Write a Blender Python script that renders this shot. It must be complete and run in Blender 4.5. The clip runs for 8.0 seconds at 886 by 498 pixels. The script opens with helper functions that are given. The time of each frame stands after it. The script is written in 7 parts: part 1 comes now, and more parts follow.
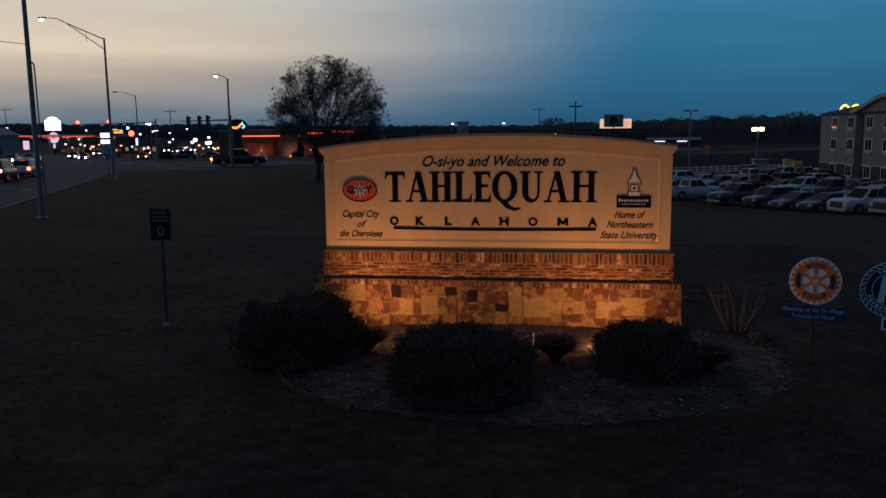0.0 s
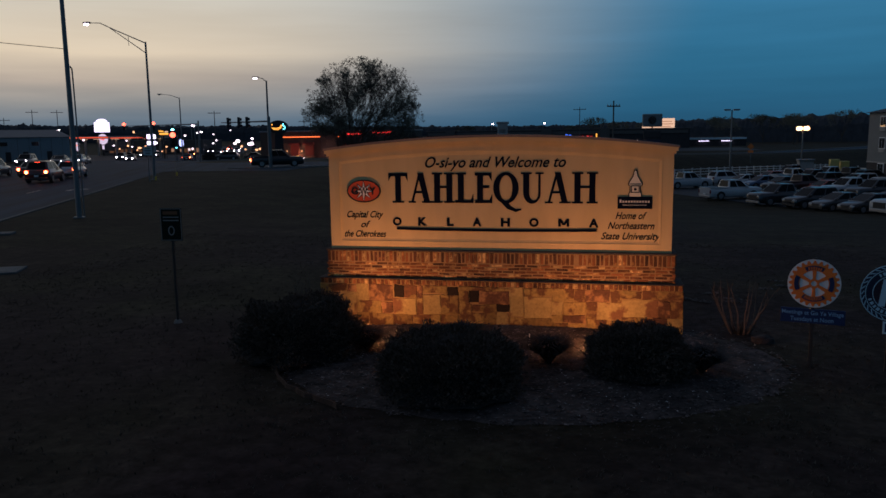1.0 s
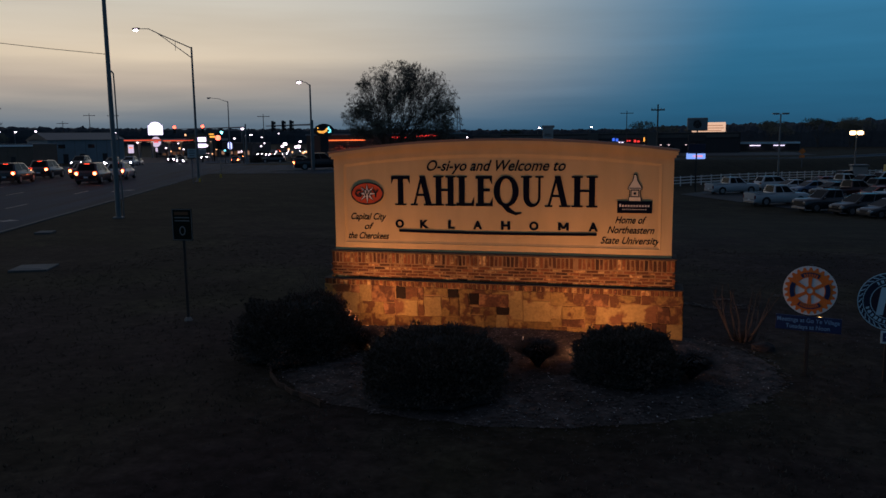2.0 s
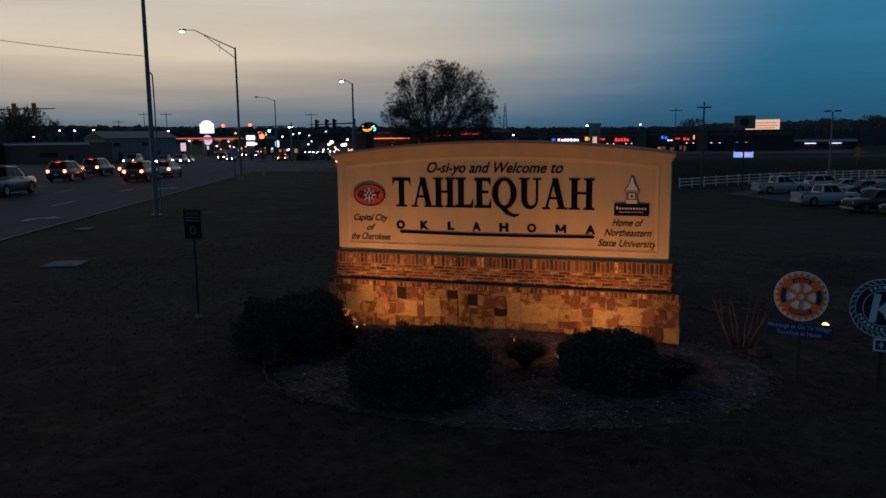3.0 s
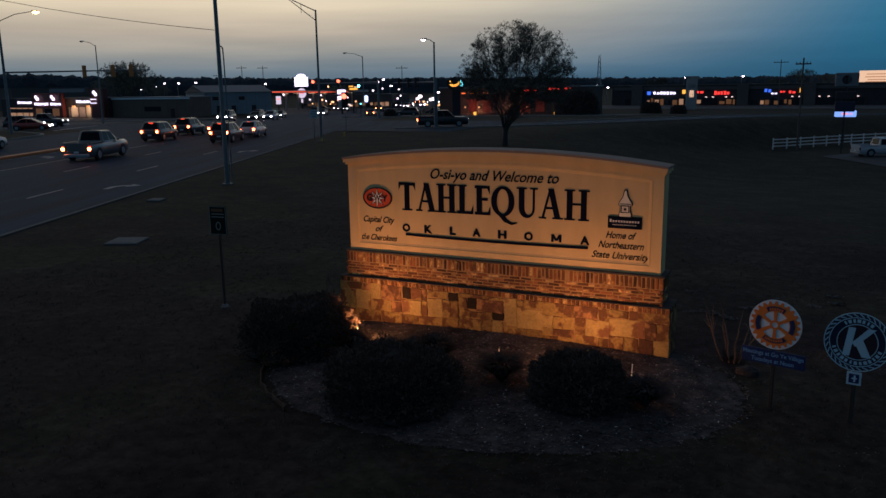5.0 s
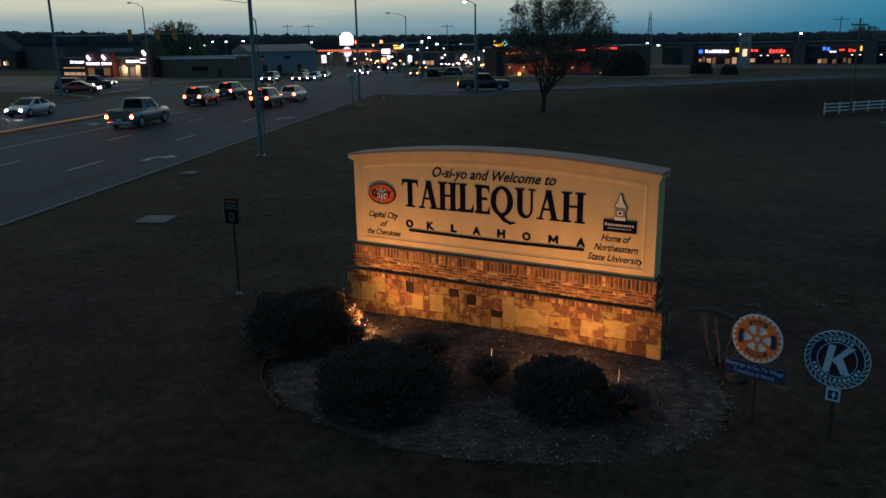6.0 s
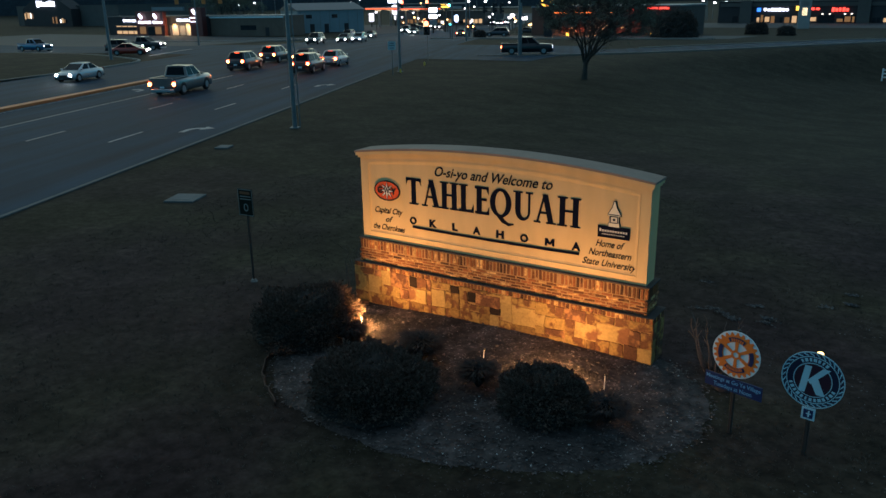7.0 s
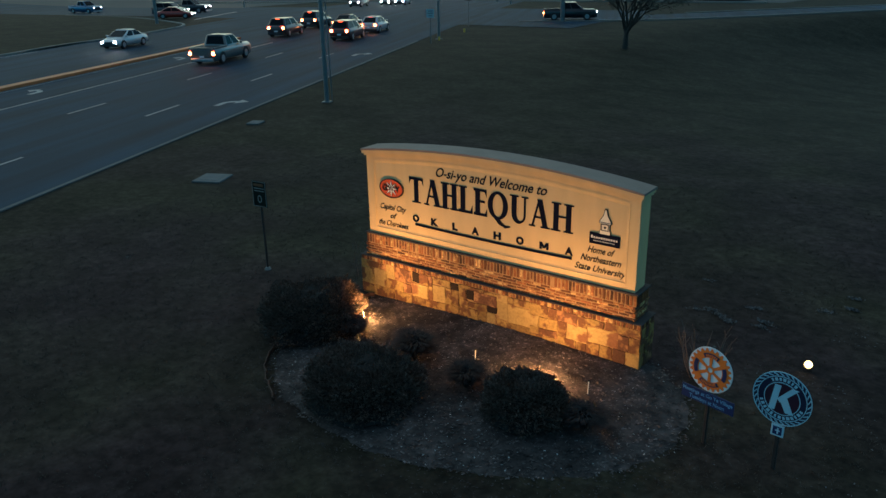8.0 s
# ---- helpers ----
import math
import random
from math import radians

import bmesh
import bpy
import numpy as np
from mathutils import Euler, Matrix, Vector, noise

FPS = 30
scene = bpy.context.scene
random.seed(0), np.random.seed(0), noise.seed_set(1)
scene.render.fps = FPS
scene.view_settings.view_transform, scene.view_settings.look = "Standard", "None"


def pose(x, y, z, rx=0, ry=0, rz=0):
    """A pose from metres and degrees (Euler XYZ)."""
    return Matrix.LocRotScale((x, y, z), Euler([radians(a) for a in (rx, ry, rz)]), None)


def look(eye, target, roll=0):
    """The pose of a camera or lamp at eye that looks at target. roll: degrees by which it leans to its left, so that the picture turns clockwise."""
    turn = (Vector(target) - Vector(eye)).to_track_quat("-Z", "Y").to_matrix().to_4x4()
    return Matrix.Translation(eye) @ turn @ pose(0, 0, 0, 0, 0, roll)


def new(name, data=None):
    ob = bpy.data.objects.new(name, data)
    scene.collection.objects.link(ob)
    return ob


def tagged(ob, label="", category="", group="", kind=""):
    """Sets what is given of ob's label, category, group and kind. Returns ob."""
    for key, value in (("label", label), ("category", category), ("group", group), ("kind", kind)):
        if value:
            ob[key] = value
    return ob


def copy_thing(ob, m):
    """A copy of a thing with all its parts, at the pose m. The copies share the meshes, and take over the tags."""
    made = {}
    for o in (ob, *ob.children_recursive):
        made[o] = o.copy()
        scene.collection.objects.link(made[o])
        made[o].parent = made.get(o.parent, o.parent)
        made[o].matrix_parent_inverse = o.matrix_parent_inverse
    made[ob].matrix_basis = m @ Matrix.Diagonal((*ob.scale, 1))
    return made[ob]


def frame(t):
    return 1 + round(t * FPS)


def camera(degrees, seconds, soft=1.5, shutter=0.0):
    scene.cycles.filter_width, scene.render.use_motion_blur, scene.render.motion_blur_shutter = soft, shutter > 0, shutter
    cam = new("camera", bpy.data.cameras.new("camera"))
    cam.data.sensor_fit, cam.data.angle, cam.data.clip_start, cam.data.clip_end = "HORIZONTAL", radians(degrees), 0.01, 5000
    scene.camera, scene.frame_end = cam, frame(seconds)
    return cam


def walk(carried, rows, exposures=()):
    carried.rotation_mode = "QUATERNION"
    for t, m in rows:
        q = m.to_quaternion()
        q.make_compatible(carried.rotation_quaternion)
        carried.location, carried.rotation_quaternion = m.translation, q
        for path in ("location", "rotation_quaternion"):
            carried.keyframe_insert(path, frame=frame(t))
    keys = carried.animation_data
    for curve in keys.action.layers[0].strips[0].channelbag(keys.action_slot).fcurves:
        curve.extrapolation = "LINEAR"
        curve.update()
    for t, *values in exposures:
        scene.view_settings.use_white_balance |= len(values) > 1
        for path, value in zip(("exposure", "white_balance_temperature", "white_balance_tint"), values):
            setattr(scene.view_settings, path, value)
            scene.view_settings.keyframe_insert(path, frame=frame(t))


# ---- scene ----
import itertools

cam = camera(59.0, 8.0)

PATH = [
    (0, (1.159, -13.507, 3.442), (0.864, -11.551, 3.149), -0.6),
    (0.5, (1.503, -13.496, 3.436), (1.154, -11.548, 3.145), -0.7),
    (1, (1.869, -13.495, 3.452), (1.469, -11.557, 3.161), -0.8),
    (1.5, (2.269, -13.467, 3.438), (1.811, -11.541, 3.152), -0.7),
    (3, (3.564, -13.289, 3.511), (2.93, -11.414, 3.226), -0.7),
    (3.5, (3.992, -13.201, 3.661), (3.299, -11.349, 3.361), -0.7),
    (4, (4.399, -13.101, 3.876), (3.652, -11.274, 3.553), -0.7),
    (4.5, (4.811, -12.999, 4.162), (4.012, -11.201, 3.805), -0.8),
    (5, (5.213, -12.885, 4.516), (4.365, -11.119, 4.111), -0.8),
    (6.5, (6.427, -12.41, 5.672), (5.438, -10.764, 5.114), -1.0),
    (7, (6.836, -12.218, 6.071), (5.803, -10.617, 5.464), -1.0),
    (7.5, (7.241, -12.032, 6.447), (6.169, -10.475, 5.794), -1.0),
    (8, (7.662, -11.847, 6.893), (6.551, -10.339, 6.193), -1.1),
]
walk(cam, [(t, look(eye, target, roll)) for t, eye, target, roll in PATH],
     [(0, -.08, 5900, 53), (3.5, -.17, 5900, 53), (5.2, .06, 5900, 47), (6.3, .94, 5800, 28), (8.0, 1.46, 5360, 18)])

# ---- world, lamps ----
SUNSET = (-0.87, 0.50)


def make_sky():
    w = bpy.data.worlds.new("dusk_sky")
    w.use_nodes = True
    nt = w.node_tree
    nd, ln = nt.nodes, nt.links
    bg = nd["Background"]
    tc = nd.new("ShaderNodeTexCoord")
    sep = nd.new("ShaderNodeSeparateXYZ")
    ln.new(tc.outputs["Generated"], sep.inputs[0])

    def m(op, a, b=None):
        n = nd.new("ShaderNodeMath")
        n.operation = op
        for i, v in enumerate((a, b)):
            if v is None:
                continue
            if isinstance(v, (int, float)):
                n.inputs[i].default_value = v
            else:
                ln.new(v, n.inputs[i])
        return n.outputs[0]

    x, y, z = sep.outputs
    flat = m("MAXIMUM", m("SQRT", m("ADD", m("MULTIPLY", x, x), m("MULTIPLY", y, y))), 0.001)
    toward = m("DIVIDE", m("ADD", m("MULTIPLY", x, SUNSET[0]), m("MULTIPLY", y, SUNSET[1])), flat)
    mr = nd.new("ShaderNodeMapRange")
    mr.interpolation_type = "SMOOTHSTEP"
    # the afterglow reaches further round higher up
    ln.new(m("ADD", toward, m("MULTIPLY", z, 0.6)), mr.inputs[0])
    mr.inputs[1].default_value, mr.inputs[2].default_value = 0.46, 1.0
    # thin cloud streaks lying along the horizon
    mp = nd.new("ShaderNodeMapping")
    mp.inputs["Scale"].default_value = (1.2, 1.2, 15)
    ln.new(tc.outputs["Generated"], mp.inputs[0])
    nz = nd.new("ShaderNodeTexNoise")
    nz.inputs["Scale"].default_value, nz.inputs["Detail"].default_value = 1.7, 7
    ln.new(mp.outputs[0], nz.inputs["Vector"])
    zz = m("ADD", z, m("MULTIPLY", m("SUBTRACT", nz.outputs[0], 0.5), 0.034))

    def ramp(stops):
        r = nd.new("ShaderNodeValToRGB")
        el = r.color_ramp.elements
        while len(el) < len(stops):
            el.new(0.5)
        for e, (p, c) in zip(el, stops):
            e.position, e.color = p, (*c, 1)
        ln.new(m("MULTIPLY", zz, 2.0), r.inputs[0])
        return r.outputs[0]

    warm = ramp(((0.0, (.072, .152, .160)), (.045, (.148, .230, .196)), (.085, (.29, .340, .228)), (.13, (.47, .47, .27)),
                 (.20, (.70, .69, .355)), (.32, (.59, .655, .385)), (.55, (.28, .355, .28)), (1.0, (.10, .145, .138))))
    cool = ramp(((0.0, (.012, .104, .142)), (.08, (.012, .130, .172)), (.16, (.015, .161, .207)), (.30, (.024, .206, .262)),
                 (.50, (.043, .163, .227)), (1.0, (.073, .128, .148))))
    mix = nd.new("ShaderNodeMix")
    mix.data_type = "RGBA"
    ln.new(mr.outputs[0], mix.inputs["Factor"])
    ln.new(cool, mix.inputs["A"])
    ln.new(warm, mix.inputs["B"])
    streak = nd.new("ShaderNodeMapRange")
    ln.new(nz.outputs[0], streak.inputs[0])
    streak.inputs[1].default_value, streak.inputs[2].default_value = 0.3, 0.7
    streak.inputs[3].default_value, streak.inputs[4].default_value = 0.90, 1.09
    mul = nd.new("ShaderNodeVectorMath")
    mul.operation = "SCALE"
    ln.new(mix.outputs["Result"], mul.inputs[0])
    ln.new(streak.outputs[0], mul.inputs["Scale"])
    # the sky opposite the afterglow is darker
    far_side = nd.new("ShaderNodeMapRange")
    far_side.interpolation_type = "SMOOTHSTEP"
    ln.new(toward, far_side.inputs[0])
    far_side.inputs[1].default_value, far_side.inputs[2].default_value = -0.7, 0.25
    far_side.inputs[3].default_value, far_side.inputs[4].default_value = 0.55, 1.0
    dim = nd.new("ShaderNodeVectorMath")
    dim.operation = "SCALE"
    ln.new(mul.outputs[0], dim.inputs[0])
    ln.new(far_side.outputs[0], dim.inputs["Scale"])
    ln.new(dim.outputs[0], bg.inputs[0])
    bg.inputs[1].default_value = 1.0
    scene.world = w


make_sky()


def spot(name, eye, target, watts, colour, cone, blend=0.6, size=0.05):
    d = bpy.data.lights.new(name, "SPOT")
    d.energy, d.color, d.spot_size, d.spot_blend, d.shadow_soft_size = watts, colour, radians(cone), blend, size
    ob = new(name, d)
    ob.matrix_world = look(eye, target)
    return ob


def bulb(name, eye, watts, colour, size=0.05):
    d = bpy.data.lights.new(name, "POINT")
    d.energy, d.color, d.shadow_soft_size = watts, colour, size
    ob = new(name, d)
    ob.location = eye
    return ob


SODIUM = (1.0, 0.458, 0.109)
spot("sign_spot", (-2.06, -1.42, 0.30), (-1.35, 0.0, 2.1), 90, SODIUM, 150, .8)
spot("sign_spot", (1.78, -1.42, 0.30), (1.55, 0.0, 2.3), 44, SODIUM, 150, .8)
bulb("sign_bulb", (-2.00, -1.37, 0.22), 22, SODIUM)
bulb("sign_bulb", (1.98, -1.50, 0.24), 58, SODIUM)

# ---- small tools ----


def thing(name, m, label, category, group="", kind=""):
    e = new(name)
    e.empty_display_size = 0.2
    e.matrix_basis = m
    return tagged(e, label, category, group, kind)


def link_mesh(name, bm, material):
    me = bpy.data.meshes.new(name)
    bm.normal_update()
    bm.to_mesh(me)
    bm.free()
    if material:
        me.materials.append(material)
    return me


def part(name, bm, material, parent, label="", smooth=False):
    me = link_mesh(name, bm, material)
    if smooth:
        me.shade_smooth()
    ob = new(name, me)
    ob.parent = parent
    if label:
        ob["label"] = label
    return ob


def solo(name, bm, material, label, category, group="", kind="", m=None, smooth=False):
    me = link_mesh(name, bm, material)
    if smooth:
        me.shade_smooth()
    ob = new(name, me)
    if m is not None:
        ob.matrix_basis = m
    return tagged(ob, label, category, group, kind)


def box(bm, x0, x1, y0, y1, z0, z1, bevel=0.0, m=None):
    vs = [bm.verts.new(p) for p in ((x0, y0, z0), (x1, y0, z0), (x1, y1, z0), (x0, y1, z0), (x0, y0, z1), (x1, y0, z1), (x1, y1, z1), (x0, y1, z1))]
    fs = [bm.faces.new([vs[i] for i in f]) for f in ((3, 2, 1, 0), (4, 5, 6, 7), (0, 1, 5, 4), (1, 2, 6, 5), (2, 3, 7, 6), (3, 0, 4, 7))]
    if bevel:
        es = list({e for f in fs for e in f.edges})
        r = bmesh.ops.bevel(bm, geom=es, offset=bevel, segments=1, affect="EDGES", profile=0.5)
        vs = list({v for f in r["faces"] for v in f.verts} | {v for v in vs if v.is_valid})
    if m is not None:
        bmesh.ops.transform(bm, matrix=m, verts=vs)
    return vs


def tube(bm, a, b, r0, r1=None, n=8, caps=True):
    a, b = Vector(a), Vector(b)
    r1 = r0 if r1 is None else r1
    d = (b - a).normalized()
    u = d.orthogonal().normalized()
    v = d.cross(u)
    rings = []
    for p, r in ((a, r0), (b, r1)):
        rings.append([bm.verts.new(p + (u * math.cos(k * math.tau / n) + v * math.sin(k * math.tau / n)) * r) for k in range(n)])
    for k in range(n):
        bm.faces.new((rings[0][k], rings[0][(k + 1) % n], rings[1][(k + 1) % n], rings[1][k]))
    if caps:
        bm.faces.new(rings[0][::-1])
        bm.faces.new(rings[1])
    return rings


def path_tube(bm, pts, radii, n=6):
    for i in range(len(pts) - 1):
        tube(bm, pts[i], pts[i + 1], radii[i], radii[i + 1], n)


def prism(bm, pts, y0, y1):
    """A flat outline in x and z, given anticlockwise as seen from -y, made solid from y0 (front) to y1."""
    f = [bm.verts.new((x, y0, z)) for x, z in pts]
    b = [bm.verts.new((x, y1, z)) for x, z in pts]
    n = len(pts)
    bm.faces.new(f)
    bm.faces.new(b[::-1])
    for k in range(n):
        bm.faces.new((f[k], b[k], b[(k + 1) % n], f[(k + 1) % n]))


def ring(bm, rx0, rz0, rx1, rz1, y0, y1, a0=0.0, a1=360.0, n=40, cx=0.0, cz=0.0):
    """A flat ring, or a piece of one, standing in x and z."""
    full = abs(a1 - a0) >= 359.9
    count = n if full else n + 1
    loops = [[], [], [], []]
    for k in range(count):
        a = radians(a0 + (a1 - a0) * k / n)
        c, s = math.cos(a), math.sin(a)
        for lp, (rx, rz, y) in zip(loops, ((rx0, rz0, y0), (rx1, rz1, y0), (rx1, rz1, y1), (rx0, rz0, y1))):
            lp.append(bm.verts.new((cx + rx * c, y, cz + rz * s)))
    for k in range(n):
        j = (k + 1) % count
        for p, q in ((0, 1), (1, 2), (2, 3), (3, 0)):
            bm.faces.new((loops[p][k], loops[q][k], loops[q][j], loops[p][j]))
    if not full:
        for k in (0, count - 1):
            bm.faces.new([lp[k] for lp in loops])


def disc(bm, r, y0, y1, n=48, cx=0.0, cz=0.0, rz=None):
    prism(bm, [(cx + r * math.cos(k * math.tau / n), cz + (rz or r) * math.sin(k * math.tau / n)) for k in range(n)], y0, y1)


# ---- materials ----


def mat(name, col, rough=0.7, metal=0.0, var=0.2, scale=3.0, fine=40.0, bump=0.15, rand=0.0, island=False, spec=0.5, tint=None, patch=None, world=False):
    """A procedural surface: base colour varied at two scales, fine relief, and a shade of its own for each piece."""
    mt = bpy.data.materials.new(name)
    mt.use_nodes = True
    nt = mt.node_tree
    nd, ln = nt.nodes, nt.links
    bs = nd["Principled BSDF"]
    bs.inputs["Roughness"].default_value, bs.inputs["Metallic"].default_value = rough, metal
    bs.inputs["Specular IOR Level"].default_value = spec
    tc = nd.new("ShaderNodeTexCoord")
    n1, n2 = nd.new("ShaderNodeTexNoise"), nd.new("ShaderNodeTexNoise")
    n1.inputs["Scale"].default_value, n1.inputs["Detail"].default_value = scale, 6
    n2.inputs["Scale"].default_value, n2.inputs["Detail"].default_value = fine, 4
    for n in (n1, n2):
        ln.new(nd.new("ShaderNodeNewGeometry").outputs["Position"] if world else tc.outputs["Object"], n.inputs["Vector"])
    add = nd.new("ShaderNodeMath")
    add.operation = "ADD"
    ln.new(n1.outputs[0], add.inputs[0])
    ln.new(n2.outputs[0], add.inputs[1])
    mr = nd.new("ShaderNodeMapRange")
    ln.new(add.outputs[0], mr.inputs[0])
    mr.inputs[1].default_value, mr.inputs[2].default_value = 0.6, 1.4
    mr.inputs[3].default_value, mr.inputs[4].default_value = 1 - var, 1 + var
    out = mr.outputs[0]
    if rand or island:
        src = nd.new("ShaderNodeNewGeometry").outputs["Random Per Island"] if island else nd.new("ShaderNodeObjectInfo").outputs["Random"]
        r2 = nd.new("ShaderNodeMapRange")
        ln.new(src, r2.inputs[0])
        r2.inputs[3].default_value, r2.inputs[4].default_value = 1 - rand, 1 + rand
        mm = nd.new("ShaderNodeMath")
        mm.operation = "MULTIPLY"
        ln.new(out, mm.inputs[0])
        ln.new(r2.outputs[0], mm.inputs[1])
        out = mm.outputs[0]
    base = nd.new("ShaderNodeMix")
    base.data_type = "RGBA"
    base.inputs["A"].default_value = (*col, 1)
    base.inputs["B"].default_value = (*(tint or col), 1)
    if patch:
        pm = nd.new("ShaderNodeMapRange")
        ln.new(n1.outputs[0], pm.inputs[0])
        pm.inputs[1].default_value, pm.inputs[2].default_value = patch
        ln.new(pm.outputs[0], base.inputs["Factor"])
    else:
        ln.new(n1.outputs[0], base.inputs["Factor"])
    sc = nd.new("ShaderNodeVectorMath")
    sc.operation = "SCALE"
    ln.new(base.outputs["Result"], sc.inputs[0])
    ln.new(out, sc.inputs["Scale"])
    ln.new(sc.outputs[0], bs.inputs["Base Color"])
    if bump:
        b = nd.new("ShaderNodeBump")
        b.inputs["Strength"].default_value, b.inputs["Distance"].default_value = bump, 0.02
        ln.new(n2.outputs[0], b.inputs["Height"])
        ln.new(b.outputs[0], bs.inputs["Normal"])
    return mt


def glow(name, col, strength):
    mt = bpy.data.materials.new(name)
    mt.use_nodes = True
    bs = mt.node_tree.nodes["Principled BSDF"]
    bs.inputs["Base Color"].default_value = (*[min(1, c) * .06 for c in col], 1)
    bs.inputs["Emission Color"].default_value = (*col, 1)
    bs.inputs["Emission Strength"].default_value = strength
    bs.inputs["Roughness"].default_value = 0.3
    return mt


def streaked(mt, turn, low, high):
    """Long worn streaks along one direction, as traffic leaves on a road."""
    nt = mt.node_tree
    nd, ln = nt.nodes, nt.links
    col = nd["Principled BSDF"].inputs["Base Color"]
    src = col.links[0].from_socket
    mp, nz, mr, sc = nd.new("ShaderNodeMapping"), nd.new("ShaderNodeTexNoise"), nd.new("ShaderNodeMapRange"), nd.new("ShaderNodeVectorMath")
    ln.new(nd.new("ShaderNodeNewGeometry").outputs["Position"], mp.inputs[0])
    mp.vector_type = "TEXTURE"
    mp.inputs["Rotation"].default_value = (0, 0, radians(turn))
    mp.inputs["Scale"].default_value = (1.0, 30, 1)
    nz.inputs["Scale"].default_value, nz.inputs["Detail"].default_value = 1.1, 5
    ln.new(mp.outputs[0], nz.inputs["Vector"])
    ln.new(nz.outputs[0], mr.inputs[0])
    mr.inputs[1].default_value, mr.inputs[2].default_value = .3, .7
    mr.inputs[3].default_value, mr.inputs[4].default_value = low, high
    sc.operation = "SCALE"
    ln.new(src, sc.inputs[0])
    ln.new(mr.outputs[0], sc.inputs["Scale"])
    ln.new(sc.outputs[0], col)


M_GRASS = mat("dormant_grass", (.046, .030, .029), .95, var=.50, scale=.16, fine=5, bump=.5, tint=(.033, .028, .017), patch=(.40, .60), spec=.1)


def mottled(mt, steps):
    """Uneven growth: soft patches at further sizes, each given as (scale, low, high)."""
    nt = mt.node_tree
    nd, ln = nt.nodes, nt.links
    col = nd["Principled BSDF"].inputs["Base Color"]
    pos = nd.new("ShaderNodeNewGeometry").outputs["Position"]
    for scale, low, high in steps:
        src = col.links[0].from_socket
        nz, mr, sc = nd.new("ShaderNodeTexNoise"), nd.new("ShaderNodeMapRange"), nd.new("ShaderNodeVectorMath")
        nz.inputs["Scale"].default_value, nz.inputs["Detail"].default_value = scale, 3
        ln.new(pos, nz.inputs["Vector"])
        ln.new(nz.outputs[0], mr.inputs[0])
        mr.inputs[1].default_value, mr.inputs[2].default_value = .36, .64
        mr.inputs[3].default_value, mr.inputs[4].default_value = low, high
        sc.operation = "SCALE"
        ln.new(src, sc.inputs[0])
        ln.new(mr.outputs[0], sc.inputs["Scale"])
        ln.new(sc.outputs[0], col)




def distance_tint(mt, near, far, col):
    """Turf whose colour passes over to a darker one, col, with the distance from the sign."""
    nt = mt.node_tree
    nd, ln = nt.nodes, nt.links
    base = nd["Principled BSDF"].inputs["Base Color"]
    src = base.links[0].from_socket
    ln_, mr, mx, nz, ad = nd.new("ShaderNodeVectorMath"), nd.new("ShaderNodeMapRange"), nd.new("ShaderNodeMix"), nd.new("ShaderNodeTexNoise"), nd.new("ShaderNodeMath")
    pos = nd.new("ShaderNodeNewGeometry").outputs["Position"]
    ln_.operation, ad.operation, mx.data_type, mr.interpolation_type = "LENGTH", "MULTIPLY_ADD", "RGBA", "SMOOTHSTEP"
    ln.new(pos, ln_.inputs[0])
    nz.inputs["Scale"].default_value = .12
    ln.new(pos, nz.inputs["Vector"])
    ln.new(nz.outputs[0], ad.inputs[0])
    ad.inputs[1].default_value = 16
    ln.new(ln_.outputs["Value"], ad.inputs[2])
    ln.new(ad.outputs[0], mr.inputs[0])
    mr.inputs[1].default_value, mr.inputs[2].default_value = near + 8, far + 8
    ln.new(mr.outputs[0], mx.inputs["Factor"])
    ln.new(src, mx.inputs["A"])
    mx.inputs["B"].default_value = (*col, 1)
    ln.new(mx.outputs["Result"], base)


distance_tint(M_GRASS, 4, 34, (.0295, .0265, .0165))
mottled(M_GRASS, ((.35, .78, 1.22), (1.1, .82, 1.18), (4.0, .76, 1.24), (13.0, .84, 1.16)))
M_BLADE = mat("grass_blade", (.070, .058, .046), .9, var=.35, scale=.5, fine=3, bump=0, rand=.4, island=True, spec=.1)
# the dusk sky's blue is mixed into the asphalt's own colour
M_SKYASPHALT = mat("asphalt", (.0098, .033, .060), .76, var=.34, scale=.18, fine=30, bump=.25, spec=.12)
streaked(M_SKYASPHALT, 23.1, .58, 1.42)
M_LOT = mat("lot_asphalt", (.017, .023, .029), .8, var=.25, scale=.1, fine=12, bump=.2)
M_CONCRETE = mat("concrete", (.20, .195, .18), .8, var=.2, scale=1.2, fine=40, bump=.2)
M_KERBPAINT = mat("kerb_paint", (.55, .17, .042), .6, var=.25, scale=1.5, fine=20, bump=.2)
M_LINE = mat("road_paint", (.33, .34, .34), .7, var=.45, scale=1.1, fine=25, bump=.1)
M_STUCCO = mat("cream_stucco", (.77, .59, .295), .85, var=.11, scale=1.3, fine=160, bump=.18, tint=(.68, .48, .195))


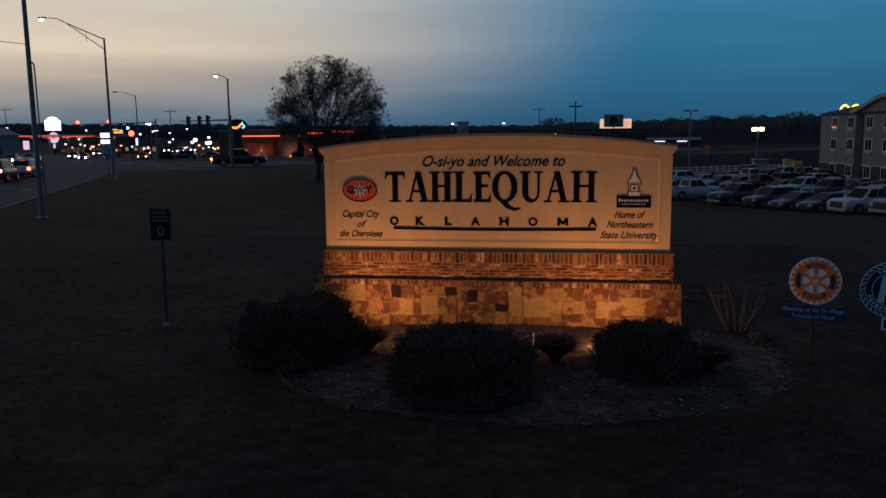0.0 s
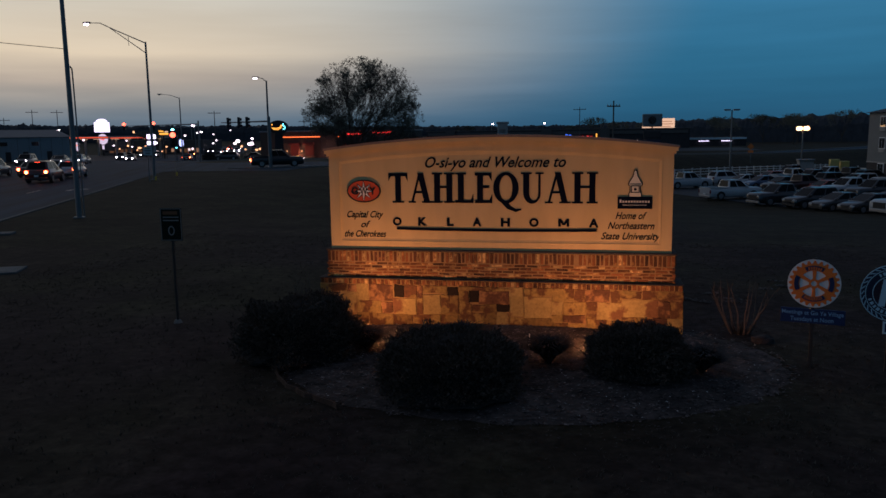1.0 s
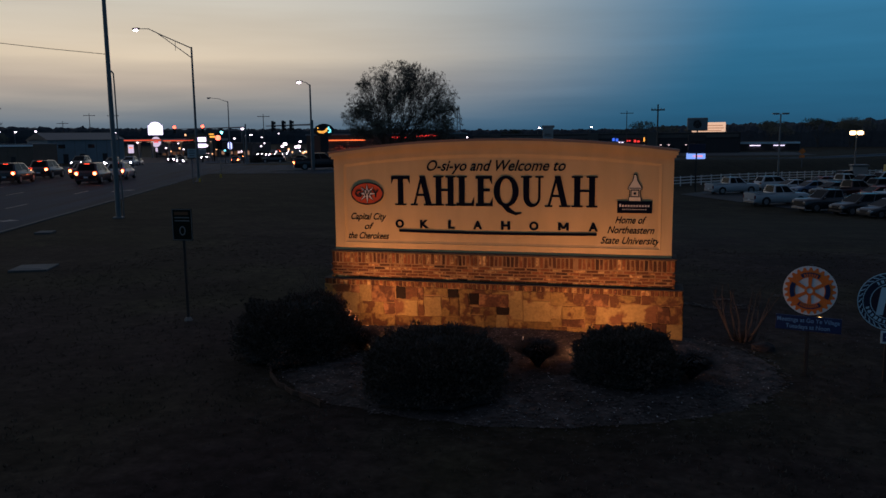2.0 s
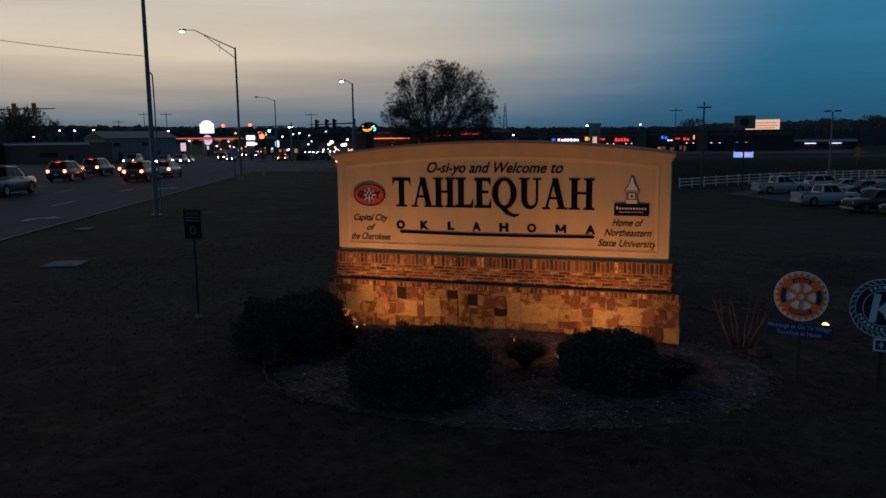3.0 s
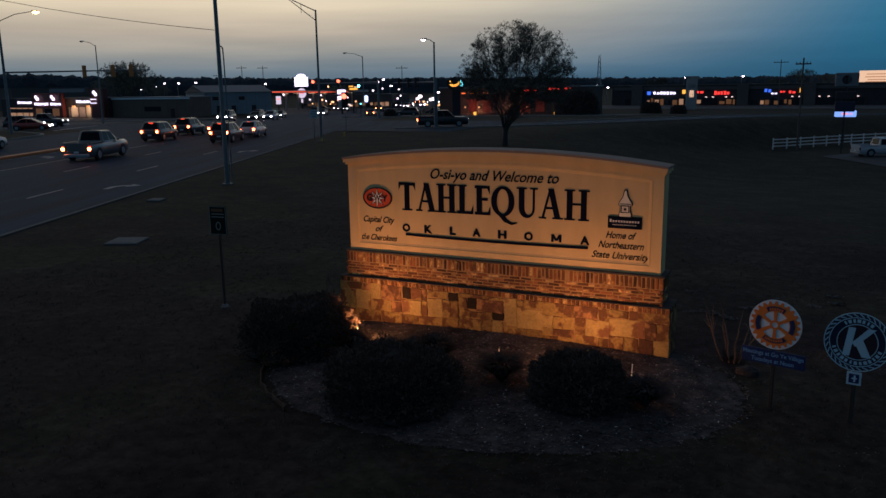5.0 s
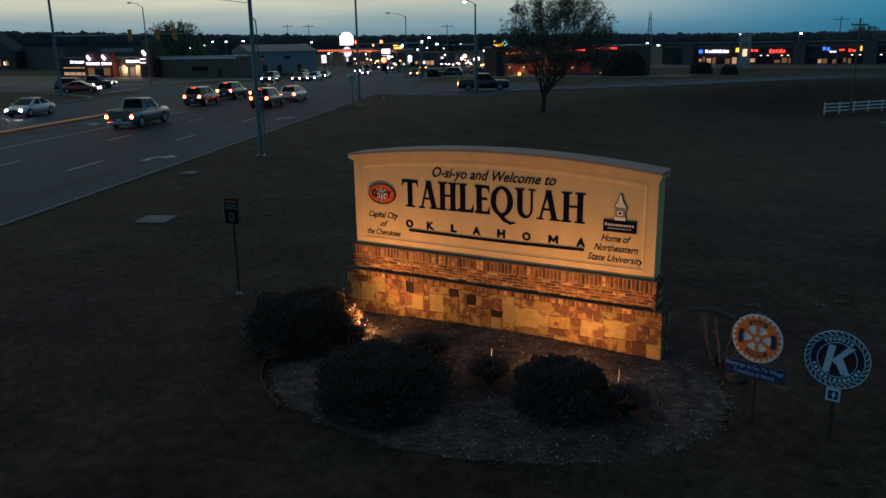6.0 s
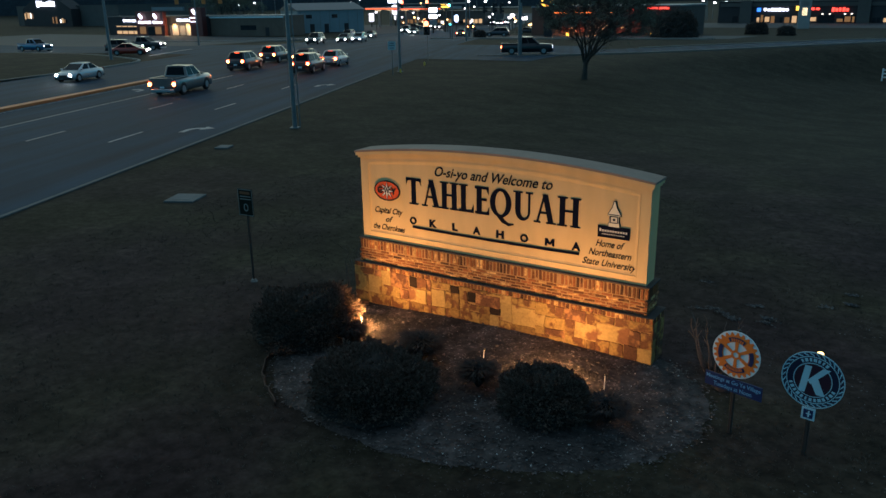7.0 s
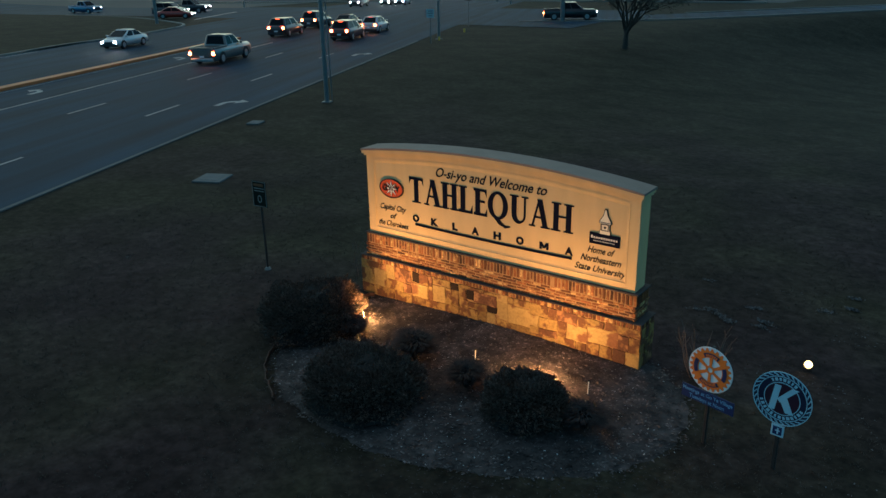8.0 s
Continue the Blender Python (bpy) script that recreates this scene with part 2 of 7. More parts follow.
def weathered(mt, low, high):
    """Faint runs of dirty water down an upright face."""
    nt = mt.node_tree
    nd, ln = nt.nodes, nt.links
    col = nd["Principled BSDF"].inputs["Base Color"]
    src = col.links[0].from_socket
    mp, nz, mr, sc = nd.new("ShaderNodeMapping"), nd.new("ShaderNodeTexNoise"), nd.new("ShaderNodeMapRange"), nd.new("ShaderNodeVectorMath")
    ln.new(nd.new("ShaderNodeNewGeometry").outputs["Position"], mp.inputs[0])
    mp.inputs["Scale"].default_value = (3.4, 3.4, .7)
    nz.inputs["Scale"].default_value, nz.inputs["Detail"].default_value = 1.0, 5
    ln.new(mp.outputs[0], nz.inputs["Vector"])
    ln.new(nz.outputs[0], mr.inputs[0])
    mr.inputs[1].default_value, mr.inputs[2].default_value = .36, .60
    mr.inputs[3].default_value, mr.inputs[4].default_value = low, high
    sc.operation = "SCALE"
    ln.new(src, sc.inputs[0])
    ln.new(mr.outputs[0], sc.inputs["Scale"])
    ln.new(sc.outputs[0], col)


weathered(M_STUCCO, .935, 1.02)
M_CAP = mat("grey_cap_stone", (.27, .20, .155), .8, var=.15, scale=2.5, fine=80, bump=.2)
M_LEDGE = mat("dark_ledge", (.080, .068, .062), .9, var=.3, scale=4, fine=60, bump=.2, spec=.08)
M_BRICK = mat("red_brick", (.190, .069, .017), .85, var=.36, scale=9, fine=55, bump=.35, rand=.6, tint=(.44, .26, .075), patch=(.56, .74), world=True)
M_BRICKMORTAR = mat("brick_mortar", (.33, .20, .085), .95, var=.3, scale=6, fine=90, bump=.3)
M_MORTAR = mat("pale_mortar", (.33, .20, .070), .95, var=.2, scale=6, fine=90, bump=.3)
M_NAVY = mat("navy_letter_paint", (.003, .006, .020), .8, var=.15, scale=5, fine=60, bump=.05, spec=.08)
M_STONES = {
    "pale": mat("pale_sandstone", (.385, .265, .078), .85, var=.34, scale=3.0, fine=22, bump=.5, rand=.12, tint=(.17, .075, .026), patch=(.54, .62), world=True),
    "cream": mat("cream_sandstone", (.335, .215, .052), .85, var=.44, scale=4.4, fine=22, bump=.5, rand=.15, tint=(.115, .048, .014), patch=(.49, .57), world=True),
    "buff": mat("buff_sandstone", (.275, .165, .038), .85, var=.48, scale=5.5, fine=24, bump=.5, rand=.2, tint=(.11, .045, .014), patch=(.45, .55), world=True),
    "rust": mat("rust_sandstone", (.110, .045, .018), .85, var=.45, scale=5.0, fine=26, bump=.5, rand=.22, tint=(.28, .14, .048), patch=(.52, .62), world=True),
    "slate": mat("slate_stone", (.030, .022, .018), .9, var=.3, scale=6, fine=50, bump=.4, rand=.25, spec=.08),
}
M_SEAL_RED = mat("seal_red", (.72, .105, .02), .5, var=.06, scale=5, fine=60, bump=.03)
M_WHITE = mat("white_paint", (.78, .78, .76), .5, var=.06, scale=4, fine=60, bump=.03)
M_BLACK = mat("black_paint", (.014, .014, .016), .5, var=.15, scale=4, fine=60, bump=.03)
M_STEEL = mat("galvanised_steel", (.20, .21, .215), .5, .7, var=.18, scale=3, fine=50, bump=.08)
M_DARKSTEEL = mat("dark_post_steel", (.055, .05, .045), .6, .5, var=.25, scale=4, fine=50, bump=.1)
M_BARK = mat("tree_bark", (.060, .052, .044), .95, var=.3, scale=4, fine=30, bump=.5)
M_LEAF = mat("spring_leaf", (.15, .15, .11), .8, var=.25, scale=2, fine=9, bump=0, rand=.35, island=True, spec=.2)
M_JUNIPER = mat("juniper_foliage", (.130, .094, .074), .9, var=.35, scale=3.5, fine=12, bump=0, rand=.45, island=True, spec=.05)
M_JUNISHADE = mat("juniper_shade", (.022, .019, .017), .95, var=.3, scale=5, fine=25, bump=.4)
M_SPIKE = mat("dark_strap_leaf", (.020, .018, .018), .8, var=.2, scale=3, fine=12, bump=0, rand=.4, island=True)
M_MULCH = mat("bark_mulch", (.058, .045, .041), .95, var=.4, scale=2.2, fine=22, bump=.8)
M_CHIP = mat("mulch_chips", (.086, .068, .062), .85, var=.4, scale=1.5, fine=10, bump=0, rand=.85, island=True)
M_DRY = mat("dry_stem", (.105, .082, .070), .9, var=.3, scale=6, fine=30, bump=.2)
mottled(M_MULCH, ((1.3, .62, 1.3), (5.0, .6, 1.4)))
mottled(M_CHIP, ((1.3, .55, 1.35), (5.0, .55, 1.45)))

# ---- ground ----


def ease(v):
    v = min(max(v, 0.0), 1.0)
    return v * v * (3 - 2 * v)


def land(x, y):
    """Height of the ground: level by the sign and the road, a hollow with the car park beyond, a slow fall far off."""
    d = (x + 25) * .82 - (y - 74) * .57
    return (-3.2 * ease((y - 4) / 58) * ease((x + 24) / 26) * ease((d - 2) / 14) - 1.6 * ease((math.hypot(x, y) - 90) / 90)
            + 8.0 * ease((math.hypot(x, y) - 420) / 600))


def spread(limit, step, near):
    out, v, s = [0.0], 0.0, step
    while v < limit:
        if v > near:
            s *= 1.16
        v += s
        out.append(v)
    return [-a for a in out[:0:-1]] + out


def make_ground():
    xs, ys = spread(2600, 2.0, 130), spread(2600, 2.0, 150)
    vs = [(x - 20, y + 30, land(x - 20, y + 30)) for y in ys for x in xs]
    w = len(xs)
    fs = [(j * w + i, j * w + i + 1, (j + 1) * w + i + 1, (j + 1) * w + i) for j in range(len(ys) - 1) for i in range(w - 1)]
    me = bpy.data.meshes.new("ground")
    me.from_pydata(vs, [], fs)
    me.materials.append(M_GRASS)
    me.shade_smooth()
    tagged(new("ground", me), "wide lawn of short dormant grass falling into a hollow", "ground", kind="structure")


make_ground()

ROAD_U, ROAD_V = Vector((.92, .392)).normalized(), Vector((-.392, .92)).normalized()


def road_xy(s, l):
    p = ROAD_U * s + ROAD_V * l
    return p.x, p.y


def strip(bm, pts, lift, thick=0.0):
    """A band draped on the land through pairs of left and right points; thick gives it a raised body."""
    top = [[bm.verts.new((x, y, land(x, y) + lift + thick)) for x, y in pr] for pr in pts]
    for a, b in zip(top, top[1:]):
        for k in range(len(a) - 1):
            bm.faces.new((a[k], a[k + 1], b[k + 1], b[k]))
    if thick:
        for k, flip in ((0, True), (-1, False)):
            low = [bm.verts.new((r[k].co.x, r[k].co.y, r[k].co.z - thick - 0.1)) for r in top]
            for i in range(len(top) - 1):
                q = (top[i][k], top[i + 1][k], low[i + 1], low[i])
                bm.faces.new(q[::-1] if flip else q)
        for r in (top[0], top[-1]):
            low = [bm.verts.new((v.co.x, v.co.y, v.co.z - thick - 0.1)) for v in r]
            for k in range(len(r) - 1):
                bm.faces.new((r[k], r[k + 1], low[k + 1], low[k]))


def along(s0, s1, l0, l1, step=4.0, cols=1):
    n = max(1, int((l1 - l0) / step))
    return [[road_xy(s0 + (s1 - s0) * c / cols, l0 + (l1 - l0) * k / n) for c in range(cols + 1)] for k in range(n + 1)]


def curve_points(ctrl, n=12):
    """A smooth line through the control points."""
    c = [Vector(p) for p in ctrl]
    c = [c[0] * 2 - c[1]] + c + [c[-1] * 2 - c[-2]]
    out = []
    for i in range(1, len(c) - 2):
        for k in range(n):
            t = k / n
            p0, p1, p2, p3 = c[i - 1], c[i], c[i + 1], c[i + 2]
            out.append(0.5 * (2 * p1 + (p2 - p0) * t + (2 * p0 - 5 * p1 + 4 * p2 - p3) * t * t + (3 * p1 - p0 - 3 * p2 + p3) * t ** 3))
    return out + [c[-2]]


def ribbon(ctrl, a, b, n=12):
    """Pairs of points beside a smooth line, a metres to its right and b metres to its right."""
    ps = curve_points(ctrl, n)
    out = []
    for i, p in enumerate(ps):
        d = (ps[min(i + 1, len(ps) - 1)] - ps[max(i - 1, 0)]).normalized()
        r = Vector((d.y, -d.x))
        out.append([tuple(p + r * (a + (b - a) * k / 3)) for k in range(4)])
    return out


CROSS = [(-38, 65), (-30, 69.5), (-20, 79), (-7, 97), (2, 113), (25, 146), (60, 192), (130, 285), (260, 450)]
CROSS_LEFT = [(-30, 72), (-60, 70), (-90, 67), (-140, 70), (-230, 82), (-400, 110)]

bm = bmesh.new()
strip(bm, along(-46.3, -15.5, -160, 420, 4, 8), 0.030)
solo("road", bm, M_SKYASPHALT, "wide grey asphalt main road with turning lanes", "road", kind="structure")
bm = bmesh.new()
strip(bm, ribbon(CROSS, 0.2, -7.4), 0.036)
solo("road", bm, M_SKYASPHALT, "side road of grey asphalt curving away past the lawn", "road", kind="structure")
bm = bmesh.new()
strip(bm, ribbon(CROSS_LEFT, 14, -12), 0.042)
solo("road", bm, M_SKYASPHALT, "cross street of grey asphalt beyond the junction", "road", kind="structure")
# kerbs and the painted median
bm = bmesh.new()
strip(bm, along(-15.66, -15.48, -160, 54), 0.030, 0.012)
solo("kerb", bm, mat("weathered_kerb", (.088, .100, .104), .85, var=.3, scale=1.2, fine=30, bump=.2), "weathered concrete gutter strip between lawn and road", "kerb", kind="structure")
bm = bmesh.new()
strip(bm, ribbon(CROSS, 0.45, 0.15), 0.0, 0.13)
solo("kerb", bm, M_CONCRETE, "pale concrete kerb along the side road", "kerb", kind="structure")
bm = bmesh.new()
strip(bm, ribbon(CROSS[2:], -7.35, -7.75), 0.0, 0.13)
solo("kerb", bm, M_CONCRETE, "pale concrete kerb on the far side of the side road", "kerb", kind="structure")
bm = bmesh.new()
strip(bm, along(-33.5, -32.8, -160, 55), 0.03, 0.17)
solo("median_kerb", bm, M_KERBPAINT, "raised median kerb painted orange yellow", "kerb", kind="structure")

# ---- the welcome sign ----
SIGN_BACK = 0.43


def arch(x, end, crown, half=3.06):
    """Height of the curved top at x."""
    r = (half * half + (crown - end) ** 2) / (2 * (crown - end))
    return crown - r + math.sqrt(r * r - x * x)


def arch_band(bm, half, lo, hi, y0, y1, n=32):
    """A band that follows the curved top: lo and hi are (height at the ends, height at the crown)."""
    pts = [(-half + 2 * half * k / n) for k in range(n + 1)]
    prev = None
    for x in pts:
        zl, zh = arch(x, *lo), arch(x, *hi)
        cur = [bm.verts.new(p) for p in ((x, y0, zl), (x, y1, zl), (x, y1, zh), (x, y0, zh))]
        if prev:
            for a, b in ((0, 1), (1, 2), (2, 3), (3, 0)):
                bm.faces.new((prev[a], prev[b], cur[b], cur[a]))
        else:
            bm.faces.new(cur)
        prev = cur
    bm.faces.new(prev[::-1])


sign = thing("welcome_sign", pose(0, 0, 0), "arched cream welcome sign on a floodlit brick and stone base", "sign")

bm = bmesh.new()
n = 32
xs = [-3.0 + 6.0 * k / n for k in range(n + 1)]
prism(bm, [(-3.0, 1.415), (3.0, 1.415)] + [(x, arch(x, 3.075, 3.285)) for x in xs[::-1]], 0.03, SIGN_BACK)
body = part("panel", bm, M_STUCCO, sign, "cream stucco panel")
# raised border round the lettered field
bm = bmesh.new()
box(bm, -3.0, -2.825, 0.014, 0.03, 1.415, 3.03)
part("side_border", bm, M_STUCCO, sign)
bm = bmesh.new()
box(bm, 2.825, 3.0, 0.014, 0.03, 1.415, 3.03)
part("side_border", bm, M_STUCCO, sign)
bm = bmesh.new()
box(bm, -2.825, 2.825, 0.013, 0.03, 1.415, 1.545)
part("lower_border", bm, M_STUCCO, sign)
bm = bmesh.new()
arch_band(bm, 3.0, (2.94, 3.15), (3.08, 3.288), 0.013, 0.03)
part("upper_border", bm, M_STUCCO, sign)
# a sloping moulding from the border down to the field
bm = bmesh.new()
n = 32
for side in (-1, 1):
    q = [bm.verts.new(p) for p in ((side * 2.825, .014, 1.545), (side * 2.765, .0295, 1.60), (side * 2.765, .0295, 2.935), (side * 2.825, .014, 2.985))]
    bm.faces.new(q if side < 0 else q[::-1])
bm.faces.new([bm.verts.new(p) for p in ((-2.825, .014, 1.545), (2.825, .014, 1.545), (2.765, .0295, 1.60), (-2.765, .0295, 1.60))])
prev = None
for k in range(n + 1):
    f = -1 + 2 * k / n
    cur = [bm.verts.new((2.825 * f, .014, arch(2.825 * f, 2.955, 3.155))), bm.verts.new((2.765 * f, .0295, arch(2.765 * f, 2.90, 3.095)))]
    if prev:
        bm.faces.new((prev[0], prev[1], cur[1], cur[0]))
    prev = cur
part("moulding", bm, M_STUCCO, sign)
# a raised bead round the field
for side in (-1, 1):
    bm = bmesh.new()
    box(bm, side * 2.815 - .011, side * 2.815 + .011, 0.008, 0.02, 1.535, 2.975, .004)
    part("bead", bm, M_STUCCO, sign)
bm = bmesh.new()
box(bm, -2.80, 2.80, 0.008, 0.02, 1.538, 1.560, .004)
part("bead", bm, M_STUCCO, sign)
bm = bmesh.new()
arch_band(bm, 2.83, (2.968, 3.168), (2.990, 3.190), 0.008, 0.02)
part("bead", bm, M_STUCCO, sign)
bm = bmesh.new()
arch_band(bm, 3.03, (3.072, 3.282), (3.118, 3.325), -0.03, SIGN_BACK + 0.03)
part("cornice", bm, M_STUCCO, sign)
bm = bmesh.new()
arch_band(bm, 3.06, (3.118, 3.325), (3.178, 3.387), -0.062, SIGN_BACK + 0.040)
part("cornice", bm, M_STUCCO, sign)
bm = bmesh.new()
arch_band(bm, 3.078, (3.178, 3.387), (3.218, 3.428), -0.076, SIGN_BACK + 0.045)
bmesh.ops.bevel(bm, geom=[e for e in bm.edges if abs(e.verts[0].co.x - e.verts[1].co.x) > 0.05], offset=0.012, segments=1, affect="EDGES")
part("cap", bm, M_CAP, sign, "grey weathered coping")
# ledges
bm = bmesh.new()
box(bm, -3.09, 3.09, -0.046, SIGN_BACK + 0.10, 1.378, 1.412, 0.008)
part("ledge", bm, M_LEDGE, sign, "dark flashing ledge")
bm = bmesh.new()
box(bm, -3.210, 3.210, -0.112, SIGN_BACK + 0.120, 0.878, 0.893, 0.005)
part("ledge", bm, M_LEDGE, sign, "dark flashing ledge")
bm = bmesh.new()
box(bm, -3.058, 3.058, -0.0225, SIGN_BACK + 0.068, 0.900, 1.375)
part("brick_core", bm, M_BRICKMORTAR, sign)
bm = bmesh.new()
box(bm, -3.188, 3.188, -0.088, SIGN_BACK + 0.088, -0.2, 0.872)
part("stone_core", bm, M_MORTAR, sign)


def glyph(bm, ch, x0, x1, z0, z1):
    """One raised serif capital; strokes differ by a hair in depth so that no two faces share a plane."""
    w, h = x1 - x0, z1 - z0
    st, th, sf, y = 0.102, 0.040, 0.030, 0.032

    def bar(ax, az, bx, bz, f=0.0):
        box(bm, ax, bx, 0.018 + f, y, az, bz)

    def slant(xa, za, xb, zb, t, f):
        prism(bm, [(xa - t / 2, za), (xa + t / 2, za), (xb + t / 2, zb), (xb - t / 2, zb)], 0.018 + f, y)

    def serif(cx, wd, top):
        z = z1 - sf if top else z0
        bar(cx - wd / 2, z, cx + wd / 2, z + sf, 0.003)

    if ch == "T":
        c = (x0 + x1) / 2
        bar(c - st / 2, z0, c + st / 2, z1)
        serif(c, st + 0.11, False)
        bar(x0, z1 - 0.058, x1, z1, 0.004)
        for e, k in ((x0, 1), (x1, -1)):
            prism(bm, [(e, z1 - 0.15), (e + k * 0.045, z1 - 0.05), (e, z1 - 0.05)][::k], 0.024, y)
    elif ch == "A":
        c = (x0 + x1) / 2 - 0.01
        slant(x0 + 0.06, z0, c, z1, th, 0.004)
        slant(x1 - 0.085, z0, c + 0.01, z1, st, 0.0)
        bar(x0 + 0.11, z0 + 0.17, x1 - 0.13, z0 + 0.17 + th, 0.006)
        serif(x0 + 0.06, 0.13, False)
        serif(x1 - 0.085, st + 0.09, False)
    elif ch == "H":
        for cx in (x0 + 0.095, x1 - 0.095):
            bar(cx - st / 2, z0, cx + st / 2, z1)
            serif(cx, st + 0.085, False)
            serif(cx, st + 0.085, True)
        bar(x0 + 0.1, z0 + h * .49, x1 - 0.1, z0 + h * .49 + th, 0.006)
    elif ch == "L":
        cx = x0 + 0.1
        bar(cx - st / 2, z0, cx + st / 2, z1)
        serif(cx, st + 0.085, True)
        bar(x0, z0, x1, z0 + 0.052, 0.004)
        prism(bm, [(x1 - 0.05, z0 + 0.05), (x1, z0 + 0.05), (x1, z0 + 0.17)], 0.024, y)
    elif ch == "E":
        cx = x0 + 0.09
        bar(cx - st / 2, z0, cx + st / 2, z1)
        bar(x0, z0, x1, z0 + 0.052, 0.004)
        bar(x0, z1 - 0.052, x1 - 0.01, z1, 0.004)
        bar(cx, z0 + h * .49, x1 - 0.05, z0 + h * .49 + 0.05, 0.006)
        prism(bm, [(x1 - 0.05, z0 + 0.05), (x1, z0 + 0.05), (x1, z0 + 0.16)], 0.024, y)
        prism(bm, [(x1 - 0.06, z1 - 0.05), (x1 - 0.01, z1 - 0.15), (x1 - 0.01, z1 - 0.05)], 0.024, y)
    elif ch == "Q":
        ring(bm, w / 2, h / 2 + 0.008, w / 2 - 0.105, h / 2 - 0.045, 0.018, y, n=36, cx=(x0 + x1) / 2, cz=(z0 + z1) / 2)
        c = (x0 + x1) / 2
        prism(bm, [(c - 0.09, z0 + 0.02), (c + 0.02, z0 - 0.10), (c + 0.17, z0 - 0.155), (c + 0.27, z0 - 0.12), (c + 0.27, z0 - 0.095),
                   (c + 0.17, z0 - 0.10), (c + 0.09, z0 - 0.05), (c + 0.03, z0 + 0.02)], 0.021, y)
    elif ch == "U":
        lx, rx, zb = x0 + 0.095, x1 - 0.07, z0 + 0.17
        bar(lx - st / 2, zb, lx + st / 2, z1)
        bar(rx - th / 2, zb, rx + th / 2, z1, 0.004)
        serif(lx, st + 0.085, True)
        serif(rx, 0.14, True)
        # the bowl, heavy on one side and light on the other
        xl, xr = lx - st / 2, rx + th / 2
        turn = [math.pi * (1 + k / 18) for k in range(19)]
        bowl = [((xl + xr) / 2 + (xr - xl) / 2 * math.cos(a), zb + .178 * math.sin(a)) for a in turn]
        hollow = [((xl + st + xr - th) / 2 + (xr - th - xl - st) / 2 * math.cos(a), zb + .118 * math.sin(a)) for a in turn]
        for k in range(18):
            prism(bm, [bowl[k], bowl[k + 1], hollow[k + 1], hollow[k]], 0.0205, y)
    elif ch == "M":
        for e in (x0 + .022, x1 - .022):
            bar(e - .022, z0, e + .022, z1)
        c = (x0 + x1) / 2
        slant(c, z0 + h * .18, x0 + .024, z1, .046, .002)
        slant(c, z0 + h * .18, x1 - .024, z1, .046, .003)


for ch, a, b in zip("TAHLEQUAH", (-1.899, -1.528, -1.108, -0.688, -0.336, -0.014, 0.465, 0.885, 1.335), (-1.548, -1.108, -0.698, -0.365, -0.033, 0.426, 0.856, 1.305, 1.774)):
    bm = bmesh.new()
    glyph(bm, ch, a, b, 2.246, 2.776)
    part("raised_letter", bm, M_NAVY, sign)


def lettering(name, body, x0, x1, z0, cap, parent, material, front, back, shear=0.0, bold=0.0, label=""):
    """A line of lettering fitted between x0 and x1 on the baseline z0, with capitals cap high."""
    cu = bpy.data.curves.new(name, "FONT")
    cu.body, cu.size, cu.shear, cu.offset, cu.resolution_u = body, 1.0, shear, bold, 4
    cu.extrude = 0.02
    tmp = bpy.data.objects.new(name, cu)
    scene.collection.objects.link(tmp)
    me = bpy.data.meshes.new_from_object(tmp.evaluated_get(bpy.context.evaluated_depsgraph_get()))
    bpy.data.objects.remove(tmp)
    co = np.empty(len(me.vertices) * 3)
    me.vertices.foreach_get("co", co)
    co = co.reshape(-1, 3)
    lo, hi = co[:, 0].min(), co[:, 0].max()
    out = np.empty_like(co)
    out[:, 0] = x0 + (co[:, 0] - lo) / (hi - lo) * (x1 - x0)
    out[:, 2] = z0 + co[:, 1] * cap / 0.70
    out[:, 1] = np.where(co[:, 2] > 0, front, back)
    me.vertices.foreach_set("co", out.ravel())
    me.update()
    me.materials.clear()
    me.materials.append(material)
    ob = new(name, me)
    ob.parent = parent
    if label:
        ob["label"] = label
    return ob


lettering("greeting_line", "O-si-yo and Welcome to", -1.225, 1.235, 2.868, 0.185, sign, M_NAVY, 0.022, 0.032, 0.36, 0.010)
for ch, cx in zip("OKLAHOMA", (-1.752, -1.286, -.783, -.305, .197, .694, 1.204, 1.709)):
    if ch == "M":
        bm = bmesh.new()
        glyph(bm, ch, cx - .092, cx + .092, 1.845, 1.98)
        part("raised_letter", bm, M_NAVY, sign)
        continue
    half = 0.060 if ch == "L" else 0.080
    lettering("raised_letter", ch, cx - half, cx + half, 1.845, 0.135, sign, M_NAVY, 0.018, 0.032, 0.0, 0.046)
bm = bmesh.new()
sweep = [-1.76 + 3.53 * k / 24 for k in range(25)]
prism(bm, [(x, 1.746 + 0.018 * (x / 1.77) ** 2) for x in sweep] + [(x, 1.792 + 0.018 * (x / 1.77) ** 2) for x in sweep[::-1]], 0.010, 0.032)
part("underline", bm, M_NAVY, sign)
for body, a, b, z in (("Capital City", -2.69, -2.005, 1.978), ("of", -2.43, -2.25, 1.800), ("the Cherokees", -2.745, -1.96, 1.625),
                      ("Home of", 2.07, 2.585, 1.985), ("Northeastern", 1.945, 2.715, 1.815), ("State University", 1.835, 2.815, 1.635)):
    lettering("script_line", body, a, b, z, 0.118, sign, M_NAVY, 0.024, 0.032, 0.38, 0.014)

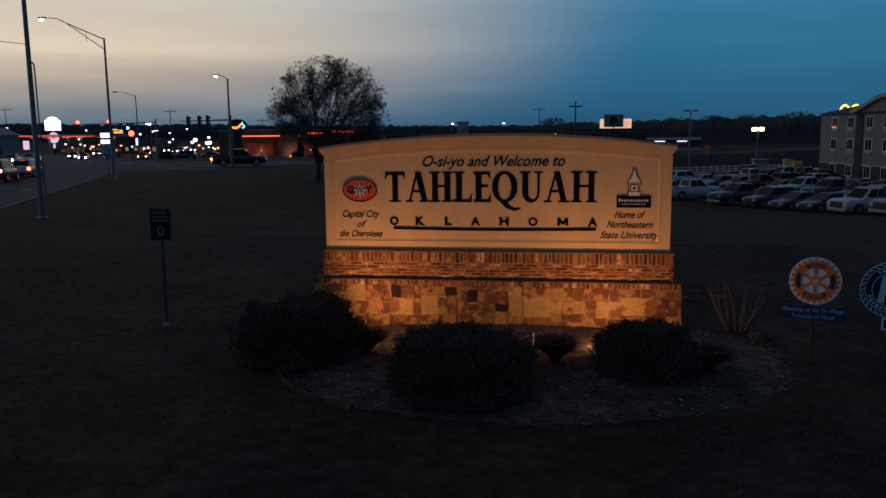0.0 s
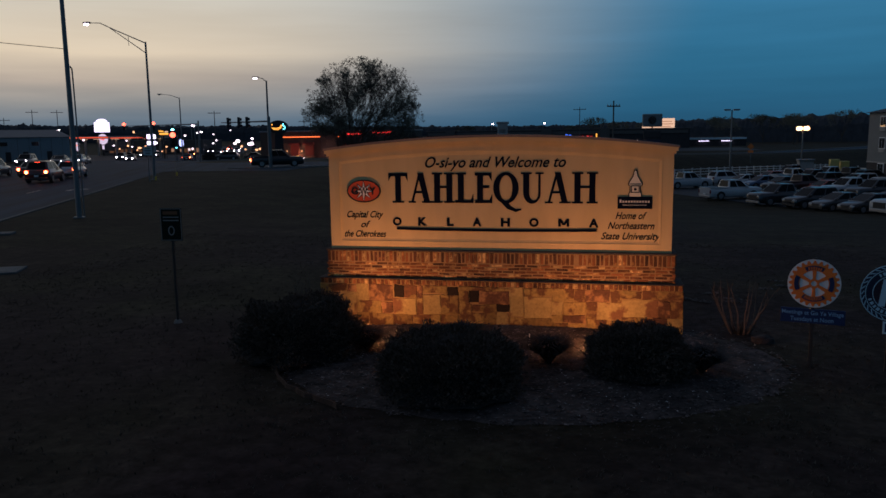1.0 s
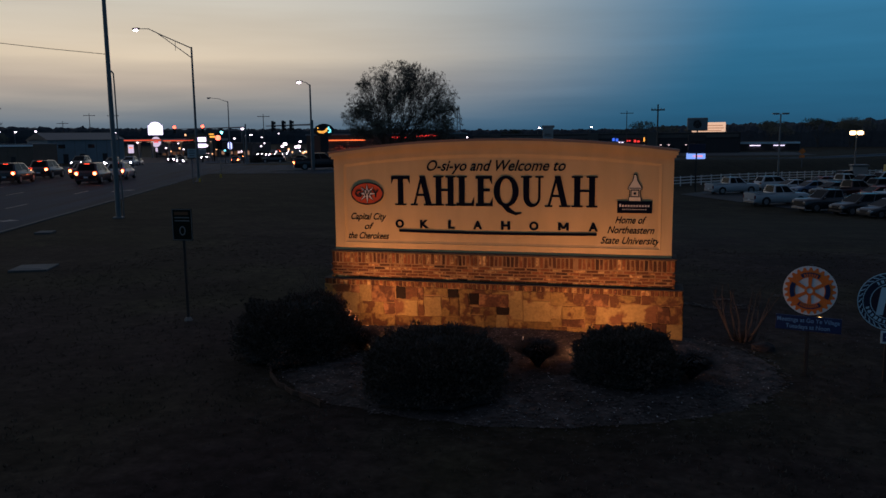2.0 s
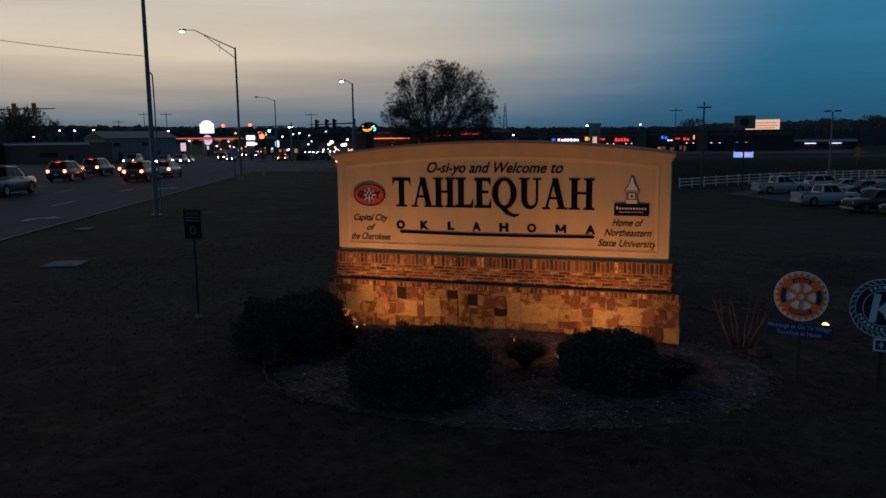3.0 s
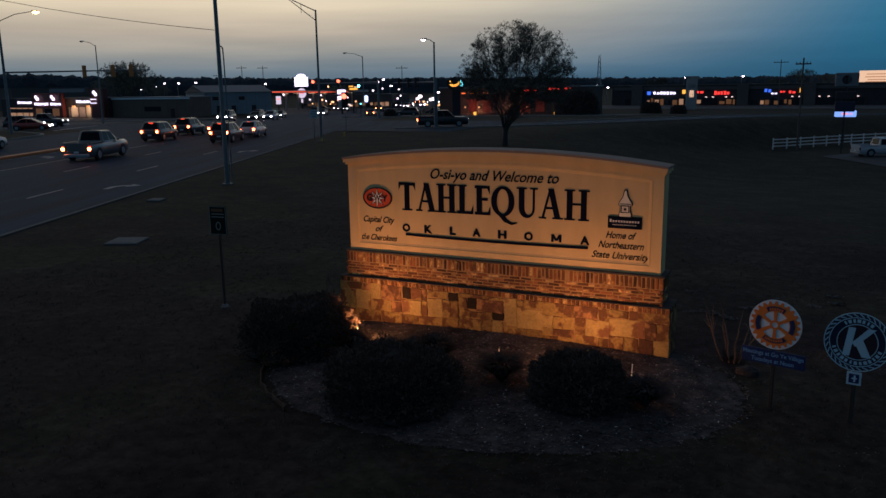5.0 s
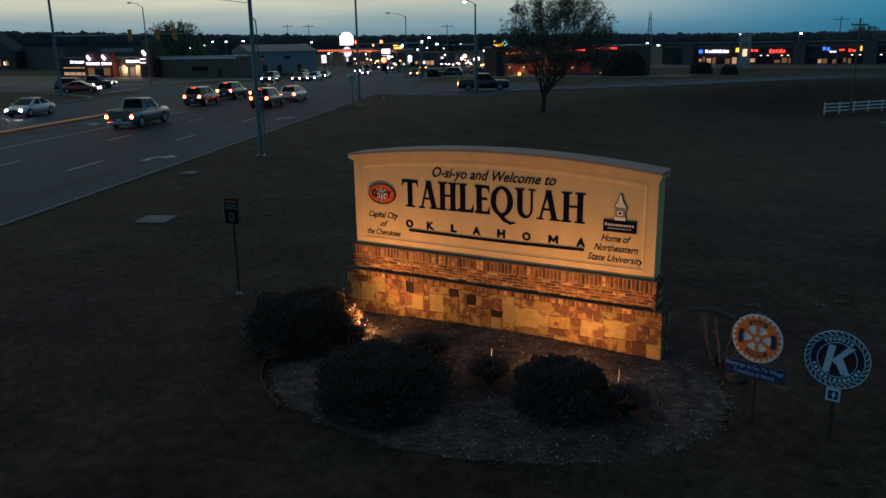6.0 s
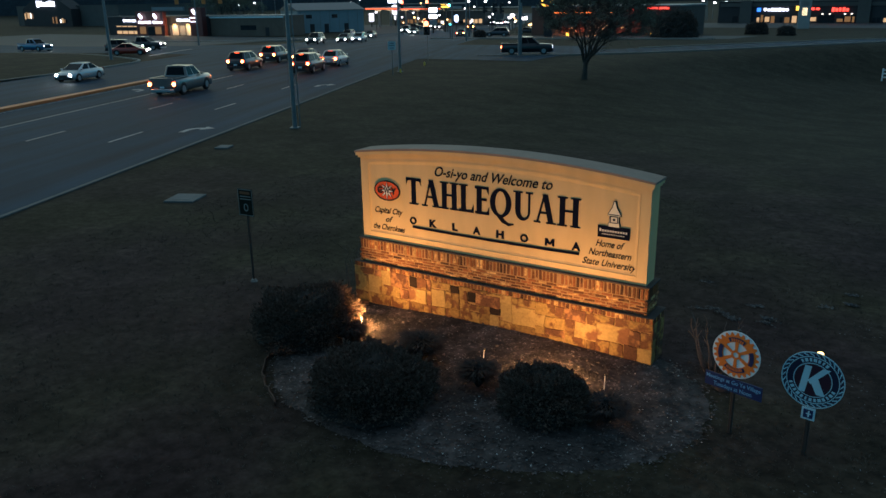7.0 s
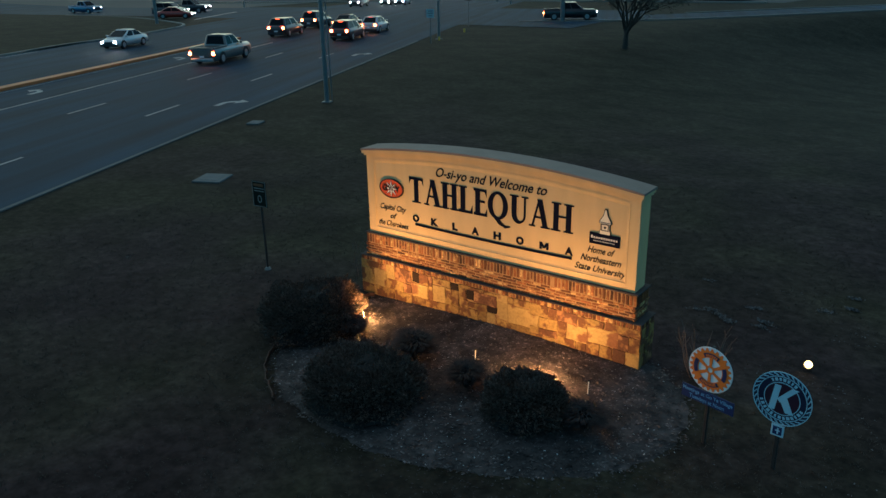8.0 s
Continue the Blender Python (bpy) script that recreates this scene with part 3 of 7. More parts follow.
# red oval seal with a white star
seal = part("seal", bmesh.new(), None, sign)
seal.data.materials.append(M_SEAL_RED)
bm = bmesh.new()
disc(bm, 0.30, 0.006, 0.032, 48, -2.357, 2.454, 0.193)
bm.to_mesh(seal.data)
bm.free()
bm = bmesh.new()
ring(bm, 0.312, 0.205, 0.293, 0.187, -0.004, 0.032, n=48, cx=-2.357, cz=2.454)
part("seal_rim", bm, M_BLACK, seal)
for back, r0, r1, m_, y in ((True, .178, .078, M_BLACK, 0.001), (False, .160, .052, M_WHITE, -0.006)):
    bm = bmesh.new()
    pts = []
    for k in range(16):
        a, r = math.pi / 2 + k * math.pi / 8, (r0 if k % 2 == 0 else r1)
        pts.append((-2.357 + r * 1.05 * math.cos(a), 2.452 + r * 1.05 * math.sin(a)))
    prism(bm, pts, y, 0.02)
    part("star", bm, m_, seal)
for ch, xa, xb in (("G", -2.585, -2.465), ("W", -2.425, -2.285), ("Y", -2.25, -2.135)):
    lettering("seal_letter", ch, xa, xb, 2.395, .125, seal, M_BLACK, -0.010, 0.004, 0, .02)

# bell tower emblem over a dark plate
bm = bmesh.new()
box(bm, 2.10, 2.665, 0.010, 0.032, 2.160, 2.365)
plate = part("emblem_plate", bm, M_NAVY, sign)
bm = bmesh.new()
for k in range(11):
    box(bm, 2.135 + k * .046, 2.163 + k * .046, 0.006, 0.012, 2.264, 2.264 + (.052 if k == 0 else .034))
tagged(part("plate_mark", bm, M_WHITE, plate), kind="stuff")
bm = bmesh.new()
for k in range(13):
    box(bm, 2.185 + k * .031, 2.200 + k * .031, 0.006, 0.012, 2.214, 2.230)
tagged(part("plate_mark", bm, M_WHITE, plate), kind="stuff")
M_EMBLEM = mat("emblem_white", (.88, .82, .62), .6, var=.05, scale=5, fine=60, bump=.03)
for grow, m_, y in ((0.014, M_NAVY, 0.012), (0.0, M_EMBLEM, 0.002)):
    g = grow
    bm = bmesh.new()
    prism(bm, [(2.385 - .095 - g, 2.365), (2.385 + .095 + g, 2.365), (2.385 + .095 + g, 2.42), (2.385 + .078 + g, 2.43), (2.385 + .078 + g, 2.55), (2.385 + .105 + g, 2.56 - g / 2),
               (2.385 + .105 + g, 2.585), (2.385 + .035 + g, 2.70), (2.385 + .012 + g, 2.80 + g), (2.385 - .012 - g, 2.80 + g), (2.385 - .035 - g, 2.70),
               (2.385 - .105 - g, 2.585), (2.385 - .105 - g, 2.56 - g / 2), (2.385 - .078 - g, 2.55), (2.385 - .078 - g, 2.43), (2.385 - .095 - g, 2.42)], y, 0.030)
    part("tower_emblem", bm, m_, sign)
bm = bmesh.new()
box(bm, 2.385 - .07, 2.385 - .056, -0.003, 0.01, 2.43, 2.555)
box(bm, 2.385 + .056, 2.385 + .07, -0.003, 0.01, 2.43, 2.555)
box(bm, 2.385 - .056, 2.385 + .056, -0.003, 0.01, 2.54, 2.555)
box(bm, 2.385 - .056, 2.385 + .056, -0.003, 0.01, 2.43, 2.442)
disc(bm, .022, -0.003, 0.01, 12, 2.385, 2.49)
box(bm, 2.385 - .095, 2.385 + .095, -0.003, 0.01, 2.572, 2.582)
part("tower_opening", bm, M_NAVY, sign)

# ---- planting bed ----
BED = (0.65, -1.70, 4.00, 2.95)


def bed_edge(a, grow=0.0):
    k = 1 + 0.03 * math.sin(3 * a + 1) + 0.022 * noise.noise((2.2 * math.cos(a), 2.2 * math.sin(a), 5)) + 0.030 * noise.noise((9 * math.cos(a), 9 * math.sin(a), 7)) + 0.014 * noise.noise((30 * math.cos(a), 30 * math.sin(a), 9))
    return BED[0] + (BED[2] * k + grow) * math.cos(a), BED[1] + (BED[3] * k + grow) * math.sin(a)


def bed_rise(x, y):
    q = ((x - BED[0]) / BED[2]) ** 2 + ((y - BED[1]) / BED[3]) ** 2
    return land(x, y) + 0.006 + 0.11 * ease(1.15 * (1 - q))


bm = bmesh.new()
rows_ = []
for k in range(15):
    f = k / 14
    row = []
    for j in range(160):
        ex, ey = bed_edge(j * math.tau / 160)
        x, y = BED[0] + (ex - BED[0]) * f, BED[1] + (ey - BED[1]) * f
        row.append(bm.verts.new((x, y, bed_rise(x, y) + 0.012 * noise.noise((x * 3, y * 3, 0)) - (.025 if k == 14 else 0))))
    rows_.append(row)
for a, b in zip(rows_, rows_[1:]):
    for j in range(160):
        bm.faces.new((a[j], b[j], b[(j + 1) % 160], a[(j + 1) % 160]))
bmesh.ops.remove_doubles(bm, verts=rows_[0], dist=0.001)
solo("planting_bed", bm, M_MULCH, "oval planting bed of dark mulch round the sign", "flower bed", kind="structure", smooth=True)

bm = bmesh.new()
for j in range(54):
    a0, a1 = 2.6 + j * 1.6 / 54, 2.6 + (j + 1) * 1.6 / 54
    q = [bed_edge(a, g) for a, g in ((a0, -.008), (a0, .014), (a1, .014), (a1, -.008))]
    lo = [bm.verts.new((x, y, -0.05)) for x, y in q]
    low = 0.055 * ease((q[0][0] + 1.6) / 1.6)
    hi = [bm.verts.new((x, y, 0.070 - low + 0.012 * noise.noise((x * 2, y * 2, 4)))) for x, y in q]
    bm.faces.new(hi)
    for k in range(4):
        bm.faces.new((lo[k], lo[(k + 1) % 4], hi[(k + 1) % 4], hi[k]))
bmesh.ops.remove_doubles(bm, verts=bm.verts, dist=0.0005)
solo("bed_edging", bm, mat("rusty_edging", (.070, .036, .024), .8, .2, var=.4, scale=5, fine=40, bump=.3), "low rusty steel edging round the planting bed", "edging", kind="structure")


def chips(count, seed, pick, size, lift=0.004):
    """Many loose flakes lying on a surface, as one mesh."""
    r = random.Random(seed)
    vs, fs = [], []
    while len(fs) < count * 2:
        x, y, z = pick(r)
        a, l, w = r.random() * math.tau, r.uniform(*size), r.uniform(*size) * .45
        c, s = math.cos(a), math.sin(a)
        k = len(vs)
        for u, v in ((-l, -w), (l, -w), (l * .8, w), (-l, w)):
            vs.append((x + u * c - v * s, y + u * s + v * c, z + lift + r.random() * l * .7))
        fs += [(k, k + 1, k + 2), (k, k + 2, k + 3)]
    return vs, fs


def in_bed(r):
    while True:
        a, f = r.random() * math.tau, math.sqrt(r.random()) * .985
        ex, ey = bed_edge(a)
        x, y = BED[0] + (ex - BED[0]) * f, BED[1] + (ey - BED[1]) * f
        if not (abs(x) < 3.2 and -0.1 < y < SIGN_BACK + .1):
            return x, y, bed_rise(x, y)


def stuff(name, vs, fs, material, label, category):
    me = bpy.data.meshes.new(name)
    me.from_pydata(vs, [], fs)
    me.materials.append(material)
    return tagged(new(name, me), label, category, kind="stuff")


vs, fs = chips(9000, 3, in_bed, (.010, .034))
stuff("mulch_chips", vs, fs, M_CHIP, "loose bark chips and fallen leaves on the bed", "mulch")


def over_edge(r):
    """Bark and leaves that have spilled across the rim of the bed."""
    a = r.random() * math.tau
    ex, ey = bed_edge(a, r.gauss(.12, .22))
    return (ex, ey, land(ex, ey) + .012) if not (abs(ex) < 3.3 and ey > -.2) else in_bed(r)


vs, fs = chips(1500, 31, over_edge, (.006, .022))
stuff("spilled_mulch", vs, fs, M_MULCH, "bark chips spilled over the rim of the bed", "mulch")
vs, fs = chips(800, 37, in_bed, (.006, .019), .014)
stuff("pale_flakes", vs, fs, mat("pale_flake", (.30, .30, .29), .7, var=.3, scale=2, fine=10, bump=0, rand=.6, island=True), "pale chips and bits of leaf scattered on the mulch", "mulch")


def juniper(x, y, rx, ry, h, seed, label, count=8500, clear=None):
    """A dense mounded evergreen: a lumpy core under thousands of small sprigs."""
    r = random.Random(seed)
    t = thing("juniper_bush", pose(x, y, bed_rise(x, y) - .02), label, "bush", "junipers in the bed")

    def skin(a, e):
        d = Vector((math.cos(a) * math.cos(e), math.sin(a) * math.cos(e), math.sin(e)))
        k = 0.90 + 0.16 * noise.noise(d * 2.1 + Vector((seed, 0, 0))) + 0.16 * abs(noise.noise(d * 9 + Vector((0, 0, seed)))) + 0.22 * abs(noise.noise(d * 4.2 + Vector((0, seed, 0)))) - .07
        bulge = math.cos(e) ** 0.6 if e > 0 else 1
        p = Vector((d.x / max(math.cos(e), .05) * bulge * rx * k, d.y / max(math.cos(e), .05) * bulge * ry * k, max(0.0, math.sin(e)) * h * k + .03))
        if clear:
            # growth is kept back round a lamp
            off = Vector((p.x + x - clear[0], p.y + y - clear[1]))
            if off.length < clear[2]:
                away = Vector((-.85, -.35)) if off.length < .02 else (off.normalized() + Vector((-.85, -.35)) * .8).normalized()
                p.x, p.y = clear[0] - x + away.x * clear[2], clear[1] - y + away.y * clear[2]
        return p, d

    # the core's near-black colour carries the shade between the sprigs
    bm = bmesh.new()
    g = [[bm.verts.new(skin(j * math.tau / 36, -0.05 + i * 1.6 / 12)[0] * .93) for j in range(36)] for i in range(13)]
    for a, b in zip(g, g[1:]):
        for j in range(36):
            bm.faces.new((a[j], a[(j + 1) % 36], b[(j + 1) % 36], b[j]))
    part("inner_growth", bm, M_JUNISHADE, t)
    vs, fs = [], []
    for _ in range(count):
        a, e = r.random() * math.tau, math.asin(r.random() ** .62)
        p, d = skin(a, e)
        p *= r.uniform(.90, 1.05)
        out = (d + Vector((r.gauss(0, .45), r.gauss(0, .45), r.gauss(.12, .4)))).normalized()
        side = out.cross(Vector((r.gauss(0, 1), r.gauss(0, 1), r.gauss(0, 1)))).normalized()
        l, w = r.uniform(.022, .055), r.uniform(.008, .017)
        for s2 in (side, out.cross(side)):
            k = len(vs)
            vs += [p - out * l * .3, p + s2 * w + out * l * .3, p + out * l, p - s2 * w + out * l * .3]
            fs += [(k, k + 1, k + 2, k + 3)]
    me = bpy.data.meshes.new("foliage")
    me.from_pydata([tuple(v) for v in vs], [], fs)
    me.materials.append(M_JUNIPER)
    ob = new("foliage", me)
    ob.parent = t
    return t

juniper(-2.78, -2.03, 1.06, 1.14, 0.90, 1, "large rounded dark green juniper at the end of the sign", 15000, (-2.06, -1.42, .27))
juniper(-0.12, -3.55, 1.06, 0.98, 0.74, 2, "broad dark green juniper mound in front of the sign", 14000)
juniper(2.36, -2.58, 0.78, 0.64, 0.68, 3, "medium dark green juniper beside a ground light", 9500)


def strap_plant(x, y, r0, h, seed, count=1500):
    """A small dark tuft of arching strap leaves."""
    r = random.Random(seed)
    t = thing("strap_plant", pose(x, y, bed_rise(x, y) - .01), "small dark spiky strap-leaved plant in the mulch", "plant", "small plants in the bed")
    vs, fs = [], []
    for _ in range(count):
        a, reach, up = r.random() * math.tau, r0 * r.uniform(.12, .92), h * r.uniform(.65, 1.15)
        c, s, w = math.cos(a), math.sin(a), r.uniform(.014, .030)
        k = len(vs)
        for f in (0, .35, .7, 1.0):
            d, z, ww = reach * f, up * (2.0 * f - 1.15 * f * f), w * (1 - f * .9)
            vs += [(d * c - ww * s, d * s + ww * c, z), (d * c + ww * s, d * s - ww * c, z)]
        for q in range(3):
            b = k + q * 2
            fs.append((b, b + 1, b + 3, b + 2))
    me = bpy.data.meshes.new("leaves")
    me.from_pydata(vs, [], fs)
    me.materials.append(M_SPIKE)
    ob = new("leaves", me)
    ob.parent = t


for k, (x, y, r0, h) in enumerate(((1.12, -2.38, .46, .40), (3.26, -2.34, .50, .38), (-0.18, -2.10, .52, .48), (-1.75, -2.0, .40, .34), (-.60, -1.75, .30, .30))):
    strap_plant(x, y, r0, h, 20 + k)

# ---- small things round the bed ----


def marker_stake(x, y, h):
    t = thing("marker_stake", pose(x, y, bed_rise(x, y) - .03), "thin pale plastic stake standing in the mulch", "stake", "stakes in the bed")
    bm = bmesh.new()
    tube(bm, (0, 0, 0), (0.01, 0, h), 0.010, 0.009, 8)
    part("shaft", bm, M_WHITE, t)
    bm = bmesh.new()
    tube(bm, (0.01, 0, h), (0.01, 0, h + .03), 0.018, 0.012, 8)
    part("tip", bm, M_DARKSTEEL, t)


for x, y in ((-2.02, -1.42), (0.76, -1.58), (2.88, -1.42)):
    marker_stake(x, y, 0.27)

M_LENS = glow("lamp_lens", (1.0, .52, .16), 8)


def ground_light(x, y, z, turn, tilt, lens, label):
    t = thing("ground_light", pose(x, y, z, 0, 0, turn), label, "light", "ground lights")
    bm = bmesh.new()
    tube(bm, (0, 0, -.06), (0, 0, .06), .02, .02, 8)
    part("stem", bm, M_DARKSTEEL, t)
    bm = bmesh.new()
    a = radians(tilt)
    d = Vector((0, math.cos(a), math.sin(a)))
    c = Vector((0, 0, .11))
    tube(bm, c - d * .09, c - d * .02, .03, .07, 14)
    tube(bm, c - d * .02, c + d * .06, .07, .078, 14, caps=False)
    part("housing", bm, M_DARKSTEEL, t)
    bm = bmesh.new()
    tube(bm, c + d * .02, c + d * .03, .066, .066, 14)
    part("lens", bm, lens, t)


ground_light(-2.08, -1.52, bed_rise(-2.08, -1.52), -12, 38, M_LENS, "small dark ground spotlight aimed at the sign")
ground_light(1.92, -1.64, bed_rise(1.92, -1.64), 8, 38, M_LENS, "small dark ground spotlight aimed at the sign")
ground_light(5.62, 1.62, 0.0, 180, 18, glow("flood_lens", (1.0, .66, .16), 3.2), "small bright floodlight on the grass behind the club signs")

# bare shrub by the end of the sign
shrub = thing("bare_shrub", pose(4.18, 0.25, .02), "bare pruned shrub with short upright stems", "shrub")
r = random.Random(11)
for k in range(10):
    bm = bmesh.new()
    a = k * 2.4 + r.uniform(-.3, .3)
    p = Vector((.15 * math.cos(a), .10 * math.sin(a), 0))
    pts, rad = [p.copy()], [r.uniform(.020, .028)]
    d = Vector((math.cos(a) * .55, math.sin(a) * .4, 1)).normalized()
    for q in range(6):
        p = p + d * r.uniform(.11, .16)
        d = (d + Vector((r.gauss(0, .14), r.gauss(0, .14), .16))).normalized()
        pts.append(p.copy())
        rad.append(rad[-1] * .84)
        if q > 2:
            e = p + (d + Vector((r.gauss(0, .5), r.gauss(0, .5), .3))).normalized() * r.uniform(.08, .22)
            tube(bm, p, e, rad[-1] * .7, .004, 4)
    path_tube(bm, pts, rad, 6)
    part("stem", bm, M_DRY, shrub)
bm = bmesh.new()
for k in range(90):
    a, d = r.random() * math.tau, r.uniform(.05, .28)
    tube(bm, (d * .5 * math.cos(a), d * .5 * math.sin(a), 0), (d * math.cos(a), d * math.sin(a), r.uniform(.06, .22)), .006, .001, 3, False)
part("dry_tuft", bm, M_SPIKE, shrub)

weeds = thing("dry_weeds", pose(-3.75, 0.75, 0), "dry weed stalks behind the end of the sign", "weeds")
for k in range(9):
    bm = bmesh.new()
    x, y = r.gauss(0, .25), r.gauss(0, .2)
    h = r.uniform(.5, .95)
    path_tube(bm, [Vector((x, y, 0)), Vector((x + r.gauss(0, .06), y, h * .6)), Vector((x + r.gauss(0, .14), y + r.gauss(0, .1), h))], [.007, .005, .002], 4)
    for q in range(5):
        z = h * r.uniform(.5, 1)
        tube(bm, (x, y, z * .9), (x + r.gauss(0, .12), y + r.gauss(0, .12), z + .1), .003, .001, 3)
    part("stalk", bm, M_DRY, weeds)


def rock(x, y, sx, sy, sz, seed, label):
    bm = bmesh.new()
    bmesh.ops.create_icosphere(bm, subdivisions=3, radius=1)
    for v in bm.verts:
        k = 1 + .25 * noise.noise(v.co * 1.7 + Vector((seed, 0, 0))) + .08 * noise.noise(v.co * 5)
        v.co = Vector((v.co.x * sx * k, v.co.y * sy * k, max(v.co.z, -.35) * sz * k))
    solo("rock", bm, mat("field_rock", (.03, .026, .026), .9, var=.35, scale=6, fine=40, bump=.4), label, "rock", m=pose(x, y, bed_rise(x, y) + sz * .25))


rock(4.45, -0.25, .20, .13, .10, 3, "dark low rock lying at the edge of the bed")

# round club sign with an orange gear wheel, over a blue meeting plate
M_GEAR = mat("gear_orange", (.82, .20, .022), .45, var=.08, scale=6, fine=60, bump=.03)
M_SIGNBLUE = mat("sign_blue", (.008, .026, .10), .45, var=.12, scale=5, fine=60, bump=.03)
M_SIGNWHITE = mat("sign_white", (.74, .79, .80), .45, var=.06, scale=5, fine=60, bump=.02)
M_SIGNTEAL = mat("sign_pale_blue", (.46, .68, .76), .45, var=.08, scale=5, fine=60, bump=.02)
M_SIGNPLUM = mat("sign_dark_navy", (.014, .016, .045), .45, var=.1, scale=5, fine=60, bump=.02)

gear = thing("club_sign", pose(4.85, -1.6, 0, 0, 0, -14), "round white club sign with an orange gear wheel on a post", "sign", "club signs beside the bed")
bm = bmesh.new()
box(bm, -.025, .025, .012, .055, -.15, 1.62, .005)
part("post", bm, M_DARKSTEEL, gear)
CZ = 1.25
bm = bmesh.new()
disc(bm, .350, -.004, .010, 56, 0, CZ)
face = part("face", bm, M_SIGNWHITE, gear)
bm = bmesh.new()
pts = []
for k in range(24):
    for f, rr in ((-.38, .292), (-.13, .333), (.13, .333), (.38, .292)):
        a = (k + f) * math.tau / 24
        pts.append((rr * math.cos(a), CZ + rr * math.sin(a)))
# the toothed rim, as a ring
inner = [(.190 * math.cos(a), CZ + .190 * math.sin(a)) for a in (math.atan2(z - CZ, x) for x, z in pts)]
fo, fi = [bm.verts.new((x, -.010, z)) for x, z in pts], [bm.verts.new((x, -.010, z)) for x, z in inner]
bo = [bm.verts.new((x, -.002, z)) for x, z in pts]
bi = [bm.verts.new((x, -.002, z)) for x, z in inner]
for k in range(len(pts)):
    j = (k + 1) % len(pts)
    bm.faces.new((fo[k], fo[j], fi[j], fi[k]))
    bm.faces.new((fo[j], fo[k], bo[k], bo[j]))
    bm.faces.new((fi[k], fi[j], bi[j], bi[k]))
part("toothed_rim", bm, M_GEAR, face)
for k in range(6):
    bm = bmesh.new()
    a = math.pi / 2 + k * math.tau / 6
    c, s = math.cos(a), math.sin(a)
    q = [(.05, -.018), (.196, -.027), (.196, .027), (.05, .018)]
    prism(bm, [(u * c - v * s, CZ + u * s + v * c) for u, v in q], -.0115, -.002)
    part("spoke", bm, M_GEAR, face)
bm = bmesh.new()
ring(bm, .068, .068, .040, .040, -.014, -.002, n=24, cz=CZ)
part("hub", bm, M_GEAR, face)
for a0, a1 in ((57, 123), (230, 310), (-28, 28), (152, 208)):
    bm = bmesh.new()
    ring(bm, .262, .262, .202, .202, -.015, -.009, a0 + 3, a1 - 3, 16, 0, CZ)
    seg = part("rim_panel", bm, M_SIGNBLUE, face)
    if a0 in (57, 230):
        bm = bmesh.new()
        count = 6 if a0 == 57 else 11
        for k in range(count):
            w_ = (a1 - a0 - 18) / count
            b0 = a0 + 9 + k * w_
            ring(bm, .246, .246, .206, .206, -.018, -.014, b0, b0 + w_ * .62, 3, 0, CZ)
        tagged(part("rim_mark", bm, M_GEAR, seg), kind="stuff")
bm = bmesh.new()
box(bm, -.425, .425, -.004, .010, .665, .878, .003)
plate = part("meeting_plate", bm, M_SIGNBLUE, gear, "blue meeting notice plate")
M_PLATETEXT = mat("plate_lettering", (.15, .36, .58), .5, var=.05, scale=5, fine=60, bump=0)
tagged(lettering("plate_line", "Meetings at Go Ye Village", -.405, .405, .790, .060, plate, M_PLATETEXT, -.007, -.003, 0, .012), kind="stuff")
tagged(lettering("plate_line", "Tuesdays at Noon", -.29, .28, .695, .060, plate, M_PLATETEXT, -.007, -.003, 0, .012), kind="stuff")

ring_sign = thing("club_sign", pose(5.86, -1.66, 0, 0, 0, -8), "round dark navy club sign with a pale rope border", "sign", "club signs beside the bed")
bm = bmesh.new()
box(bm, -.028, .028, .012, .06, -.15, 1.5, .005)
part("post", bm, M_DARKSTEEL, ring_sign)
CZ = 1.15
bm = bmesh.new()
disc(bm, .402, -.004, .010, 56, 0, CZ)
face = part("face", bm, M_SIGNPLUM, ring_sign)
for ra, rb in ((.402, .390), (.338, .328), (.246, .236)):
    bm = bmesh.new()
    ring(bm, ra, ra, rb, rb, -.010, -.002, n=56, cz=CZ)
    part("border_line", bm, M_SIGNTEAL, face)
bm = bmesh.new()
disc(bm, .237, -.007, -.002, 40, 0, CZ)
part("centre_field", bm, mat("sign_maroon", (.040, .012, .026), .45, var=.1, scale=5, fine=60, bump=.02), face, "dark maroon centre")
for k in range(30):
    a = k * math.tau / 30
    bm = bmesh.new()
    p = [(.342, a - .05), (.350, a - .075), (.390, a + .07), (.382, a + .105)]
    prism(bm, [(rr * math.cos(t_), CZ + rr * math.sin(t_)) for rr, t_ in p][::-1], -.009, -.002)
    part("rope_strand", bm, M_SIGNTEAL, face)
for count, a0, a1, up in ((7, 128, 52, True), (13, 195, 345, False)):
    for k in range(count):
        a = radians(a0 + (a1 - a0) * (k + .5) / count)
        half = abs(radians(a1 - a0)) / count * (.22 + .16 * ((k * 3) % 5) / 4)
        bm = bmesh.new()
        ring(bm, .312, .312, .266, .266, -.009, -.002, math.degrees(a - half), math.degrees(a + half), 2, 0, CZ)
        part("border_mark", bm, M_SIGNTEAL, face)
for q in (((-.115, -.155), (-.045, -.155), (-.045, .155), (-.115, .155)), ((-.05, -.01), (.07, .155), (.15, .155), (-.01, -.05)), ((-.03, .0), (.03, .06), (.165, -.155), (.075, -.155))):
    bm = bmesh.new()
    sk = .14
    prism(bm, [(1.22 * (x + z * sk), CZ + 1.26 * z) for x, z in q], -.010 - .001 * len(face.children) / 40, -.002)
    part("emblem_stroke", bm, M_SIGNTEAL, face)
bm = bmesh.new()
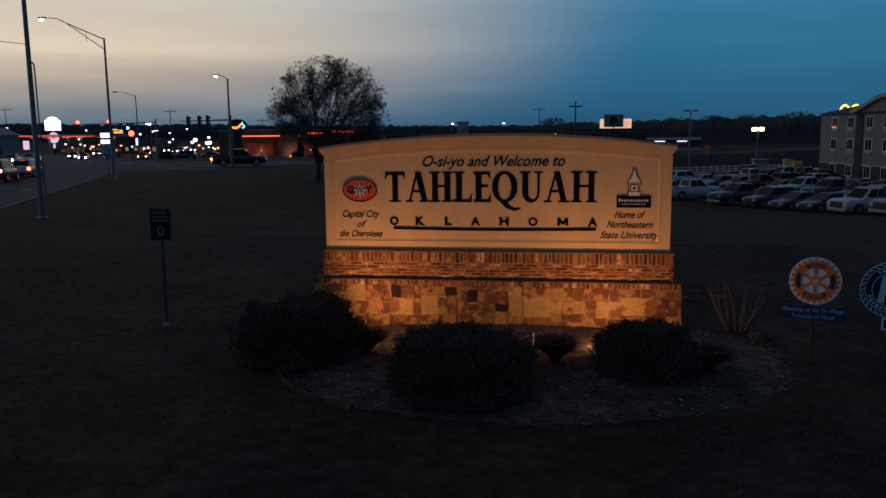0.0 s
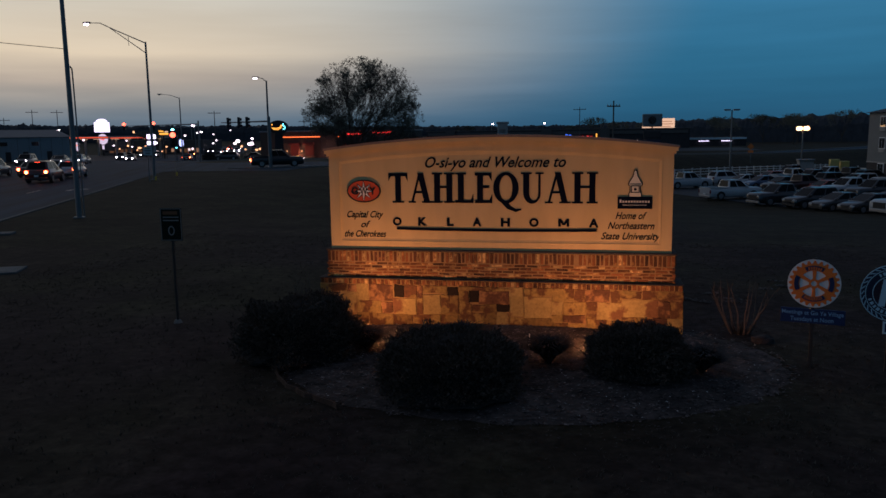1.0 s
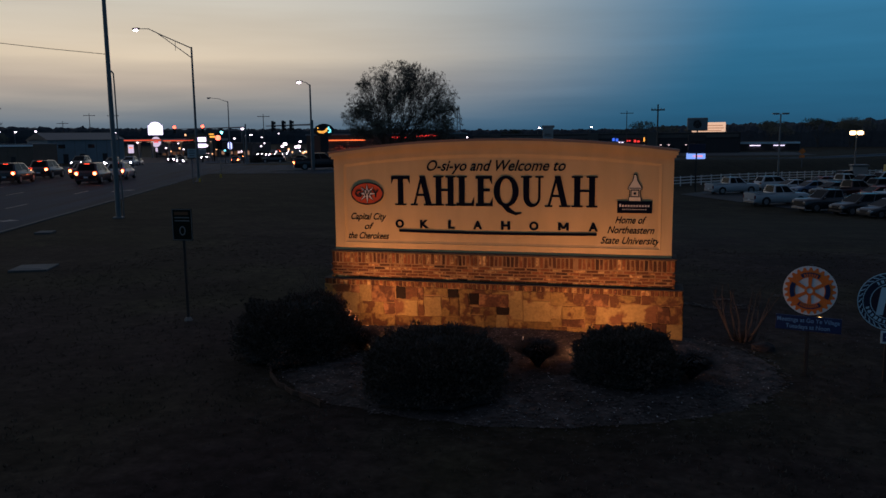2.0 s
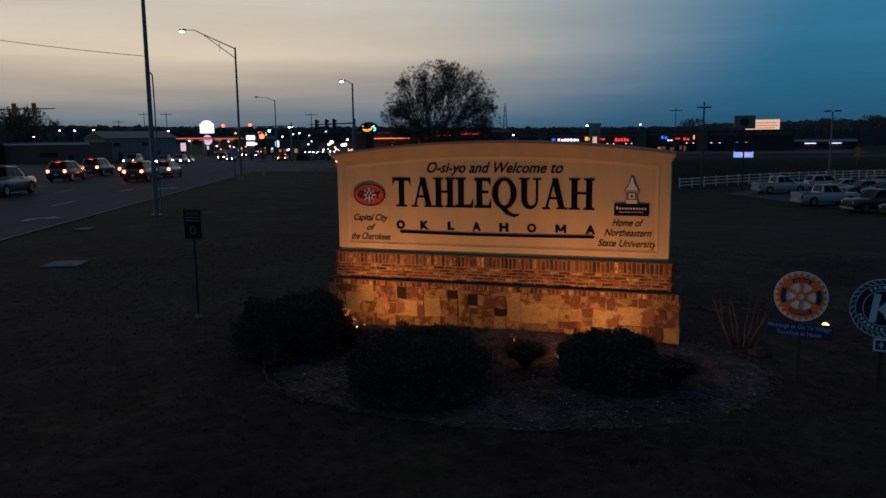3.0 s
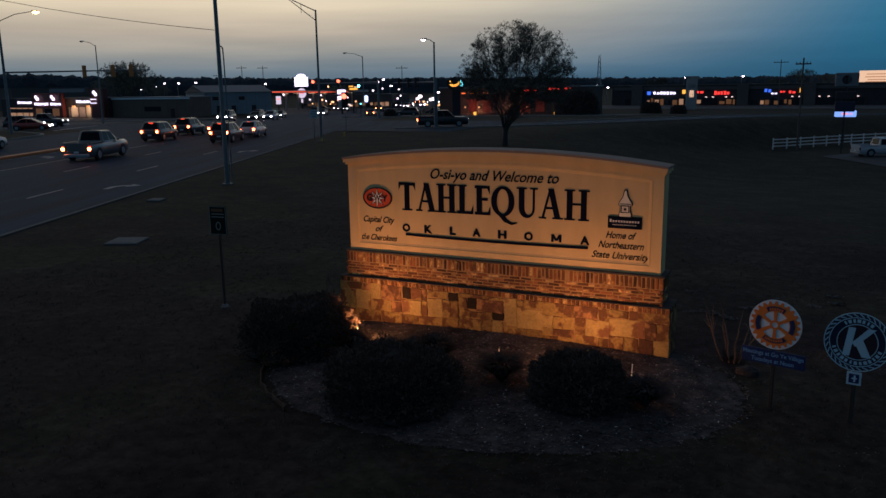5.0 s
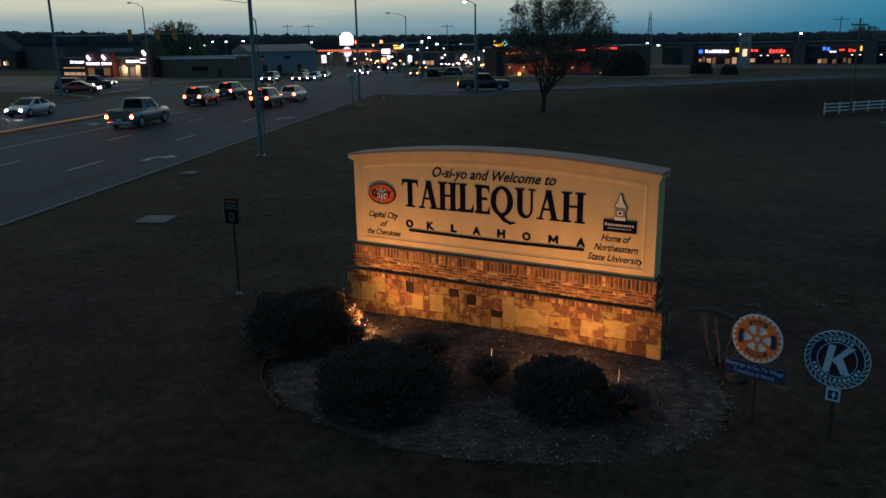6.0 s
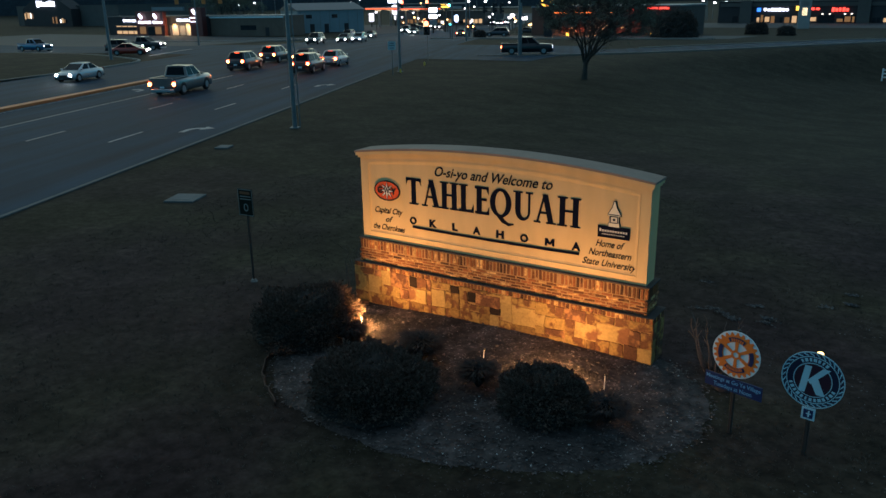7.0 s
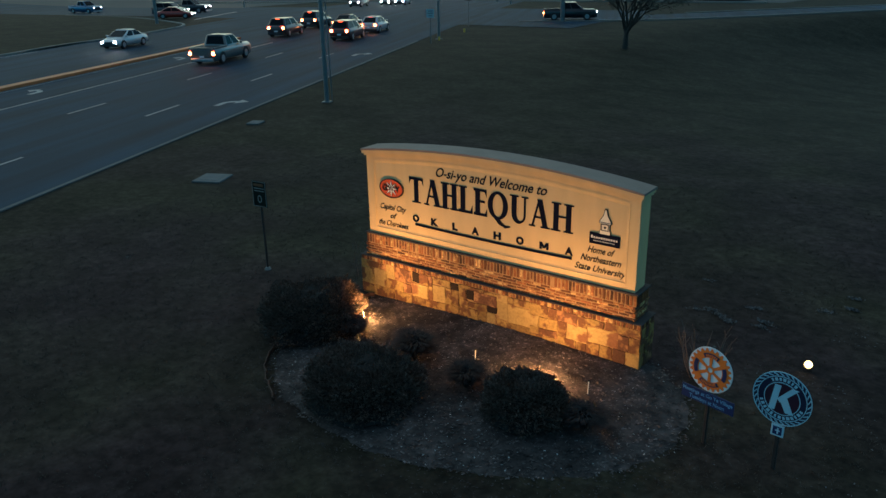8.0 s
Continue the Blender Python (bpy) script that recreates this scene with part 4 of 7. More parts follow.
box(bm, -.088, .088, -.004, .010, .555, .735, .003)
tile = part("small_plate", bm, M_SIGNTEAL, ring_sign, "small square pale blue plate")
bm = bmesh.new()
box(bm, -.062, .062, -.008, -.002, .582, .708)
part("plate_field", bm, M_SIGNBLUE, tile)
bm = bmesh.new()
box(bm, -.004, .018, -.011, -.007, .60, .69)
box(bm, -.026, .036, -.0125, -.007, .640, .657)
part("plate_mark", bm, M_SIGNTEAL, tile)

# small notice on a thin post
M_DULLPAINT = mat("dull_white_paint", (.22, .24, .225), .6, var=.2, scale=8, fine=60, bump=.03)
M_NOTICE = mat("notice_green", (.008, .014, .011), .7, var=.12, scale=5, fine=60, bump=.03, spec=.1)
note = thing("notice_sign", pose(-5.95, -.42, 0, 0, 0, 6), "small dark green notice on a thin steel post", "sign")
bm = bmesh.new()
box(bm, -.022, .022, .012, .05, -.1, 2.12, .004)
part("post", bm, M_DARKSTEEL, note)
bm = bmesh.new()
tube(bm, (0, .03, -.02), (0, .03, .06), .10, .05, 10)
part("footing", bm, M_CONCRETE, note)
bm = bmesh.new()
box(bm, -.205, .205, -.004, .010, 1.56, 2.17, .003)
pl = part("plate", bm, M_NOTICE, note)
for z0, z1, h in ((2.145, 2.165, .198), (1.565, 1.585, .198)):
    bm = bmesh.new()
    box(bm, -h, h, -.008, -.003, z0 + .004, z1 - .004)
    part("edge_stripe", bm, M_DULLPAINT, pl)
bm = bmesh.new()
box(bm, -.15, .13, -.007, -.003, 2.05, 2.11)
part("notice_bar", bm, mat("dull_orange_paint", (.16, .065, .02), .6, var=.2, scale=8, fine=60, bump=.03), pl)
for z in (1.99, 1.93):
    bm = bmesh.new()
    box(bm, -.15, .15, -.007, -.003, z, z + .02)
    part("notice_bar", bm, M_DULLPAINT, pl)
bm = bmesh.new()
ring(bm, .062, .09, .042, .066, -.007, -.003, n=20, cz=1.75)
part("notice_emblem", bm, M_DULLPAINT, pl)
for sx in (-1, 1):
    bm = bmesh.new()
    box(bm, sx * .192 - .006, sx * .192 + .006, -.008, -.003, 1.585, 2.145)
    part("edge_stripe", bm, M_DULLPAINT, pl)

# the back of a small road sign by the kerb, and low yellow markers in the grass
back = thing("road_sign", pose(-33.3, 42.6, land(-33.3, 42.6), 0, 0, 28), "small square road sign on a thin steel post", "sign")
bm = bmesh.new()
box(bm, -.03, .03, .012, .05, -.1, 2.8, .004)
part("post", bm, M_STEEL, back)
bm = bmesh.new()
box(bm, -.33, .33, -.004, .010, 2.10, 2.80, .003)
pl = part("plate", bm, mat("pale_sign_sheet", (.46, .52, .52), .5, var=.08, scale=5, fine=50, bump=0), back)
for z, h in ((2.60, .20), (2.42, .24), (2.22, .17)):
    bm = bmesh.new()
    box(bm, -h, h, -.007, -.003, z, z + .08)
    part("notice_bar", bm, M_STEEL, pl)
M_MARKER = mat("yellow_marker_plastic", (.75, .50, .04), .5, var=.15, scale=6, fine=50, bump=.05)
for x, y in ((-34.35, 45.2), (-36.75, 52.6)):
    bm = bmesh.new()
    tube(bm, (0, 0, -.05), (0, 0, .26), .09, .075, 12)
    tube(bm, (0, 0, .26), (0, 0, .32), .075, .03, 12)
    solo("marker_post", bm, M_MARKER, "short yellow plastic marker post in the grass", "marker post", "marker posts", m=pose(x, y, land(x, y)))

# concrete covers in the lawn
M_COVER = mat("cover_concrete", (.105, .115, .115), .85, var=.25, scale=3, fine=40, bump=.2)
M_COVERLID = mat("cover_lid", (.065, .085, .10), .7, var=.25, scale=3, fine=40, bump=.2)
for x, y, w, l, a in ((-13.75, 4.2, .5, .52, 24), (-19.9, 11.5, .30, .36, 24)):
    bm = bmesh.new()
    box(bm, -w, w, -l, l, -.1, .05, .015)
    c_ = solo("utility_cover", bm, M_COVER, "square pale concrete utility cover flush in the lawn", "utility cover", "covers in the lawn", m=pose(x, y, 0, 0, 0, a))
    bm = bmesh.new()
    box(bm, -w * .62, w * .62, -l * .62, l * .62, .04, .056, .004)
    part("lid", bm, M_COVERLID, c_, "blue-grey lid")

# ---- grass blades and litter near the sign ----


def on_lawn(r):
    while True:
        x, y = r.uniform(-13, 13), r.uniform(-9.5, 13)
        if ((x - BED[0]) / (BED[2] + .15)) ** 2 + ((y - BED[1]) / (BED[3] + .15)) ** 2 > 1.02:
            return x, y, land(x, y)


def blades(count, seed):
    r = random.Random(seed)
    vs, fs = [], []
    while len(fs) < count:
        x, y, z = on_lawn(r)
        if noise.noise((x * .55, y * .55, 3)) + r.random() * .9 < .25:
            continue
        for _ in range(5):
            px, py = x + r.gauss(0, .035), y + r.gauss(0, .035)
            a, h, w, ln_ = r.random() * math.tau, r.uniform(.012, .038), r.uniform(.004, .008), r.uniform(.01, .05)
            c, s = math.cos(a), math.sin(a)
            k = len(vs)
            vs += [(px - w * s, py + w * c, z), (px + w * s, py - w * c, z), (px + ln_ * c, py + ln_ * s, z + h)]
            fs.append((k, k + 1, k + 2))
    return vs, fs


vs, fs = blades(80000, 8)
stuff("grass_tufts", vs, fs, M_BLADE, "short dry grass tufts on the lawn", "grass")


def bare_patch(r):
    cx, cy = r.choice(((6.6, 3.4), (5.6, 1.0), (7.4, -1.9), (6.3, -2.6), (8.2, 5.2), (6.9, 0.2), (5.2, 4.6)))
    x, y = cx + r.gauss(0, .45), cy + r.gauss(0, .25)
    return x, y, land(x, y) + .012


vs, fs = chips(350, 13, bare_patch, (.007, .020))
rl = random.Random(63)
for cx, cy, n_ in ((3.19, 2.98, 70), (3.46, 3.12, 110), (3.62, 2.98, 120), (3.86, 2.78, 170), (4.14, 3.67, 110), (4.50, 3.10, 170), (4.52, 2.84, 90), (5.34, 4.29, 90), (5.80, 4.68, 190), (5.72, 5.30, 120),
                  (2.9, 4.6, 45), (7.3, 3.0, 40), (8.2, -.6, 40), (9.1, -1.5, 40), (-6.0, 6.5, 30), (-9.5, -1.8, 25)):
    tilt = rl.uniform(-.5, .5)
    for _ in range(n_ * 2 // 3):
        u, v = rl.gauss(0, .085), rl.gauss(0, .04)
        px, py = cx + u * math.cos(tilt) - v * math.sin(tilt), cy + u * math.sin(tilt) + v * math.cos(tilt)
        a, l_ = rl.random() * math.tau, rl.uniform(.012, .028)
        c, s_ = math.cos(a) * l_, math.sin(a) * l_
        z, k = land(px, py) + .02, len(vs)
        vs += [(px - c, py - s_, z), (px + s_ * .6, py - c * .6, z + rl.uniform(0, .03)), (px + c, py + s_, z + .01), (px - s_ * .6, py + c * .6, z)]
        fs.append((k, k + 1, k + 2, k + 3))
stuff("pale_leaf_litter", vs, fs, mat("pale_litter", (.115, .108, .108), .9, var=.2, scale=3, fine=10, bump=0, rand=.5, island=True), "pale dead leaves lying on the lawn", "leaf litter")

# ---- trees ----


def leafy_tree(name, m, label, height, spread_, seed, stems=6, leaves=9000, lean=(0, 0), base=0.20, fork=.22, depth=6, leaf=(.05, .11)):
    """A tree grown by forking limbs; the finest twigs carry many small leaves."""
    r = random.Random(seed)
    t = thing(name, m, label, "tree")
    bm = bmesh.new()
    tips = []
    centre = Vector((lean[0], lean[1], height * .58))

    def grow(p, d, length, rad, level):
        steps = 3 if level < 3 else 2
        q = p
        for _ in range(steps):
            d2 = (d + Vector((r.gauss(0, .10), r.gauss(0, .10), r.gauss(.05, .06)))).normalized()
            e = q + d2 * length / steps
            nr = rad * (.86 if steps == 3 else .80)
            tube(bm, q, e, rad, nr, 7 if level < 2 else 5 if level < 4 else 3, False)
            q, d, rad = e, d2, nr
            if level >= 3:
                tips.append(q)
        k = (q - centre)
        out = (k.x / spread_) ** 2 + (k.y / spread_) ** 2 + (k.z / (height * .48)) ** 2
        if level >= depth or out > 1.0:
            tips.append(q)
            return
        for _ in range(3 if r.random() < .55 else 2):
            side = Vector((r.gauss(0, 1), r.gauss(0, 1), r.gauss(0, .5)))
            side = (side - d * side.dot(d)).normalized()
            nd = (d + side * r.uniform(.35, .75) + Vector((0, 0, .12)) + Vector((lean[0], lean[1], 0)) * .04).normalized()
            grow(q, nd, length * r.uniform(.68, .88), rad * r.uniform(.55, .72), level + 1)

    top = Vector((.1, .05, height * fork))
    tube(bm, (0, 0, -.2), (.03, 0, height * fork * .4), base * 1.25, base, 10)
    tube(bm, (.03, 0, height * fork * .4), top, base, base * .85, 10)
    for k in range(stems):
        a = k * math.tau / stems + r.random()
        d = Vector((math.cos(a) * .62 + lean[0] * .12, math.sin(a) * .62 + lean[1] * .12, r.uniform(.65, 1.25))).normalized()
        grow(top - Vector((0, 0, r.uniform(0, height * .06))), d, height * .20, base * r.uniform(.42, .62), 1)
    part("trunk", bm, M_BARK, t)
    vs, fs = [], []
    for _ in range(leaves):
        p = r.choice(tips) + Vector((r.gauss(0, .16), r.gauss(0, .16), r.gauss(0, .16)))
        u = Vector((r.gauss(0, 1), r.gauss(0, 1), r.gauss(0, 1))).normalized()
        v = u.orthogonal().normalized()
        l = r.uniform(*leaf)
        k = len(vs)
        vs += [tuple(p - u * l), tuple(p + v * l * .5), tuple(p + u * l), tuple(p - v * l * .5)]
        fs.append((k, k + 1, k + 2, k + 3))
    me = bpy.data.meshes.new("crown")
    me.from_pydata(vs, [], fs)
    me.materials.append(M_LEAF)
    ob = new("crown", me)
    ob.parent = t
    return t



def crown_tree(name, m, label, crown, seed, limbs=11, fork=1.7, base=.21, leaves=9000, leaf=(.04, .085)):
    """A round-crowned tree: limbs sweep up from a low fork and branch three times; crown is (cx, cy, cz, rx, ry, rz)."""
    r = random.Random(seed)
    t = thing(name, m, label, "tree")
    cx, cy, cz, rx, ry, rz = crown
    bm = bmesh.new()
    mains = []

    def sweep_(p, q, lift, r0, r1, n, sides):
        """A branch from p to q that rises early; returns its points."""
        mid = p.lerp(q, .45) + Vector((r.gauss(0, .12), r.gauss(0, .12), lift))
        pts = []
        for k in range(n + 1):
            f = k / n
            w_ = (1 - f) ** 2 * p + 2 * f * (1 - f) * mid + f * f * q
            pts.append(w_ + (Vector((r.gauss(0, .05), r.gauss(0, .05), r.gauss(0, .05))) if 0 < k < n else Vector()))
        rad = [r0 + (r1 - r0) * (k / n) ** .7 for k in range(n + 1)]
        for k in range(n):
            tube(bm, pts[k], pts[k + 1], rad[k], rad[k + 1], sides, False)
        return pts, rad

    def inside(v):
        return abs((v.x - cx) / rx) ** 2.7 + abs((v.y - cy) / ry) ** 2.7 + abs((v.z - cz) / rz) ** 2.7

    def radial(v):
        return (v - Vector((cx * .4, cy * .4, fork + .4))).normalized()

    def reach(p, d, length, limit):
        """The end of a shoot that stays within the crown."""
        q = p + d * length
        while inside(q) > limit and length > .15:
            length *= .7
            q = p + d * length
        return q

    top = Vector((.12, 0, fork))
    tube(bm, (0, 0, -.3), (.05, 0, fork * .5), base * 1.3, base, 10)
    tube(bm, (.05, 0, fork * .5), top, base, base * .9, 10)
    clumps = []
    for k in range(limbs):
        a = k * 2.399963
        e = 1 - 1.02 * ((k + .5) / limbs)
        h = math.sqrt(max(0, 1 - e * e))
        full = (abs(h * math.cos(a)) ** 2.7 + abs(h * math.sin(a)) ** 2.7 + abs(e) ** 2.7) ** (-1 / 2.7)
        wide = full * r.uniform(.66, .88)
        end = Vector((cx + rx * wide * h * math.cos(a), cy + ry * wide * h * math.sin(a), cz + rz * wide * e))
        if k % 4 == 0:
            pts, rad = sweep_(top - Vector((0, 0, r.uniform(0, .7))), end, r.uniform(-.15, .25), base * r.uniform(.36, .52), .020, 9, 6)
            mains.append((pts, rad))
        else:
            near = min(mains, key=lambda q: (q[0][-1] - end).length)
            j = r.randint(2, 5)
            pts, rad = sweep_(near[0][j], end, r.uniform(-.1, .2), near[1][j] * .66, .017, 9, 5)
        for _ in range(12):
            i = r.randint(4, 9)
            p, d = pts[i], (pts[i] - pts[i - 1]).normalized()
            side = Vector((r.gauss(0, 1), r.gauss(0, 1), r.gauss(0, .8))).normalized()
            q = reach(p, (d * .5 + radial(p) * .7 + side * .75).normalized(), r.uniform(.7, 1.7), .90)
            p2, r2 = sweep_(p, q, .05, max(.013, rad[i] * .5), .010, 4, 4)
            for _ in range(6):
                j = r.randint(1, 4)
                side = Vector((r.gauss(0, 1), r.gauss(0, 1), r.gauss(0, .8))).normalized()
                q2 = reach(p2[j], (radial(p2[j]) * .8 + side * .85).normalized(), r.uniform(.35, .9), 1.02)
                p3, _r = sweep_(p2[j], q2, .02, .010, .005, 2, 3)
                clumps.append(q2)
                for _ in range(2):
                    s3 = Vector((r.gauss(0, 1), r.gauss(0, 1), r.gauss(.1, .8))).normalized()
                    q3 = reach(p3[1], (s3 + radial(p3[1]) * .6).normalized(), r.uniform(.18, .42), 1.05)
                    tube(bm, p3[1], q3, .007, .004, 3, False)
                    clumps.append(q3)
    part("trunk", bm, M_BARK, t)
    vs, fs = [], []
    while len(fs) < leaves:
        c = r.choice(clumps)
        if inside(c) < r.uniform(.15, .6) or c.z < cz - rz * r.uniform(.02, .25):
            continue
        for _ in range(r.randint(4, 8)):
            p = c + Vector((r.gauss(0, .06), r.gauss(0, .06), r.gauss(0, .06)))
            u = Vector((r.gauss(0, 1), r.gauss(0, 1), r.gauss(0, 1))).normalized()
            v = u.orthogonal().normalized()
            l = r.uniform(*leaf)
            k = len(vs)
            vs += [tuple(p - u * l), tuple(p + v * l * .55), tuple(p + u * l), tuple(p - v * l * .55)]
            fs.append((k, k + 1, k + 2, k + 3))
    me = bpy.data.meshes.new("crown")
    me.from_pydata(vs, [], fs)
    me.materials.append(M_LEAF)
    ob = new("crown", me)
    ob.parent = t
    return t


crown_tree("lawn_tree", pose(-18.6, 48.9, land(-18.6, 48.9)), "round-crowned tree with fresh sparse leaves standing on the lawn", (1.1, .2, 4.0, 4.75, 4.75, 5.9), 4, fork=1.6, limbs=56, leaves=46000, leaf=(.026, .056))

# ---- poles and lamps ----
M_LAMP = glow("street_lamp_glow", (1.0, .93, .80), 8)
M_LAMPWARM = glow("sodium_lamp_glow", (1.0, .66, .20), 7)


def street_lamp(x, y, h, arm, ang, truss, lit, label, rise=.9, glowmat=None, base_r=.12, heads=True):
    """A steel pole with a bent arm; ang is the arm's direction, degrees from +x."""
    z = land(x, y)
    t = thing("street_lamp", pose(x, y, z, 0, 0, ang), label, "street lamp", "street lamps")
    bm = bmesh.new()
    tube(bm, (0, 0, -.1), (0, 0, h), base_r, base_r * .62, 12)
    part("pole", bm, M_STEEL, t)
    bm = bmesh.new()
    box(bm, -.22, .22, -.22, .22, -.05, .05, .01)
    part("base_plate", bm, M_STEEL, t)
    if not heads:
        return t
    bm = bmesh.new()
    if truss:
        path_tube(bm, [Vector((0, 0, h - .1)), Vector((arm * .55, 0, h + rise * .62)), Vector((arm * .8, 0, h + rise * .95)), Vector((arm, 0, h + rise))], [.045, .04, .035, .03], 6)
        tube(bm, (0, 0, h - .9), (arm * .62, 0, h + rise * .70), .035, .03, 6)
        tube(bm, (arm * .3, 0, h + rise * .31 - .05), (arm * .3, 0, h - .05 - .16), .02, .02, 5)
    else:
        path_tube(bm, [Vector((0, 0, h - .1)), Vector((arm * .5, 0, h + rise * .7)), Vector((arm, 0, h + rise))], [.045, .04, .03], 6)
    part("arm", bm, M_STEEL, t)
    bm = bmesh.new()
    box(bm, arm - .05, arm + .62, -.16, .16, h + rise - .04, h + rise + .09, .03)
    head = part("lamp_head", bm, M_STEEL, t)
    bm = bmesh.new()
    bmesh.ops.create_icosphere(bm, subdivisions=2, radius=1, matrix=Matrix.Translation((arm + .36, 0, h + rise - .10)) @ Matrix.Diagonal((.24, .16, .12 if lit else .06, 1)) @ Matrix.Scale(1.5 if glowmat else 1.0, 4))
    part("lens", bm, (glowmat or M_LAMP) if lit else M_SIGNWHITE, head)
    return t


ARMDIR = 203
tall = street_lamp(-20.95, 17.2, 14.0, 0, ARMDIR, False, False, "tall grey steel pole with base plate beside the kerb", heads=False, base_r=.118)
bm = bmesh.new()
path_tube(bm, [Vector((-.12, -.42, 0)), Vector((-.10, -.40, 5.9)), Vector((-.10, -.36, 6.5)), Vector((-.06, -.20, 6.6))], [.032] * 4, 8)
part("conduit", bm, M_STEEL, tall)
street_lamp(-34.9, 45.9, 11.2, 6.0, 168, True, True, "tall street lamp with a truss arm, lamp lit", 1.9)
street_lamp(-34.0, 67.2, 9.4, .9, 185, False, True, "street lamp on the junction corner, lamp lit", .35, base_r=.14)
street_lamp(-65.5, 104.0, 10.3, 3.0, 185, False, False, "street lamp beyond the junction, unlit", .6)
street_lamp(-74.9, 45.0, 12.1, 3.9, 23, False, True, "street lamp on the corner island with a warm lit lamp", .9, M_LAMPWARM, .19)
street_lamp(-100.2, 79.6, 12.4, 2.2, 190, False, False, "unlit street lamp before the restaurant", .7)

M_SIGYELLOW = mat("signal_yellow", (.80, .25, .06), .55, var=.15, scale=4, fine=50, bump=.05)
M_RED_ON = glow("red_signal_glow", (1.0, .12, .04), 6)
M_GREEN_ON = glow("green_signal_glow", (.10, 1.0, .75), 8)
M_GLASSOFF = mat("dark_lens", (.02, .02, .02), .2, var=.1, scale=4, fine=40, bump=0)


def signal_head(parent, x, y, z, turn, lit, shell):
    """A three-lamp head hanging at x, y, z of its mast; turn is the way it faces."""
    m = Matrix.Translation((x, y, z)) @ Matrix.Rotation(radians(turn), 4, "Z")
    bm = bmesh.new()
    box(bm, -.21, .21, -.14, .14, -.62, .62, .03, m)
    h = part("signal_head", bm, shell, parent)
    for k, (dz, nm) in enumerate(((.36, "red"), (0, "amber"), (-.36, "green"))):
        bm = bmesh.new()
        # the lit lamp is drawn wider, its bloom put into the disc's size
        tube(bm, m @ Vector((0, -.13, dz)), m @ Vector((0, -.18, dz)), .27 if nm == lit else .12, .25 if nm == lit else .12, 12)
        part("lamp", bm, (M_RED_ON if lit == "red" else M_GREEN_ON) if nm == lit else M_GLASSOFF, h)
        bm = bmesh.new()
        tube(bm, m @ Vector((0, -.14, dz + .02)), m @ Vector((0, -.34, dz + .02)), .155, .15, 12, False)
        part("visor", bm, M_BLACK, h)


def mast(x, y, h, ex, ey, arm_z, heads, turn, lit, shell, label, lift=.0):
    z = land(x, y)
    t = thing("traffic_signal", pose(x, y, z), label, "traffic light", "traffic signals")
    bm = bmesh.new()
    tube(bm, (0, 0, -.1), (0, 0, h), .16, .11, 12)
    part("pole", bm, M_STEEL, t)
    bm = bmesh.new()
    end = Vector((ex - x, ey - y, arm_z + lift))
    tube(bm, (0, 0, arm_z), end, .10, .05, 8)
    part("mast_arm", bm, M_STEEL, t)
    for f in heads:
        p = Vector((0, 0, arm_z)).lerp(end, f)
        signal_head(t, p.x, p.y, p.z - .05, turn, lit, shell)
    return t


mast(-74.9, 45.0, 6.9, -58.0, 49.2, 6.7, (.56, .755, .875), 229, "", M_SIGYELLOW, "traffic signal mast with three yellow-backed heads seen from behind")
mast(-58.6, 97.0, 6.2, -77.5, 105.2, 5.7, (.54, .93), 23, "red", M_BLACK, "traffic signal mast over the junction showing red")
mast(-34.4, 68.4, 5.6, -42.5, 73.0, 5.1, (.45, .62, .85), 110, "", M_BLACK, "traffic signal mast with dark heads seen from the side")
corner = thing("traffic_signal", pose(-40.25, 58.3, land(-40.25, 58.3)), "black traffic signal showing red on a corner post", "traffic light", "traffic signals")
bm = bmesh.new()
tube(bm, (0, .2, -.1), (0, .2, 4.0), .035, .03, 10)
part("pole", bm, M_STEEL, corner)
bm = bmesh.new()
box(bm, -.32, .32, .13, .16, 2.55, 4.15, .02, Matrix.Rotation(radians(23), 4, "Z"))
part("backplate", bm, M_BLACK, corner)
signal_head(corner, 0, 0, 3.35, 23, "red", M_BLACK)
mast(-77.0, 129.0, 6.6, -81.2, 127.7, 6.6, (.95,), 23, "green", M_BLACK, "far traffic signal showing green")

M_WOODPOLE = mat("utility_pole_wood", (.12, .10, .085), .9, var=.3, scale=3, fine=30, bump=.3)


def utility_pole(x, y, h, turn, arms=1, label="wooden utility pole with a crossarm", reach=.85):
    t = thing("utility_pole", pose(x, y, land(x, y), 0, 0, turn), label, "utility pole", "utility poles")
    bm = bmesh.new()
    tube(bm, (0, 0, -.2), (0, 0, h), .13, .09, 8)
    part("pole", bm, M_WOODPOLE, t)
    for k in range(arms):
        bm = bmesh.new()
        box(bm, -reach, reach, -.07, .07, h - .75 - k * 1.0, h - .60 - k * 1.0)
        a = part("crossarm", bm, M_WOODPOLE, t)
        for dx in (-.9 * reach, -.45 * reach, .45 * reach, .9 * reach):
            bm = bmesh.new()
            tube(bm, (dx, 0, h - .60 - k), (dx, 0, h - .42 - k), .05, .035, 6)
            part("insulator", bm, M_STEEL, a)
    return t


utility_pole(2.9, 87.0, 10.4, 20)


def wire(a, b, sag, label):
    bm = bmesh.new()
    a, b = Vector(a), Vector(b)
    pts = [a.lerp(b, k / 14) - Vector((0, 0, 4 * sag * (k / 14) * (1 - k / 14))) for k in range(15)]
    path_tube(bm, pts, [.018] * 15, 4)
    solo("overhead_wire", bm, M_BLACK, label, "wire", "overhead wires")


wire((-21.0, 17.2, 7.3), (-62, 17.6, 15.9), 1.0, "thin dark overhead wire running to the roadside pole")

